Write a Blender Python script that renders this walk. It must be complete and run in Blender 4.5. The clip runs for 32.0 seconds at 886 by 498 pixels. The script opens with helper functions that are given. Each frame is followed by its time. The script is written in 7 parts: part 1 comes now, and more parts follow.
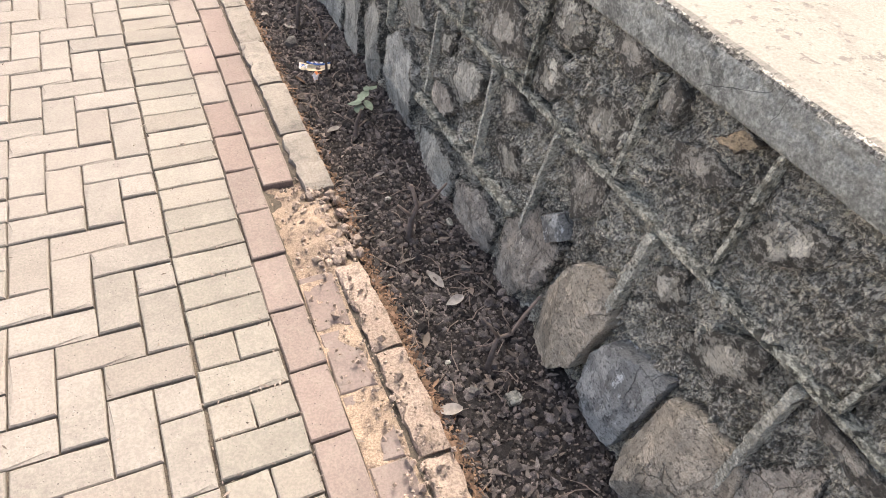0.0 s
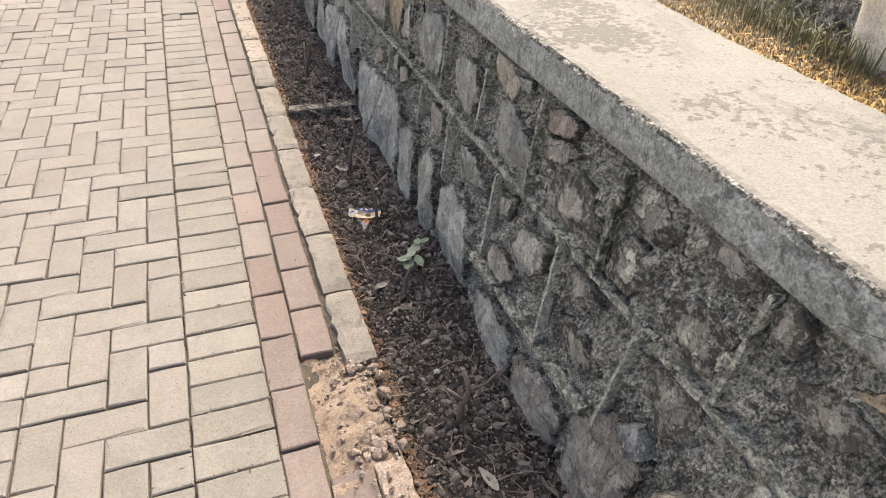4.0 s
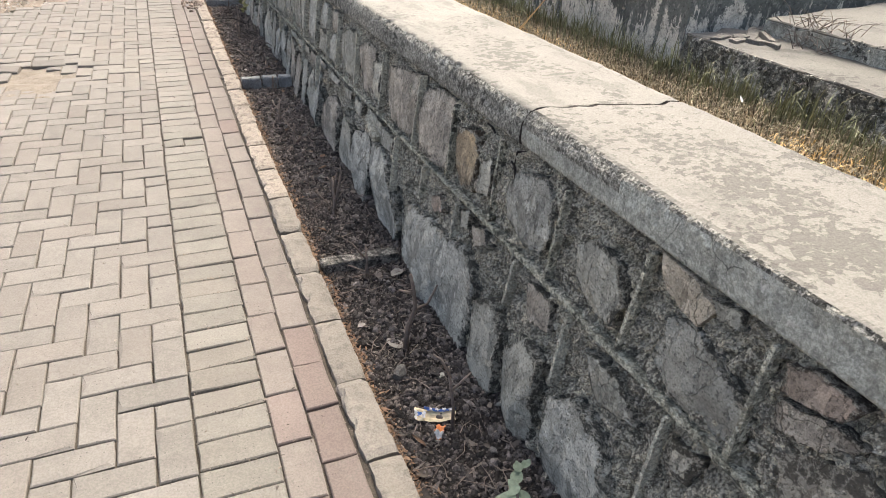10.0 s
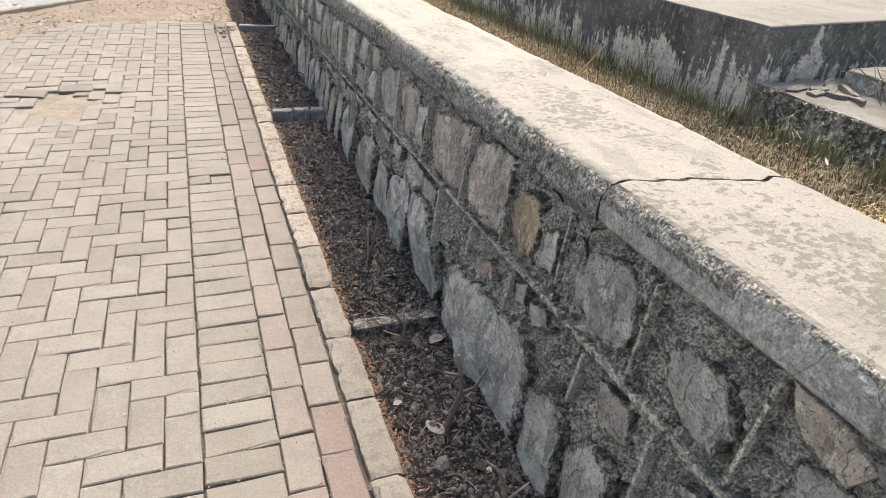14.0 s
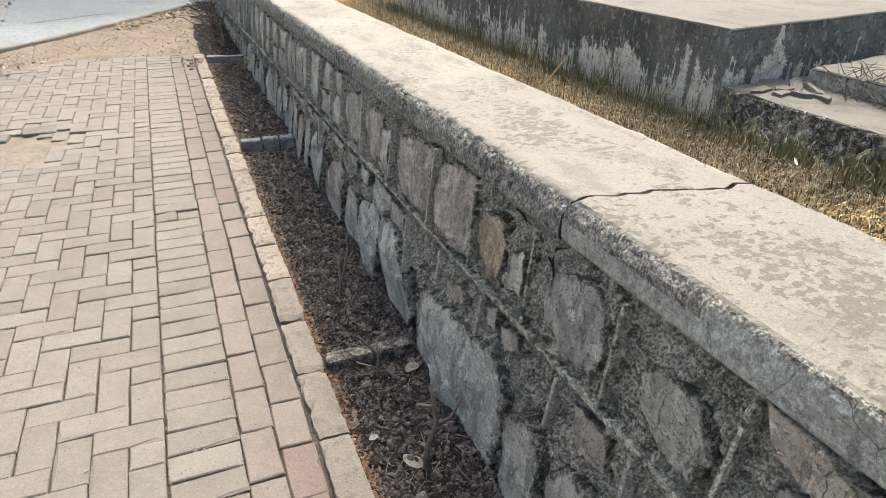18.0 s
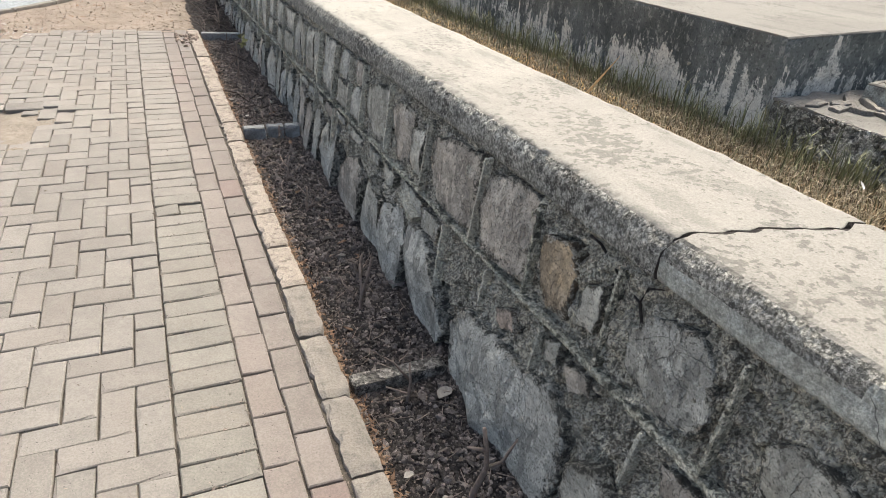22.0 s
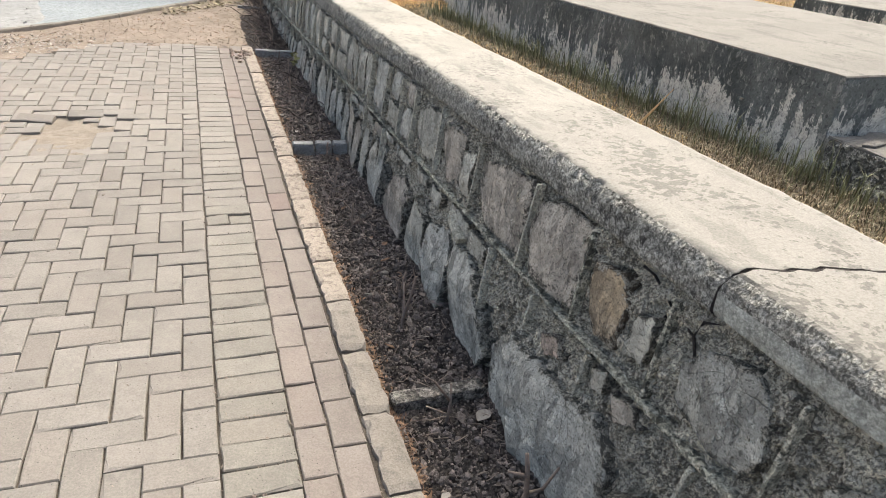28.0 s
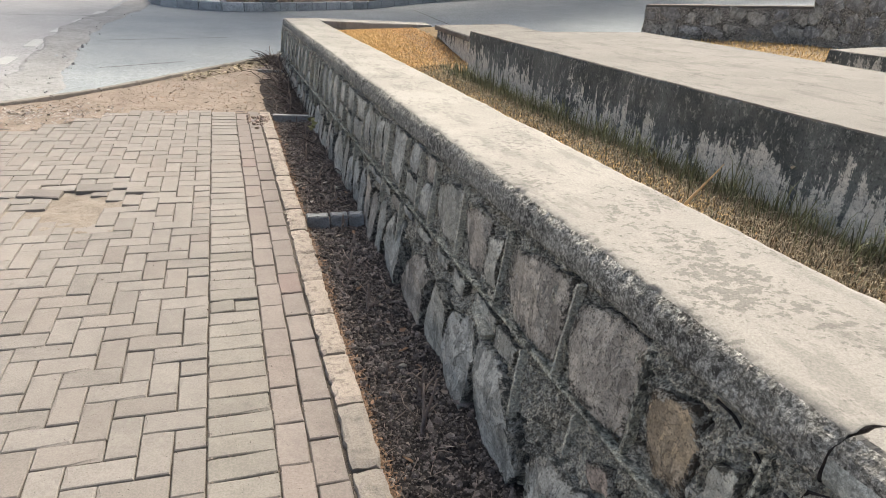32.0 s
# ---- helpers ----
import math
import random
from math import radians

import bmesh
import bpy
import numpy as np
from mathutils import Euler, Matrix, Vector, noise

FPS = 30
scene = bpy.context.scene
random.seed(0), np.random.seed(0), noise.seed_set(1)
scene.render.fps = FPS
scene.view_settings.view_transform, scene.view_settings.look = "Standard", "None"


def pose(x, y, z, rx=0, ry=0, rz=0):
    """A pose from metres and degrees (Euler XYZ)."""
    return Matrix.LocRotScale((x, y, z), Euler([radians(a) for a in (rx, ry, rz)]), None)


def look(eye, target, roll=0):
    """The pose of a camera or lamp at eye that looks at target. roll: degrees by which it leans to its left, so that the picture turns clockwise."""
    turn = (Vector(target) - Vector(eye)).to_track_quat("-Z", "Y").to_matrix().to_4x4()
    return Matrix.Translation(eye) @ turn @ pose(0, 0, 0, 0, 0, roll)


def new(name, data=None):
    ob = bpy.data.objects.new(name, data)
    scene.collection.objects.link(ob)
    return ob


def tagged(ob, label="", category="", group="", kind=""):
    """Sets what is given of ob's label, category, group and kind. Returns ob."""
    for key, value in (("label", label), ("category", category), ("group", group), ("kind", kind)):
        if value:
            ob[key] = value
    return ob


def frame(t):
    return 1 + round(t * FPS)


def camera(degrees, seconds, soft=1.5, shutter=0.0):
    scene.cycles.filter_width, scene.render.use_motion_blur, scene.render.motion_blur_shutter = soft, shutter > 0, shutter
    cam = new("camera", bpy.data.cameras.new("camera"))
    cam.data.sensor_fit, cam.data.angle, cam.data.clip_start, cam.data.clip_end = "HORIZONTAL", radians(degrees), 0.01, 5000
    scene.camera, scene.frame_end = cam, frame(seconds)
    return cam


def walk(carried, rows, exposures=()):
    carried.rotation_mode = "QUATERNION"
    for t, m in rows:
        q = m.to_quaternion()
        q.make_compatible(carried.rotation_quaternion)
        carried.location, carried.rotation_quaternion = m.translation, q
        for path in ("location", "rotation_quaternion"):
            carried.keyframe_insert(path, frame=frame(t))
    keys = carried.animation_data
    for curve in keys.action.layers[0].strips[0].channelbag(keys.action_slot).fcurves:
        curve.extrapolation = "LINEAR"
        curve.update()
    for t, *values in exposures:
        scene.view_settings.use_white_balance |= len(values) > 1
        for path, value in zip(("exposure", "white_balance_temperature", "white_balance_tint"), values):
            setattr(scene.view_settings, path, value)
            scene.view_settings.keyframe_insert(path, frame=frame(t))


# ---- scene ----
cam = camera(67.9, 32.0, soft=0.5)
PATH = [
    (0, (0.077, -0.328, 1.445), (0.75, 0.885, 0.005), 7.4),
    (0.5, (0.078, -0.336, 1.448), (0.735, 0.886, 0.006), 7.0),
    (1, (0.085, -0.329, 1.455), (0.707, 0.929, 0.03), 5.8),
    (1.5, (0.109, -0.295, 1.461), (0.674, 1.012, 0.055), 4.5),
    (2, (0.142, -0.266, 1.471), (0.695, 1.126, 0.146), 4.3),
    (2.5, (0.198, -0.215, 1.474), (0.735, 1.213, 0.181), 3.2),
    (4.5, (0.182, 0.049, 1.468), (0.796, 1.536, 0.28), 4.0),
    (5, (0.135, 0.122, 1.475), (0.769, 1.652, 0.353), 4.4),
    (5.5, (0.106, 0.161, 1.472), (0.756, 1.704, 0.379), 5.1),
    (6, (0.076, 0.178, 1.474), (0.738, 1.738, 0.411), 6.1),
    (6.5, (0.053, 0.189, 1.479), (0.692, 1.776, 0.442), 6.7),
    (7, (0.071, 0.264, 1.474), (0.667, 1.877, 0.452), 5.8),
    (7.5, (0.118, 0.39, 1.468), (0.723, 1.981, 0.418), 5.5),
    (8, (0.152, 0.463, 1.465), (0.79, 2.046, 0.422), 4.7),
    (8.5, (0.158, 0.497, 1.46), (0.766, 2.066, 0.379), 4.1),
    (9, (0.166, 0.527, 1.457), (0.759, 2.077, 0.341), 3.7),
    (9.5, (0.146, 0.621, 1.463), (0.8, 2.178, 0.392), 3.6),
    (10, (0.09, 0.718, 1.466), (0.776, 2.273, 0.412), 3.5),
    (10.5, (0.039, 0.773, 1.467), (0.729, 2.333, 0.423), 4.1),
    (11, (0.013, 0.808, 1.465), (0.703, 2.376, 0.433), 4.5),
    (11.5, (-0.002, 0.827, 1.467), (0.671, 2.422, 0.467), 5.4),
    (12, (-0.016, 0.838, 1.469), (0.652, 2.439, 0.473), 5.9),
    (12.5, (-0.017, 0.842, 1.464), (0.633, 2.458, 0.48), 6.5),
    (13, (0.001, 0.869, 1.466), (0.639, 2.497, 0.496), 5.4),
    (13.5, (0.049, 0.953, 1.452), (0.705, 2.545, 0.434), 4.7),
    (14, (0.099, 1.029, 1.466), (0.743, 2.636, 0.465), 4.6),
    (14.5, (0.134, 1.069, 1.461), (0.741, 2.681, 0.446), 3.8),
    (15, (0.152, 1.074, 1.457), (0.768, 2.68, 0.437), 3.9),
    (15.5, (0.173, 1.074, 1.454), (0.814, 2.666, 0.428), 2.9),
    (17.5, (0.19, 1.087, 1.452), (0.849, 2.685, 0.447), 2.0),
    (18, (0.188, 1.065, 1.465), (0.869, 2.685, 0.508), 1.5),
    (18.5, (0.186, 1.068, 1.465), (0.876, 2.695, 0.528), 1.5),
    (19, (0.184, 1.129, 1.457), (0.893, 2.739, 0.505), 2.4),
    (19.5, (0.159, 1.214, 1.453), (0.886, 2.815, 0.499), 3.6),
    (20, (0.119, 1.3, 1.456), (0.851, 2.876, 0.466), 3.8),
    (20.5, (0.099, 1.339, 1.455), (0.84, 2.91, 0.464), 3.7),
    (21, (0.093, 1.348, 1.449), (0.836, 2.92, 0.46), 4.3),
    (21.5, (0.087, 1.351, 1.45), (0.828, 2.924, 0.462), 4.5),
    (22, (0.077, 1.352, 1.45), (0.816, 2.923, 0.456), 4.8),
    (22.5, (0.063, 1.346, 1.449), (0.811, 2.919, 0.465), 5.1),
    (23, (0.05, 1.345, 1.453), (0.786, 2.931, 0.482), 5.4),
    (23.5, (0.044, 1.345, 1.455), (0.751, 2.948, 0.491), 5.2),
    (24, (0.049, 1.348, 1.456), (0.747, 2.954, 0.49), 5.0),
    (24.5, (0.053, 1.354, 1.454), (0.741, 2.965, 0.49), 4.4),
    (26.5, (0.039, 1.358, 1.452), (0.712, 2.983, 0.498), 5.6),
    (27, (0.024, 1.359, 1.452), (0.684, 2.992, 0.505), 6.1),
    (27.5, (0.02, 1.358, 1.452), (0.68, 2.987, 0.498), 6.5),
    (28, (0.022, 1.356, 1.452), (0.68, 2.993, 0.509), 6.2),
    (28.5, (0.026, 1.364, 1.45), (0.698, 2.996, 0.509), 6.0),
    (29, (0.021, 1.372, 1.451), (0.675, 3.01, 0.509), 5.8),
    (29.5, (0.019, 1.376, 1.464), (0.678, 3.048, 0.585), 5.1),
    (30, (0.012, 1.376, 1.475), (0.677, 3.081, 0.668), 4.7),
    (30.5, (0.009, 1.384, 1.482), (0.663, 3.112, 0.717), 4.5),
    (31, (0.019, 1.42, 1.478), (0.65, 3.162, 0.726), 4.3),
    (31.5, (0.064, 1.523, 1.472), (0.69, 3.258, 0.698), 3.7),
    (32, (0.117, 1.649, 1.469), (0.721, 3.373, 0.655), 4.4),
]
walk(cam, [(t, look(eye, target, roll)) for t, eye, target, roll in PATH],
     exposures=[(0.0, 2.05, 6650, 9.5), (1.2, 1.94, 6750, 10.5), (2.5, 1.84, 7050, 12), (5.0, 1.72, 6400, 5), (13.0, 1.64, 6400, 5.5), (17.5, 1.58, 6400, 4.5), (19.0, 1.49, 6400, 3.5), (21.0, 1.53, 6300, 3.5), (23.0, 1.54, 6300, 4), (28.0, 1.56, 6340, 4), (30.0, 1.42, 6380, 4), (32.0, 1.38, 6400, 5)])

# ---- daylight ----
SUN = Vector((0.5, 0.6, 1.0)).normalized()
world = bpy.data.worlds.new("daylight")
scene.world = world
world.use_nodes = True
wn = world.node_tree.nodes
sky = wn.new("ShaderNodeTexSky")
sky.sky_type, sky.sun_disc = "NISHITA", False
sky.sun_elevation, sky.sun_rotation = math.asin(SUN.z), math.atan2(SUN.x, SUN.y)
sky.air_density, sky.dust_density, sky.ozone_density = 0.7, 10.0, 0.6
wn["Background"].inputs["Strength"].default_value = 0.15
world.node_tree.links.new(sky.outputs["Color"], wn["Background"].inputs["Color"])
lamp = bpy.data.lights.new("sun", "SUN")
lamp.energy, lamp.angle, lamp.color = 0.6, radians(1.5), (1.0, 0.93, 0.83)
new("sun", lamp).matrix_world = look((0, 0, 0), -SUN)


# ---- materials ----
class Nodes:
    """A principled material and short calls for the nodes that feed it."""

    def __init__(self, name, rough=0.9, random_shift=True):
        self.mat = bpy.data.materials.new(name)
        self.mat.use_nodes = True
        self.tree = self.mat.node_tree
        self.bsdf = self.tree.nodes["Principled BSDF"]
        self.bsdf.inputs["Roughness"].default_value = rough
        self.bsdf.inputs["Specular IOR Level"].default_value = 0.3
        coord = self.add("ShaderNodeTexCoord").outputs["Object"]
        info = self.add("ShaderNodeObjectInfo").outputs["Random"]
        island = self.add("ShaderNodeNewGeometry").outputs["Random Per Island"]
        self.random = self.math("FRACT", self.math("ADD", info, island))
        if random_shift:
            shift = self.add("ShaderNodeVectorMath", operation="SCALE")
            shift.inputs[0].default_value = (17.0, 31.0, 23.0)
            self.join(self.random, shift.inputs["Scale"])
            moved = self.add("ShaderNodeVectorMath", operation="ADD")
            self.join(coord, moved.inputs[0])
            self.join(shift.outputs[0], moved.inputs[1])
            coord = moved.outputs[0]
        self.coord = coord

    def add(self, kind, **settings):
        node = self.tree.nodes.new(kind)
        if "operation" in settings:
            node.operation = settings["operation"]
        return node

    def join(self, a, b):
        self.tree.links.new(a, b)

    def feed(self, socket, value):
        if isinstance(value, (int, float)):
            socket.default_value = value
        elif isinstance(value, tuple):
            socket.default_value = (*value, 1.0) if len(value) == 3 else value
        else:
            self.join(value, socket)

    def math(self, operation, a, b=0.0):
        node = self.add("ShaderNodeMath", operation=operation)
        self.feed(node.inputs[0], a)
        self.feed(node.inputs[1], b)
        return node.outputs[0]

    def noise(self, scale, detail=5.0, roughness=0.6, stretch=None):
        node = self.add("ShaderNodeTexNoise")
        node.inputs["Scale"].default_value = scale
        node.inputs["Detail"].default_value = detail
        node.inputs["Roughness"].default_value = roughness
        source = self.coord
        if stretch:
            mapping = self.add("ShaderNodeMapping")
            mapping.inputs["Scale"].default_value = stretch
            self.join(source, mapping.inputs["Vector"])
            source = mapping.outputs[0]
        self.join(source, node.inputs["Vector"])
        return node.outputs["Fac"]

    def cells(self, scale, feature="F1"):
        node = self.add("ShaderNodeTexVoronoi")
        node.feature = feature
        node.inputs["Scale"].default_value = scale
        source = self.coord
        if feature != "F1":
            wander = self.add("ShaderNodeTexNoise")
            wander.inputs["Scale"].default_value, wander.inputs["Detail"].default_value = 9.0, 5.0
            self.join(self.coord, wander.inputs["Vector"])
            shift = self.add("ShaderNodeVectorMath", operation="SCALE")
            shift.inputs["Scale"].default_value = 0.07
            self.join(wander.outputs["Color"], shift.inputs[0])
            moved = self.add("ShaderNodeVectorMath", operation="ADD")
            self.join(source, moved.inputs[0])
            self.join(shift.outputs[0], moved.inputs[1])
            source = moved.outputs[0]
        self.join(source, node.inputs["Vector"])
        return node.outputs["Distance"]

    def step(self, value, low, high):
        node = self.add("ShaderNodeMapRange")
        node.interpolation_type = "SMOOTHSTEP"
        self.feed(node.inputs["Value"], value)
        node.inputs["From Min"].default_value = low
        node.inputs["From Max"].default_value = high
        return node.outputs[0]

    def mix(self, factor, a, b, blend="MIX"):
        node = self.add("ShaderNodeMix")
        node.data_type, node.blend_type = "RGBA", blend
        self.feed(node.inputs["Factor"], factor)
        self.feed(node.inputs["A"], a)
        self.feed(node.inputs["B"], b)
        return node.outputs["Result"]

    def value(self, colour, low, high):
        """Each piece a little darker or lighter than the next."""
        spread = self.add("ShaderNodeMapRange")
        self.join(self.random, spread.inputs["Value"])
        spread.inputs["To Min"].default_value, spread.inputs["To Max"].default_value = low, high
        hsv = self.add("ShaderNodeHueSaturation")
        self.join(spread.outputs[0], hsv.inputs["Value"])
        self.feed(hsv.inputs["Color"], colour)
        return hsv.outputs["Color"]

    def height(self, axis="Z"):
        node = self.add("ShaderNodeSeparateXYZ")
        self.join(self.coord, node.inputs[0])
        return node.outputs[axis]

    def done(self, colour, bump, strength=0.6, distance=0.004):
        self.feed(self.bsdf.inputs["Base Color"], colour)
        if bump is not None:
            node = self.add("ShaderNodeBump")
            node.inputs["Strength"].default_value = strength
            node.inputs["Distance"].default_value = distance
            self.join(bump, node.inputs["Height"])
            self.join(node.outputs[0], self.bsdf.inputs["Normal"])
        return self.mat


def paver_material(name, light, dark, dust, low=0.91, high=1.07):
    n = Nodes(name, 0.88)
    grain, stain, wear = n.noise(150, 3, 0.6), n.noise(7, 6, 0.65), n.noise(36, 6, 0.72)
    c = n.mix(n.step(stain, 0.32, 0.68), light, dark)
    c = n.mix(n.math("MULTIPLY", n.step(wear, 0.5, 0.64), 0.5), c, dust)
    c = n.mix(n.math("MULTIPLY", n.step(n.noise(18, 7, 0.75), 0.56, 0.66), 0.4), c, tuple(v * 0.62 for v in dark))
    blush = n.math("FRACT", n.math("MULTIPLY", n.random, 7.3))
    c = n.mix(n.math("MULTIPLY", n.step(blush, 0.55, 1.0), 0.4), c, tuple(v * k for v, k in zip(dark, (1.04, 0.98, 0.96))))
    c = n.value(c, low, high)
    c = n.mix(0.22, c, n.mix(n.step(grain, 0.4, 0.6), (0.42, 0.41, 0.40), (1.15, 1.15, 1.15)), "MULTIPLY")
    pits = n.step(n.cells(70), 0.06, 0.2)
    speck = n.math("MULTIPLY", n.math("SUBTRACT", 1.0, pits), n.step(n.noise(24, 3), 0.52, 0.6))
    c = n.mix(n.math("MULTIPLY", speck, 0.75), c, tuple(v * 0.3 for v in dark))
    h = n.math("ADD", n.math("MULTIPLY", grain, 0.25), n.math("ADD", wear, n.math("MULTIPLY", pits, 0.6)))
    return n.done(c, h, 0.5, 0.003)


def rough_material(name, a, b, fleck, s=1.0, rough=0.92, bump=0.8, distance=0.006, fleck_amount=0.6, low=0.9, high=1.1, grain=0.55):
    n = Nodes(name, rough)
    large, mid, fine = n.noise(4 * s, 6), n.noise(22 * s, 6, 0.65), n.noise(150 * s, 4, 0.7)
    c = n.mix(n.step(large, 0.35, 0.65), a, b)
    c = n.mix(n.math("MULTIPLY", n.step(mid, 0.5, 0.66), fleck_amount), c, fleck)
    c = n.value(c, low, high)
    c = n.mix(grain, c, n.mix(n.step(fine, 0.36, 0.62), (0.25, 0.25, 0.25), (1.08, 1.08, 1.08)), "MULTIPLY")
    h = n.math("ADD", n.math("MULTIPLY", mid, 1.2), n.math("MULTIPLY", fine, 0.6))
    return n.done(c, h, bump, distance)


def lichen_material(name, a, b, crust, pale, black_from=0.5, pale_from=0.56, s=1.0, low=0.85, high=1.12, bump=1.0, black=0.85, grit=0.55, cracks=0.0, specked=0.7, mottle=0.8, pits=0.0, spread=0.16, calm=None):
    """Weathered stone or mortar: two tones of the ground, a black crust in blotches, and pale flecks."""
    n = Nodes(name, 0.93)
    large, mid, fine = n.noise(3.2 * s, 6), n.noise(24 * s, 5, 0.64), n.noise(64 * s, 4, 0.66)
    grain = n.noise(190 * s, 4, 0.75)
    if calm:
        # an even brown film towards the near end, where less of the crust has grown
        bare = n.math("ADD", 0.38, n.math("MULTIPLY", 0.62, n.step(n.math("ADD", n.height("Y"), n.math("MULTIPLY", n.math("SUBTRACT", large, 0.5), 2.0)), *calm)))
        black, grit, mottle, pits, specked = [n.math("MULTIPLY", bare, v) for v in (black, grit, mottle, pits, specked)]
    c = n.mix(n.step(large, 0.36, 0.64), a, b)
    c = n.value(c, low, high)
    if calm:
        c = n.mix(n.math("SUBTRACT", 1.0, bare), c, tuple(v * k for v, k in zip(b, (1.08, 1.03, 0.95))))
    c = n.mix(mottle, c, n.mix(n.step(mid, 0.47, 0.53), (0.45, 0.45, 0.44), (1.2, 1.2, 1.2)), "MULTIPLY")
    flecks = n.math("MULTIPLY", n.step(n.noise(19 * s, 5, 0.66), pale_from, pale_from + 0.015), n.step(n.noise(4 * s, 5), 0.4, 0.58))
    c = n.mix(n.math("MULTIPLY", flecks, 0.75), c, pale)
    area = n.math("MULTIPLY", n.math("SUBTRACT", n.step(n.noise(2.4 * s, 6, 0.65), 0.36, 0.62), 0.5), spread)
    speckle = n.step(n.math("ADD", n.noise(27 * s, 6, 0.7), area), black_from, black_from + 0.015)
    c = n.mix(n.math("MULTIPLY", speckle, black), c, crust)
    c = n.mix(grit, c, n.mix(n.step(fine, 0.46, 0.53), (0.25, 0.25, 0.24), (1.22, 1.22, 1.22)), "MULTIPLY")
    c = n.mix(0.45, c, n.mix(n.step(grain, 0.4, 0.6), (0.4, 0.4, 0.4), (1.15, 1.15, 1.15)), "MULTIPLY")
    specks = n.step(n.noise(105 * s, 3, 0.6), 0.57, 0.61)
    c = n.mix(n.math("MULTIPLY", specks, specked), c, crust)
    if cracks:
        lines = n.math("SUBTRACT", 1.0, n.step(n.cells(cracks, "DISTANCE_TO_EDGE"), 0.001, 0.006))
        lines = n.math("MULTIPLY", lines, n.step(n.noise(3.5, 3), 0.48, 0.56))
        c = n.mix(n.math("MULTIPLY", lines, 0.8), c, crust)
    h = n.math("ADD", n.math("ADD", mid, n.math("MULTIPLY", fine, 0.6)), n.math("MULTIPLY", grain, 0.15))
    if pits or calm:
        sandy, coarse = n.noise(150, 2, 0.5), n.noise(62, 3, 0.55)
        hole = n.math("MAXIMUM", n.step(sandy, 0.54, 0.56), n.math("MULTIPLY", n.step(coarse, 0.55, 0.57), n.step(n.noise(9, 4), 0.42, 0.56)))
        c = n.mix(n.math("MULTIPLY", hole, pits), c, crust)
        c = n.mix(n.math("MULTIPLY", n.math("SUBTRACT", 1.0, n.step(sandy, 0.42, 0.44)), n.math("MULTIPLY", pits, 0.6)), c, pale)
        h = n.math("SUBTRACT", h, n.math("MULTIPLY", hole, 0.25))
    return n.done(c, h, bump, 0.03)


def stone_material(name, a, b, crust, pale, reach=0.9, low=0.85, high=1.15):
    """Split stone: layered plates in two tones, hair cracks and pits, with mortar and dark lichen lapping over its rim."""
    n = Nodes(name, 0.85)
    edge = n.add("ShaderNodeAttribute")
    edge.attribute_name = "rim"
    ragged = n.math("ADD", edge.outputs["Fac"], n.math("MULTIPLY", n.math("SUBTRACT", n.noise(24, 9, 0.78), 0.5), 1.1))
    lap = n.step(ragged, reach - 0.012, reach + 0.012)
    large, mid, fine = n.noise(5, 6, 0.6), n.noise(38, 8, 0.75), n.noise(230, 4, 0.75)
    plates, strata = n.noise(13, 4, 0.55), n.noise(16, 6, 0.6, (1.0, 0.35, 1.0))
    c = n.mix(n.step(large, 0.4, 0.6), a, b)
    c = n.value(c, low, high)
    c = n.mix(n.math("MULTIPLY", n.step(plates, 0.5, 0.508), 0.45), c, tuple(v * 0.6 for v in b))
    c = n.mix(n.math("MULTIPLY", n.step(strata, 0.55, 0.565), 0.55), c, tuple(v * 0.45 for v in b))
    c = n.mix(0.4, c, n.mix(n.step(mid, 0.46, 0.54), (0.62, 0.62, 0.61), (1.16, 1.16, 1.15)), "MULTIPLY")
    scuff = n.math("MULTIPLY", n.step(n.noise(20, 9, 0.8, (1.0, 0.4, 1.0)), 0.575, 0.59), n.step(n.noise(6, 3), 0.46, 0.56))
    c = n.mix(n.math("MULTIPLY", scuff, 0.75), c, pale)
    lines = n.math("MULTIPLY", n.math("SUBTRACT", 1.0, n.step(n.cells(8.0, "DISTANCE_TO_EDGE"), 0.0, 0.011)), n.step(n.noise(5, 3), 0.47, 0.53))
    c = n.mix(n.math("MULTIPLY", lines, 0.4), c, crust)
    skin = n.mix(n.step(n.noise(40, 9, 0.84), 0.47, 0.5), (0.50, 0.47, 0.39), crust)
    c = n.mix(n.math("MULTIPLY", lap, 0.9), c, skin)
    specks = n.step(n.noise(125, 3, 0.6), 0.585, 0.61)
    c = n.mix(n.math("MULTIPLY", specks, 0.6), c, crust)
    c = n.mix(0.4, c, n.mix(n.step(fine, 0.42, 0.58), (0.5, 0.5, 0.5), (1.2, 1.2, 1.2)), "MULTIPLY")
    ledge = n.math("ADD", n.math("MULTIPLY", n.step(plates, 0.5, 0.513), -0.28), n.math("MULTIPLY", n.step(strata, 0.55, 0.575), -0.2))
    relief = n.math("ADD", n.math("ADD", n.math("MULTIPLY", mid, 0.55), ledge), n.math("MULTIPLY", n.math("MULTIPLY", lap, n.noise(60, 6, 0.8)), 1.0))
    relief = n.math("SUBTRACT", relief, n.math("MULTIPLY", lines, 0.4))
    return n.done(c, n.math("ADD", relief, n.math("MULTIPLY", fine, 0.14)), 1.0, 0.02)


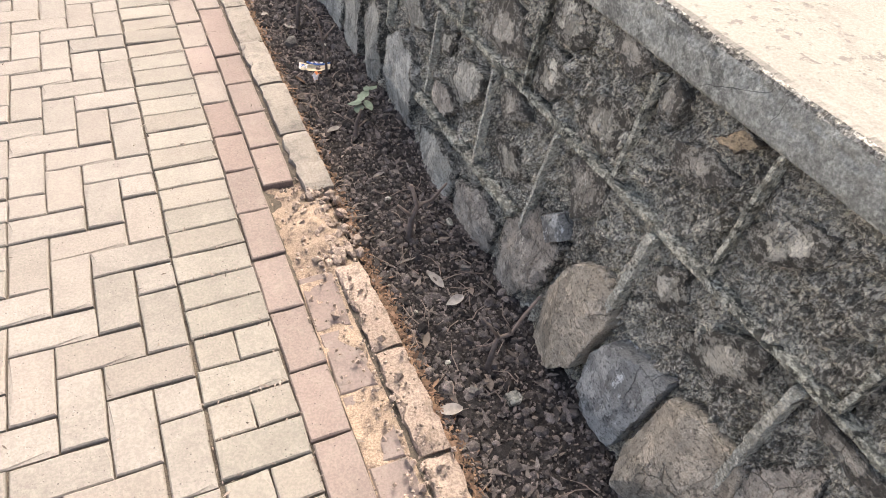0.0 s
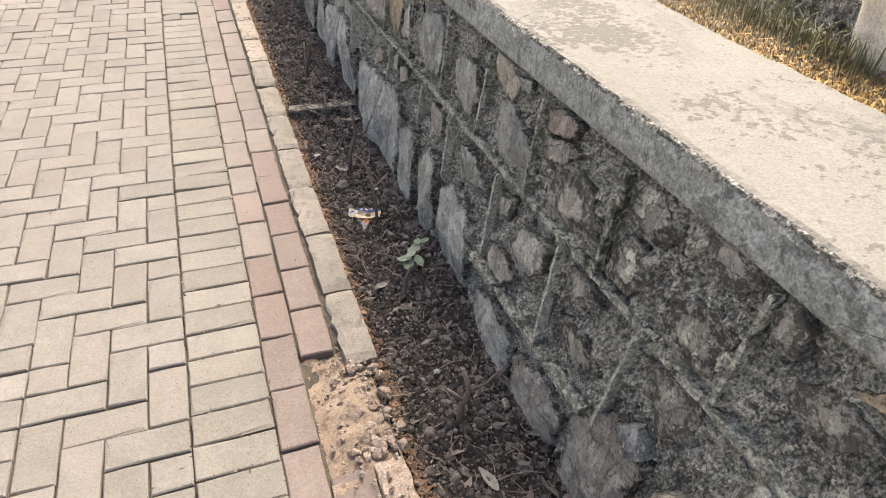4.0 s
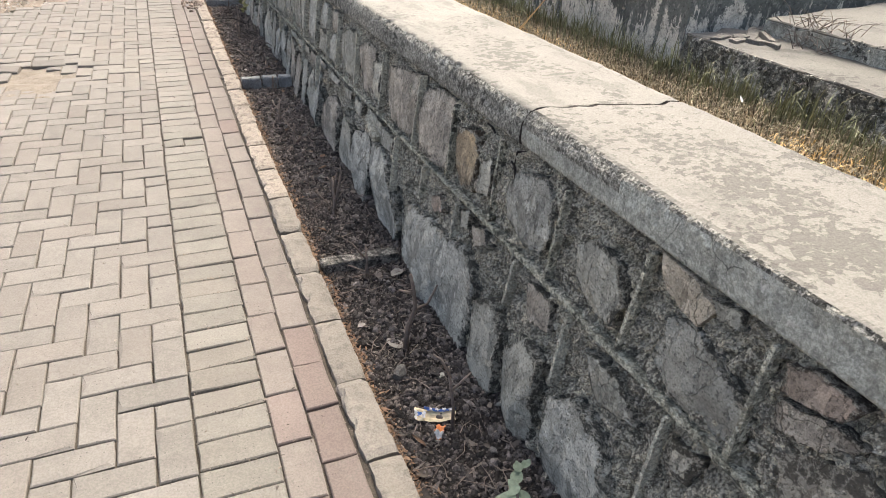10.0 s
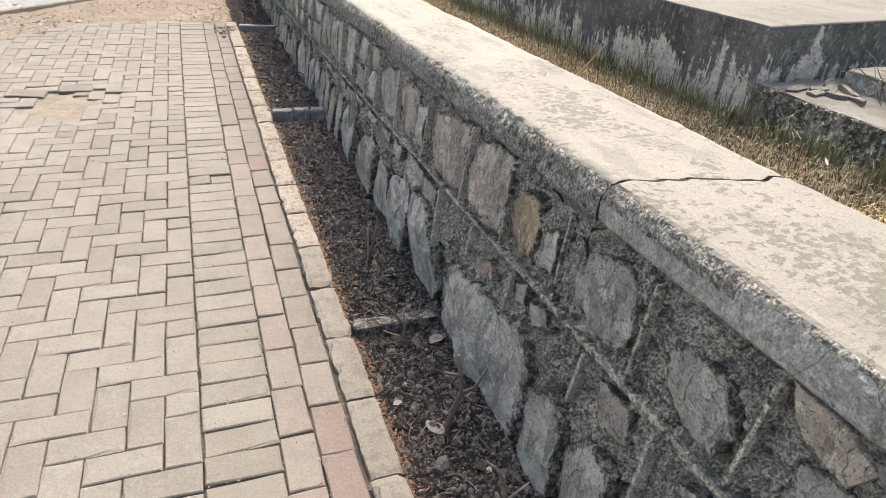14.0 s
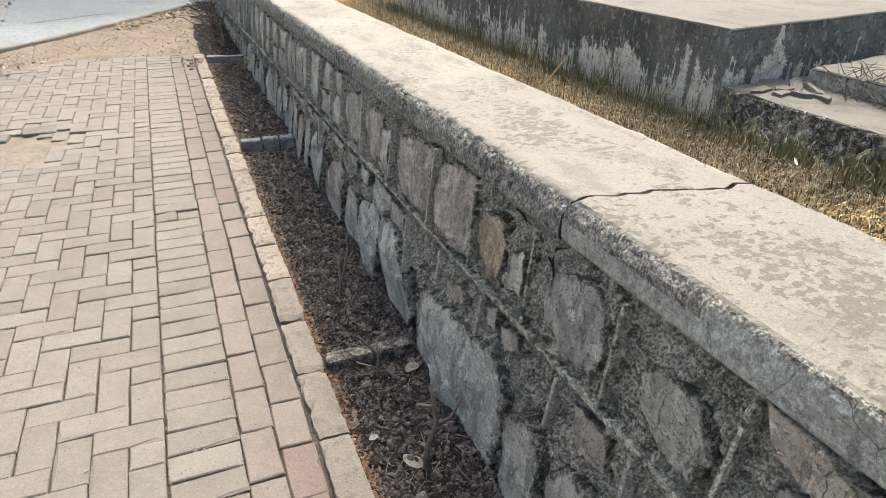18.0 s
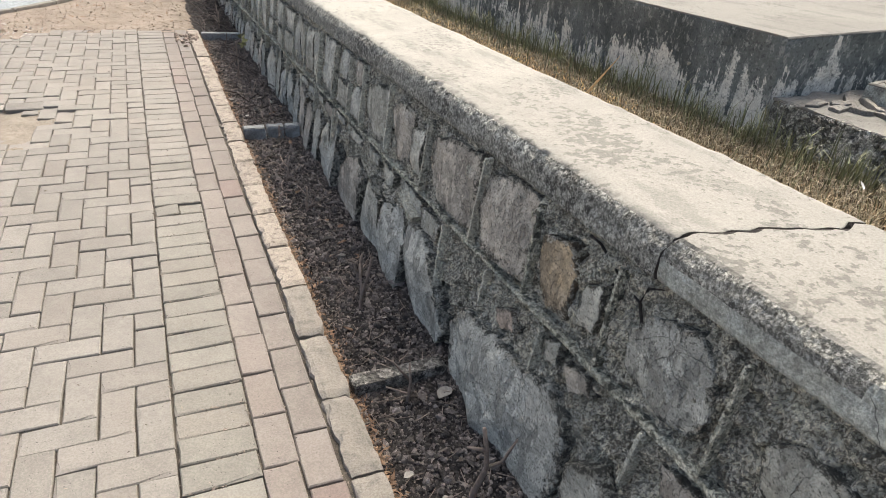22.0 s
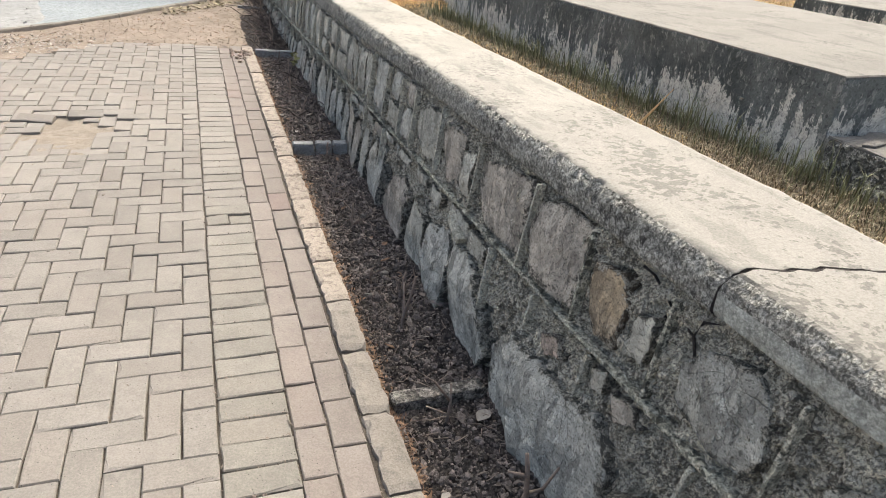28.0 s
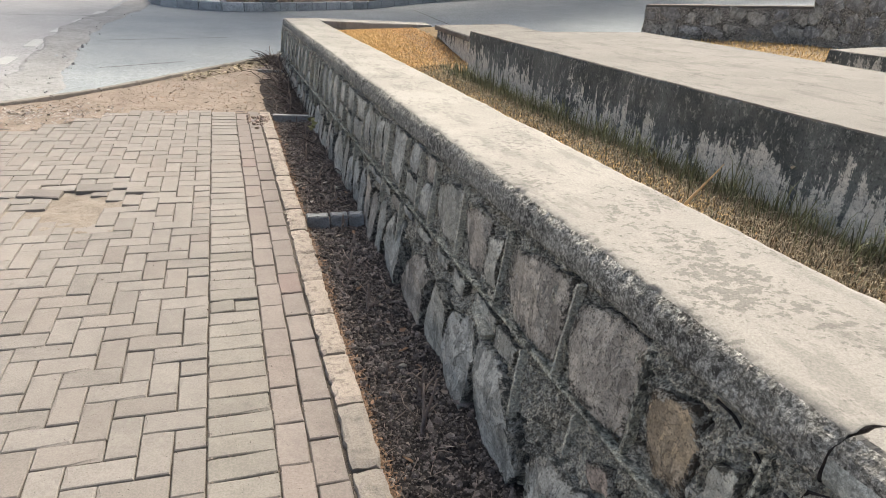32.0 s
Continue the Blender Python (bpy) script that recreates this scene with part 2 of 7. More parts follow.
def stained_paint_material(name):
    """Old whitewashed concrete: black mould above, bare and pale below, run down in streaks."""
    n = Nodes(name, 0.85, False)
    streak = n.noise(5, 8, 0.74, (2.6, 2.6, 0.28))
    film, fine, blotch = n.noise(20, 8, 0.76), n.noise(110, 4, 0.75), n.noise(3, 5)
    level = n.math("ADD", n.height("Z"), n.math("ADD", n.math("MULTIPLY", n.height("Y"), 0.0375), n.math("MULTIPLY", n.height("X"), -0.07)))
    # the foot of the face lies near 0.53 and its head near 0.93
    lift = n.math("ADD", n.math("SUBTRACT", level, 0.54), n.math("MULTIPLY", n.math("SUBTRACT", streak, 0.5), 1.25))
    lift = n.math("ADD", lift, n.math("MULTIPLY", n.math("SUBTRACT", film, 0.5), 0.7))
    lift = n.math("ADD", lift, n.math("MULTIPLY", n.math("SUBTRACT", n.noise(5, 6, 0.7, (1.5, 1.5, 0.5)), 0.5), 0.55))
    lift = n.math("ADD", lift, n.math("MULTIPLY", n.math("SUBTRACT", n.noise(1.3, 4), 0.5), 0.75))
    lift = n.math("SUBTRACT", lift, n.math("MULTIPLY", n.step(n.height("Y"), 5.6, 8.0), 0.14))
    # bare patches: one by the near corner's foot, one on the end face
    bare = n.math("MULTIPLY", n.step(n.height("Y"), 3.2, 3.4), n.math("SUBTRACT", 1.0, n.step(n.height("Y"), 3.85, 4.15)))
    lift = n.math("SUBTRACT", lift, n.math("MULTIPLY", bare, 0.08))
    lift = n.math("SUBTRACT", lift, n.math("MULTIPLY", n.math("MULTIPLY", n.math("SUBTRACT", 1.0, n.step(n.height("Y"), 3.24, 3.28)), n.math("SUBTRACT", 1.0, n.step(n.height("X"), 2.62, 2.95))), 0.28))
    dark = n.mix(n.step(blotch, 0.35, 0.65), (0.075, 0.085, 0.080), (0.145, 0.158, 0.149))
    pale = n.mix(n.step(film, 0.4, 0.62), (0.66, 0.645, 0.565), (0.47, 0.46, 0.405))
    c = n.mix(n.step(lift, 0.045, 0.06), pale, dark)
    c = n.mix(n.math("MULTIPLY", n.step(n.noise(26, 9, 0.85, (1.0, 1.0, 0.6)), 0.545, 0.56), 0.7), c, (0.33, 0.335, 0.31))
    c = n.mix(n.math("MULTIPLY", n.step(n.noise(60, 5, 0.75), 0.56, 0.6), 0.6), c, (0.035, 0.037, 0.037))
    c = n.mix(0.4, c, n.mix(n.step(fine, 0.36, 0.62), (0.35, 0.35, 0.35), (1.1, 1.1, 1.1)), "MULTIPLY")
    return n.done(c, n.math("ADD", film, n.math("MULTIPLY", fine, 0.5)), 0.6, 0.005)


def coping_material(name, tone=1.0):
    """Cement skin worn by weather: pale, with a greyer under-layer where thin flakes have scaled off, thickest down the middle."""
    n = Nodes(name, 0.88, False)
    patch, plate, flake, fine = n.noise(2.2, 7, 0.66), n.noise(4.2, 5, 0.55, (1.0, 0.8, 1.0)), n.noise(44, 5, 0.62), n.noise(170, 5, 0.75)
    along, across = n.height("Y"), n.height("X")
    # brightness along the wall, painted in: glancing glare far off, duller near
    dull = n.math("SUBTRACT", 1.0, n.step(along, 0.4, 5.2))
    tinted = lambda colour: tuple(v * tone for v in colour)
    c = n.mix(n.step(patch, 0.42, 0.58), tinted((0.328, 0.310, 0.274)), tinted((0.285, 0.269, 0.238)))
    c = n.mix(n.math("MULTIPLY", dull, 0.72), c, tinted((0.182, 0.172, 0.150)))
    worn = n.math("SUBTRACT", 1.0, n.step(n.math("ABSOLUTE", n.math("SUBTRACT", across, 1.17)), 0.03, 0.19))
    zone = n.math("ADD", plate, n.math("SUBTRACT", n.math("MULTIPLY", worn, 0.10), n.math("ADD", n.math("MULTIPLY", n.step(along, 1.6, 4.2), 0.12), n.math("MULTIPLY", n.math("SUBTRACT", 1.0, n.step(along, 0.7, 1.5)), 0.08))))
    ragged = n.math("ADD", zone, n.math("MULTIPLY", n.math("SUBTRACT", flake, 0.5), 1.3))
    scaled = n.step(ragged, 0.622, 0.634)
    # thin dark band round each flake: its edge shadow as colour
    flake_shade = n.math("SUBTRACT", n.step(ragged, 0.588, 0.618), scaled)
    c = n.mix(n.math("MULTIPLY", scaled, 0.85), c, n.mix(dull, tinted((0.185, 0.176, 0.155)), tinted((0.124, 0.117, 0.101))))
    c = n.mix(n.math("MULTIPLY", flake_shade, 0.3), c, tinted((0.10, 0.092, 0.078)))
    stain = n.math("MULTIPLY", n.step(n.noise(9, 7, 0.74, (1.0, 0.3, 1.0)), 0.54, 0.575), 0.4)
    c = n.mix(stain, c, tinted((0.15, 0.142, 0.125)))
    c = n.mix(n.math("MULTIPLY", n.step(n.noise(52, 7, 0.8), 0.62, 0.64), 0.7), c, (0.09, 0.085, 0.075))
    c = n.mix(0.35, c, n.mix(n.step(fine, 0.4, 0.6), (0.5, 0.5, 0.5), (1.12, 1.12, 1.12)), "MULTIPLY")
    h = n.math("ADD", n.math("SUBTRACT", n.math("MULTIPLY", flake, 0.3), n.math("MULTIPLY", scaled, 0.6)), n.math("MULTIPLY", fine, 0.25))
    return n.done(c, h, 0.8, 0.006)


def plain_material(name, colour, rough=0.8, vary=0.0):
    n = Nodes(name, rough)
    fine = n.noise(70, 4)
    c = n.mix(n.step(fine, 0.35, 0.68), colour, tuple(v * 0.7 for v in colour))
    if vary:
        c = n.value(c, 1 - vary, 1 + vary)
    return n.done(c, fine, 0.3, 0.002)


M = {
    "paver": paver_material("beige_paver", (0.184, 0.169, 0.151), (0.154, 0.142, 0.126), (0.207, 0.192, 0.170)),
    "dusty_paver": paver_material("dusty_beige_paver", (0.206, 0.190, 0.168), (0.178, 0.163, 0.144), (0.228, 0.211, 0.186)),
    "soldier": paver_material("olive_paver", (0.186, 0.173, 0.150), (0.156, 0.145, 0.126), (0.210, 0.196, 0.170)),
    "red": paver_material("red_paver", (0.180, 0.146, 0.130), (0.154, 0.123, 0.110), (0.198, 0.170, 0.150)),
    "worn_red": paver_material("worn_red_paver", (0.192, 0.168, 0.149), (0.163, 0.141, 0.125), (0.212, 0.190, 0.167)),
    "kerb": rough_material("kerb_stone", (0.247, 0.221, 0.188), (0.205, 0.183, 0.156), (0.126, 0.113, 0.099), 1.0, fleck_amount=0.55, grain=0.28),
    "worn_kerb": rough_material("worn_kerb_stone", (0.335, 0.288, 0.240), (0.285, 0.245, 0.204), (0.105, 0.084, 0.070), 1.5, fleck_amount=0.7, grain=0.35),
    "broken": rough_material("broken_kerb_stone", (0.335, 0.268, 0.217), (0.285, 0.225, 0.18), (0.15, 0.113, 0.085), 1.0, fleck_amount=0.4),
    "sand": rough_material("joint_sand", (0.095, 0.08, 0.062), (0.066, 0.055, 0.043), (0.036, 0.03, 0.024), 2.0),
    "orange_sand": rough_material("orange_sand", (0.315, 0.243, 0.18), (0.265, 0.202, 0.15), (0.13, 0.096, 0.072), 1.6, fleck_amount=0.85),
    "soil": rough_material("dark_soil", (0.055, 0.046, 0.040), (0.027, 0.023, 0.021), (0.12, 0.10, 0.088), 3.0, 0.97, 1.0, 0.012),
    "clod": rough_material("soil_clod", (0.175, 0.147, 0.129), (0.105, 0.088, 0.078), (0.26, 0.222, 0.198), 3.0, 0.97, low=0.25, high=1.7, grain=0.5),
    "clump": rough_material("soil_clump", (0.13, 0.112, 0.10), (0.07, 0.060, 0.054), (0.25, 0.22, 0.20), 2.0, 0.95, low=0.25, high=1.7, grain=0.5),
    "pale_sand": rough_material("pale_sand", (0.27, 0.235, 0.19), (0.225, 0.19, 0.15), (0.16, 0.135, 0.105), 2.0),
    "dirt": rough_material("dry_dirt", (0.285, 0.235, 0.186), (0.225, 0.18, 0.14), (0.16, 0.125, 0.095), 0.9, 0.95),
    "mortar": lichen_material("old_mortar", (0.86, 0.80, 0.64), (0.70, 0.655, 0.522), (0.115, 0.102, 0.084), (0.84, 0.80, 0.68), 0.575, 0.53, 2.1, 0.85, 1.12, 1.0, 0.7, grit=0.3, cracks=7.0, specked=0.4, mottle=0.45, pits=0.6, spread=0.22, calm=(0.6, 2.3)),
    "rib": lichen_material("mortar_rib", (0.6, 0.575, 0.461), (0.48, 0.465, 0.37), (0.06, 0.06, 0.048), (0.66, 0.65, 0.541), 0.56, 0.55, 1.4, bump=0.8, specked=0.5, mottle=0.6),
    "pale_rib": lichen_material("pale_mortar_rib", (0.8, 0.775, 0.636), (0.66, 0.64, 0.527), (0.1, 0.096, 0.078), (0.84, 0.82, 0.694), 0.64, 0.57, 1.5, bump=0.8, grit=0.3, specked=0.35, mottle=0.4, pits=0.25),
    "stone_grey": stone_material("grey_stone", (0.6, 0.58, 0.489), (0.48, 0.465, 0.394), (0.07, 0.066, 0.053), (0.78, 0.76, 0.646), 0.93),
    "stone_crusted": stone_material("crusted_stone", (0.66, 0.62, 0.508), (0.52, 0.49, 0.399), (0.08, 0.072, 0.057), (0.84, 0.81, 0.674), 0.56),
    "stone_blue": stone_material("blue_grey_stone", (0.555, 0.545, 0.475), (0.44, 0.432, 0.38), (0.07, 0.07, 0.059), (0.8, 0.8, 0.712), 0.97),
    "stone_skimmed": stone_material("skimmed_stone", (0.62, 0.575, 0.475), (0.52, 0.48, 0.395), (0.13, 0.117, 0.096), (0.70, 0.66, 0.55), 0.5),
    "stone_slate": stone_material("slate_stone", (0.475, 0.478, 0.448), (0.338, 0.341, 0.32), (0.055, 0.058, 0.057), (0.86, 0.88, 0.86), 1.2),
    "stone_ochre": stone_material("rusty_stone", (0.66, 0.575, 0.446), (0.54, 0.475, 0.37), (0.09, 0.075, 0.057), (0.8, 0.73, 0.589), 1.2),
    "stone_brown": stone_material("brown_stone", (0.585, 0.525, 0.432), (0.47, 0.425, 0.356), (0.07, 0.063, 0.051), (0.7, 0.655, 0.541), 0.93),
    "stone_tan": stone_material("tan_stone", (0.59, 0.455, 0.285), (0.48, 0.39, 0.275), (0.08, 0.065, 0.048), (0.66, 0.57, 0.408), 0.88),
    "stone_pink": stone_material("pink_stone", (0.6, 0.48, 0.385), (0.49, 0.415, 0.337), (0.08, 0.067, 0.053), (0.62, 0.55, 0.446), 0.9),
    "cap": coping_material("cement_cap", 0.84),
    "terrace_top": coping_material("terrace_cement", 0.52),
    "cap_face": lichen_material("cap_face", (0.51, 0.515, 0.45), (0.43, 0.435, 0.383), (0.06, 0.06, 0.054), (0.52, 0.51, 0.46), 0.6, 0.6, 0.9, bump=0.5, black=0.45, grit=0.25, cracks=4.5, specked=0.2, mottle=0.3, pits=0.18),
    "cap_old": lichen_material("old_cap_face", (0.51, 0.496, 0.432), (0.41, 0.398, 0.348), (0.075, 0.071, 0.061), (0.66, 0.64, 0.57), 0.575, 0.57, 1.3, bump=0.8, cracks=5.0, mottle=0.5, pits=0.4),
    "cap_lip": lichen_material("cap_lip", (0.44, 0.425, 0.37), (0.35, 0.34, 0.295), (0.08, 0.076, 0.065), (0.56, 0.54, 0.48), 0.57, 0.57, 1.5, bump=0.7, grit=0.45, specked=0.4, mottle=0.5, pits=0.55),
    "platform_side": stained_paint_material("stained_whitewash"),
    "concrete": rough_material("pale_concrete", (0.178, 0.163, 0.143), (0.148, 0.138, 0.122), (0.115, 0.107, 0.097), 1.0, 0.88, 0.5, fleck_amount=0.5),
    # concrete made far paler: sunlight on the cheek's sides, put into the colour
    "cheek": rough_material("sunlit_cheek_concrete", (0.74, 0.70, 0.60), (0.60, 0.565, 0.485), (0.36, 0.335, 0.285), 0.8, 0.9, 0.5, fleck_amount=0.5, grain=0.35),
    "rubble": lichen_material("rough_concrete", (0.56, 0.54, 0.475), (0.40, 0.388, 0.34), (0.08, 0.078, 0.068), (0.62, 0.60, 0.54), 0.52, 0.57),
    "divider": lichen_material("divider_slab", (0.42, 0.385, 0.335), (0.32, 0.295, 0.258), (0.03, 0.028, 0.025), (0.33, 0.31, 0.27), 0.55, 0.58),
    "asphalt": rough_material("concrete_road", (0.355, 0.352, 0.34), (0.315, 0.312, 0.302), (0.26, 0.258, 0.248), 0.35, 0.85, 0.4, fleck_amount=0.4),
    "grey_divider": rough_material("grey_divider", (0.33, 0.335, 0.325), (0.26, 0.264, 0.256), (0.12, 0.12, 0.115), 1.5, fleck_amount=0.5),
    # the same road concrete, darker and bluer: tree shade put into the colour
    "shaded_road": rough_material("shaded_concrete_road", (0.28, 0.302, 0.307), (0.246, 0.266, 0.272), (0.205, 0.22, 0.223), 0.35, 0.85, 0.4, fleck_amount=0.4),
    "asphalt_dust": rough_material("dusty_road", (0.33, 0.326, 0.312), (0.27, 0.266, 0.254), (0.17, 0.167, 0.16), 0.8, 0.9, fleck_amount=0.8),
    "tar": plain_material("joint_tar", (0.09, 0.088, 0.085), 0.8),
    "lane_paint": plain_material("lane_paint", (0.42, 0.415, 0.395), 0.7),
    "far_kerb": rough_material("far_kerb", (0.56, 0.57, 0.545), (0.43, 0.44, 0.42), (0.2, 0.205, 0.197), 1.0, low=0.75, high=1.15),
    "straw_ground": rough_material("straw_ground", (0.24, 0.165, 0.08), (0.15, 0.106, 0.058), (0.05, 0.043, 0.028), 3.0, 0.95),
    "brown_grass": plain_material("brown_grass", (0.17, 0.135, 0.08), 0.85, 0.65),
    "straw": plain_material("dry_grass", (0.60, 0.40, 0.155), 0.8, 0.6),
    "orange_grass": plain_material("orange_grass", (0.62, 0.37, 0.15), 0.8, 0.6),
    "green": plain_material("green_grass", (0.19, 0.19, 0.10), 0.7, 0.5),
    "grey_grass": plain_material("faded_grass", (0.30, 0.25, 0.165), 0.8, 0.5),
    "bank": rough_material("dry_bank", (0.105, 0.076, 0.052), (0.07, 0.052, 0.036), (0.03, 0.027, 0.018), 0.6, 0.95, fleck_amount=0.8),
    "twig": plain_material("bark", (0.22, 0.175, 0.145), 0.9, 0.25),
    "dark_twig": plain_material("dark_bark", (0.10, 0.082, 0.07), 0.9, 0.6),
    "leaf_brown": plain_material("dry_leaf", (0.16, 0.132, 0.108), 0.85, 0.7),
    "leaf_orange": plain_material("leaf_scrap", (0.20, 0.128, 0.082), 0.85, 0.4),
    "bank_leaf": plain_material("bank_leaf", (0.26, 0.185, 0.125), 0.85, 0.5),
    "reed": plain_material("pale_reed", (0.50, 0.33, 0.15), 0.7),
    "leaf_grey": plain_material("faded_leaf", (0.33, 0.30, 0.26), 0.85, 0.2),
    "leaf_green": plain_material("young_leaf", (0.21, 0.26, 0.18), 0.55, 0.15),
    "leaf_yellow": plain_material("yellow_leaf", (0.26, 0.25, 0.10), 0.6, 0.15),
    "foil_white": plain_material("wrapper_white", (0.70, 0.68, 0.66), 0.35),
    "foil_blue": plain_material("wrapper_blue", (0.10, 0.19, 0.46), 0.35),
    "foil_yellow": plain_material("wrapper_yellow", (0.66, 0.55, 0.36), 0.4),
    "foil_orange": plain_material("wrapper_orange", (0.72, 0.28, 0.10), 0.4),
    "white_petal": plain_material("white_paper", (0.75, 0.74, 0.70), 0.6),
    "trunk": rough_material("tree_bark", (0.42, 0.37, 0.31), (0.33, 0.29, 0.24), (0.2, 0.17, 0.14), 1.0),
    "crown": plain_material("tree_leaf", (0.055, 0.075, 0.03), 0.7, 0.4),
    "gate": plain_material("gate_metal", (0.30, 0.34, 0.38), 0.5),
}


# ---- helpers for building ----
def mesh_of(name, verts, faces, material, smooth=False):
    me = bpy.data.meshes.new(name)
    me.from_pydata([tuple(v) for v in verts], [], faces)
    me.materials.append(M[material])
    if smooth:
        me.polygons.foreach_set("use_smooth", [True] * len(me.polygons))
    me.update()
    return me


def part(name, me, parent=None, label="", m=None):
    """One mesh object, under a thing where one is given."""
    ob = new(name, me)
    if parent is not None:
        ob.parent = parent
    if m is not None:
        ob.matrix_basis = m
    return tagged(ob, label) if label else ob


def thing(name, label, category, m=None, group="", me=None, kind=""):
    ob = new(name, me)
    if m is not None:
        ob.matrix_basis = m
    return tagged(ob, label, category, group, kind)


def bump3(x, y, z, s):
    return noise.noise((x * s, y * s, z * s))


def sheet(xs, ys, height):
    """A surface over a grid, with height(x, y)."""
    verts = [(x, y, height(x, y)) for y in ys for x in xs]
    n = len(xs)
    faces = [(j * n + i, j * n + i + 1, (j + 1) * n + i + 1, (j + 1) * n + i) for j in range(len(ys) - 1) for i in range(n - 1)]
    return verts, faces


def steps(a, b, size):
    n = max(1, round((b - a) / size))
    return [a + (b - a) * i / n for i in range(n + 1)]


def slab(corners, low, high, rough=0.0, cut=0.12, bevel=0.012):
    """A block over four plan corners (counter-clockwise); low and high give z at (x, y). The sides are cut small and roughened."""
    verts, faces = [], []
    edge = []
    for k in range(4):
        a, b = Vector(corners[k]), Vector(corners[(k + 1) % 4])
        n = max(1, round((b - a).length / cut))
        edge += [a.lerp(b, i / n) for i in range(n)]
    centre = sum((Vector(c) for c in corners), Vector((0, 0))) / 4
    count = len(edge)
    tall = high(centre.x, centre.y) - low(centre.x, centre.y)
    rows = max(1, min(14, round(tall / cut)))
    rings = [(k / rows, 0.0 if k < rows else -bevel) for k in range(rows + 1)] + [(1.0, 0.0)]
    for part_up, down in rings:
        for p in edge:
            inward = (centre - p).normalized() * (bevel if (part_up, down) == (1.0, 0.0) else 0.0)
            z = low(p.x, p.y) + (high(p.x, p.y) - low(p.x, p.y)) * part_up + down
            r = rough * (bump3(p.x, p.y, z, 9) + 0.7 * bump3(p.x, p.y, z, 26) + 0.5 * bump3(p.x, p.y, z, 60))
            q = p + inward + (p - centre).normalized() * r
            verts.append((q.x, q.y, z + (0.4 * r if part_up == 1.0 else 0.0)))
    for r in range(len(rings) - 1):
        for i in range(count):
            j = (i + 1) % count
            faces.append((r * count + i, r * count + j, (r + 1) * count + j, (r + 1) * count + i))
    faces.append(tuple((len(rings) - 1) * count + i for i in range(count)))
    return verts, faces


def tube(points, radii, sides=6, ripple=0.0):
    verts, faces = [], []
    for k, p in enumerate(points):
        p = Vector(p)
        a = Vector(points[max(0, k - 1)])
        b = Vector(points[min(len(points) - 1, k + 1)])
        t = (b - a).normalized()
        u = t.orthogonal().normalized()
        v = t.cross(u)
        for i in range(sides):
            w = 2 * math.pi * i / sides
            r = radii[k] * (1 + ripple * bump3(p.x + i, p.y, p.z, 12))
            verts.append(p + (u * math.cos(w) + v * math.sin(w)) * r)
    for k in range(len(points) - 1):
        for i in range(sides):
            j = (i + 1) % sides
            faces.append((k * sides + i, k * sides + j, (k + 1) * sides + j, (k + 1) * sides + i))
    faces.append(tuple(range(sides))[::-1])
    faces.append(tuple((len(points) - 1) * sides + i for i in range(sides)))
    return verts, faces


def joined(pieces):
    verts, faces = [], []
    for v, f in pieces:
        n = len(verts)
        verts += list(v)
        faces += [tuple(i + n for i in face) for face in f]
    return verts, faces


def smooth01(v, a, b):
    t = min(1.0, max(0.0, (v - a) / (b - a)))
    return t * t * (3 - 2 * t)


# ---- the plan ----
MODULE = 0.102                      # one paver's width with its joint
FIRST_JOINT = 2.23                  # a joint of the soldier course
PAVED_FROM, PAVED_TO = -3.6, 8.05
WALL_FROM, WALL_TO = -3.6, 11.5


def cap_top(y):
    return 0.945 - 0.0375 * y


def mid_rib(y):
    return 0.55 - 0.041 * y


def wall_x(z):
    return 0.895 + 0.1 * z


def level(x, y):
    """The terrace above the wall falls along the walk and rises away from it."""
    return -0.0375 * y + 0.07 * (x - 2.4)


def lawn_z(x, y):
    return 0.675 + level(x, y) + 0.2 * smooth01(y, 8.3, 10.6) * (1 - smooth01(x, 3.0, 5.0))


def lawn_top(x, y):
    return lawn_z(x, y) + 0.005 + 0.02 * bump3(x, y, 0, 1.5)


def road_z(x, y):
    return 0.088 * max(0.0, x - 4.0) * smooth01(y, 8.0, 14.0) - 0.02 - 0.05 * (1 - smooth01(y, 11, 13))


def soil_z(x, y):
    return -0.055 + 0.012 * bump3(x, y, 0, 5) + 0.008 * bump3(x, y, 3, 16) + 0.02 * smooth01(x, 0.8, 0.95)


def paved_z(x, y):
    dip = math.exp(-(((x + 0.76) / 0.3) ** 2 + ((y - 5.66) / 0.34) ** 2))
    return 0.004 * bump3(x, y, 7, 1.7) + 0.0025 * bump3(x, y, 1, 5) - 0.03 * dip


# ---- ground, road and beds ----
def ground_z(x, y):
    return -0.3 + road_z(x, y) + 0.03 * bump3(x, y, 0, 0.2)


far = [-400, -150, -60, -30, -15, -8, -4, 0, 4, 8, 12, 16, 20, 26, 34, 60, 150, 400]
v, f = sheet(far, far, ground_z)
thing("ground", "bare dry earth all round the paved walk", "ground", me=mesh_of("ground", v, f, "bank"), kind="structure")

v, f = sheet(steps(-2.7, 0.50, 0.03), steps(PAVED_FROM, PAVED_TO + 0.1, 0.03), lambda x, y: paved_z(x, y) - 0.0115 - (0.014 if x > 0.3 and y < 1.36 else 0.0) + 0.006 * bump3(x, y, 2, 14) + 0.003 * bump3(x, y, 2, 40))
thing("paving_bed", "sandy brown joint filling between the pavers", "ground", me=mesh_of("paving_bed", v, f, "sand"), kind="structure")

v, f = sheet(steps(0.46, 0.96, 0.0105), steps(WALL_FROM, WALL_TO, 0.0105),
             lambda x, y: soil_z(x, y) + 0.010 * bump3(x, y, 5, 40) + 0.006 * bump3(x, y, 5, 90))
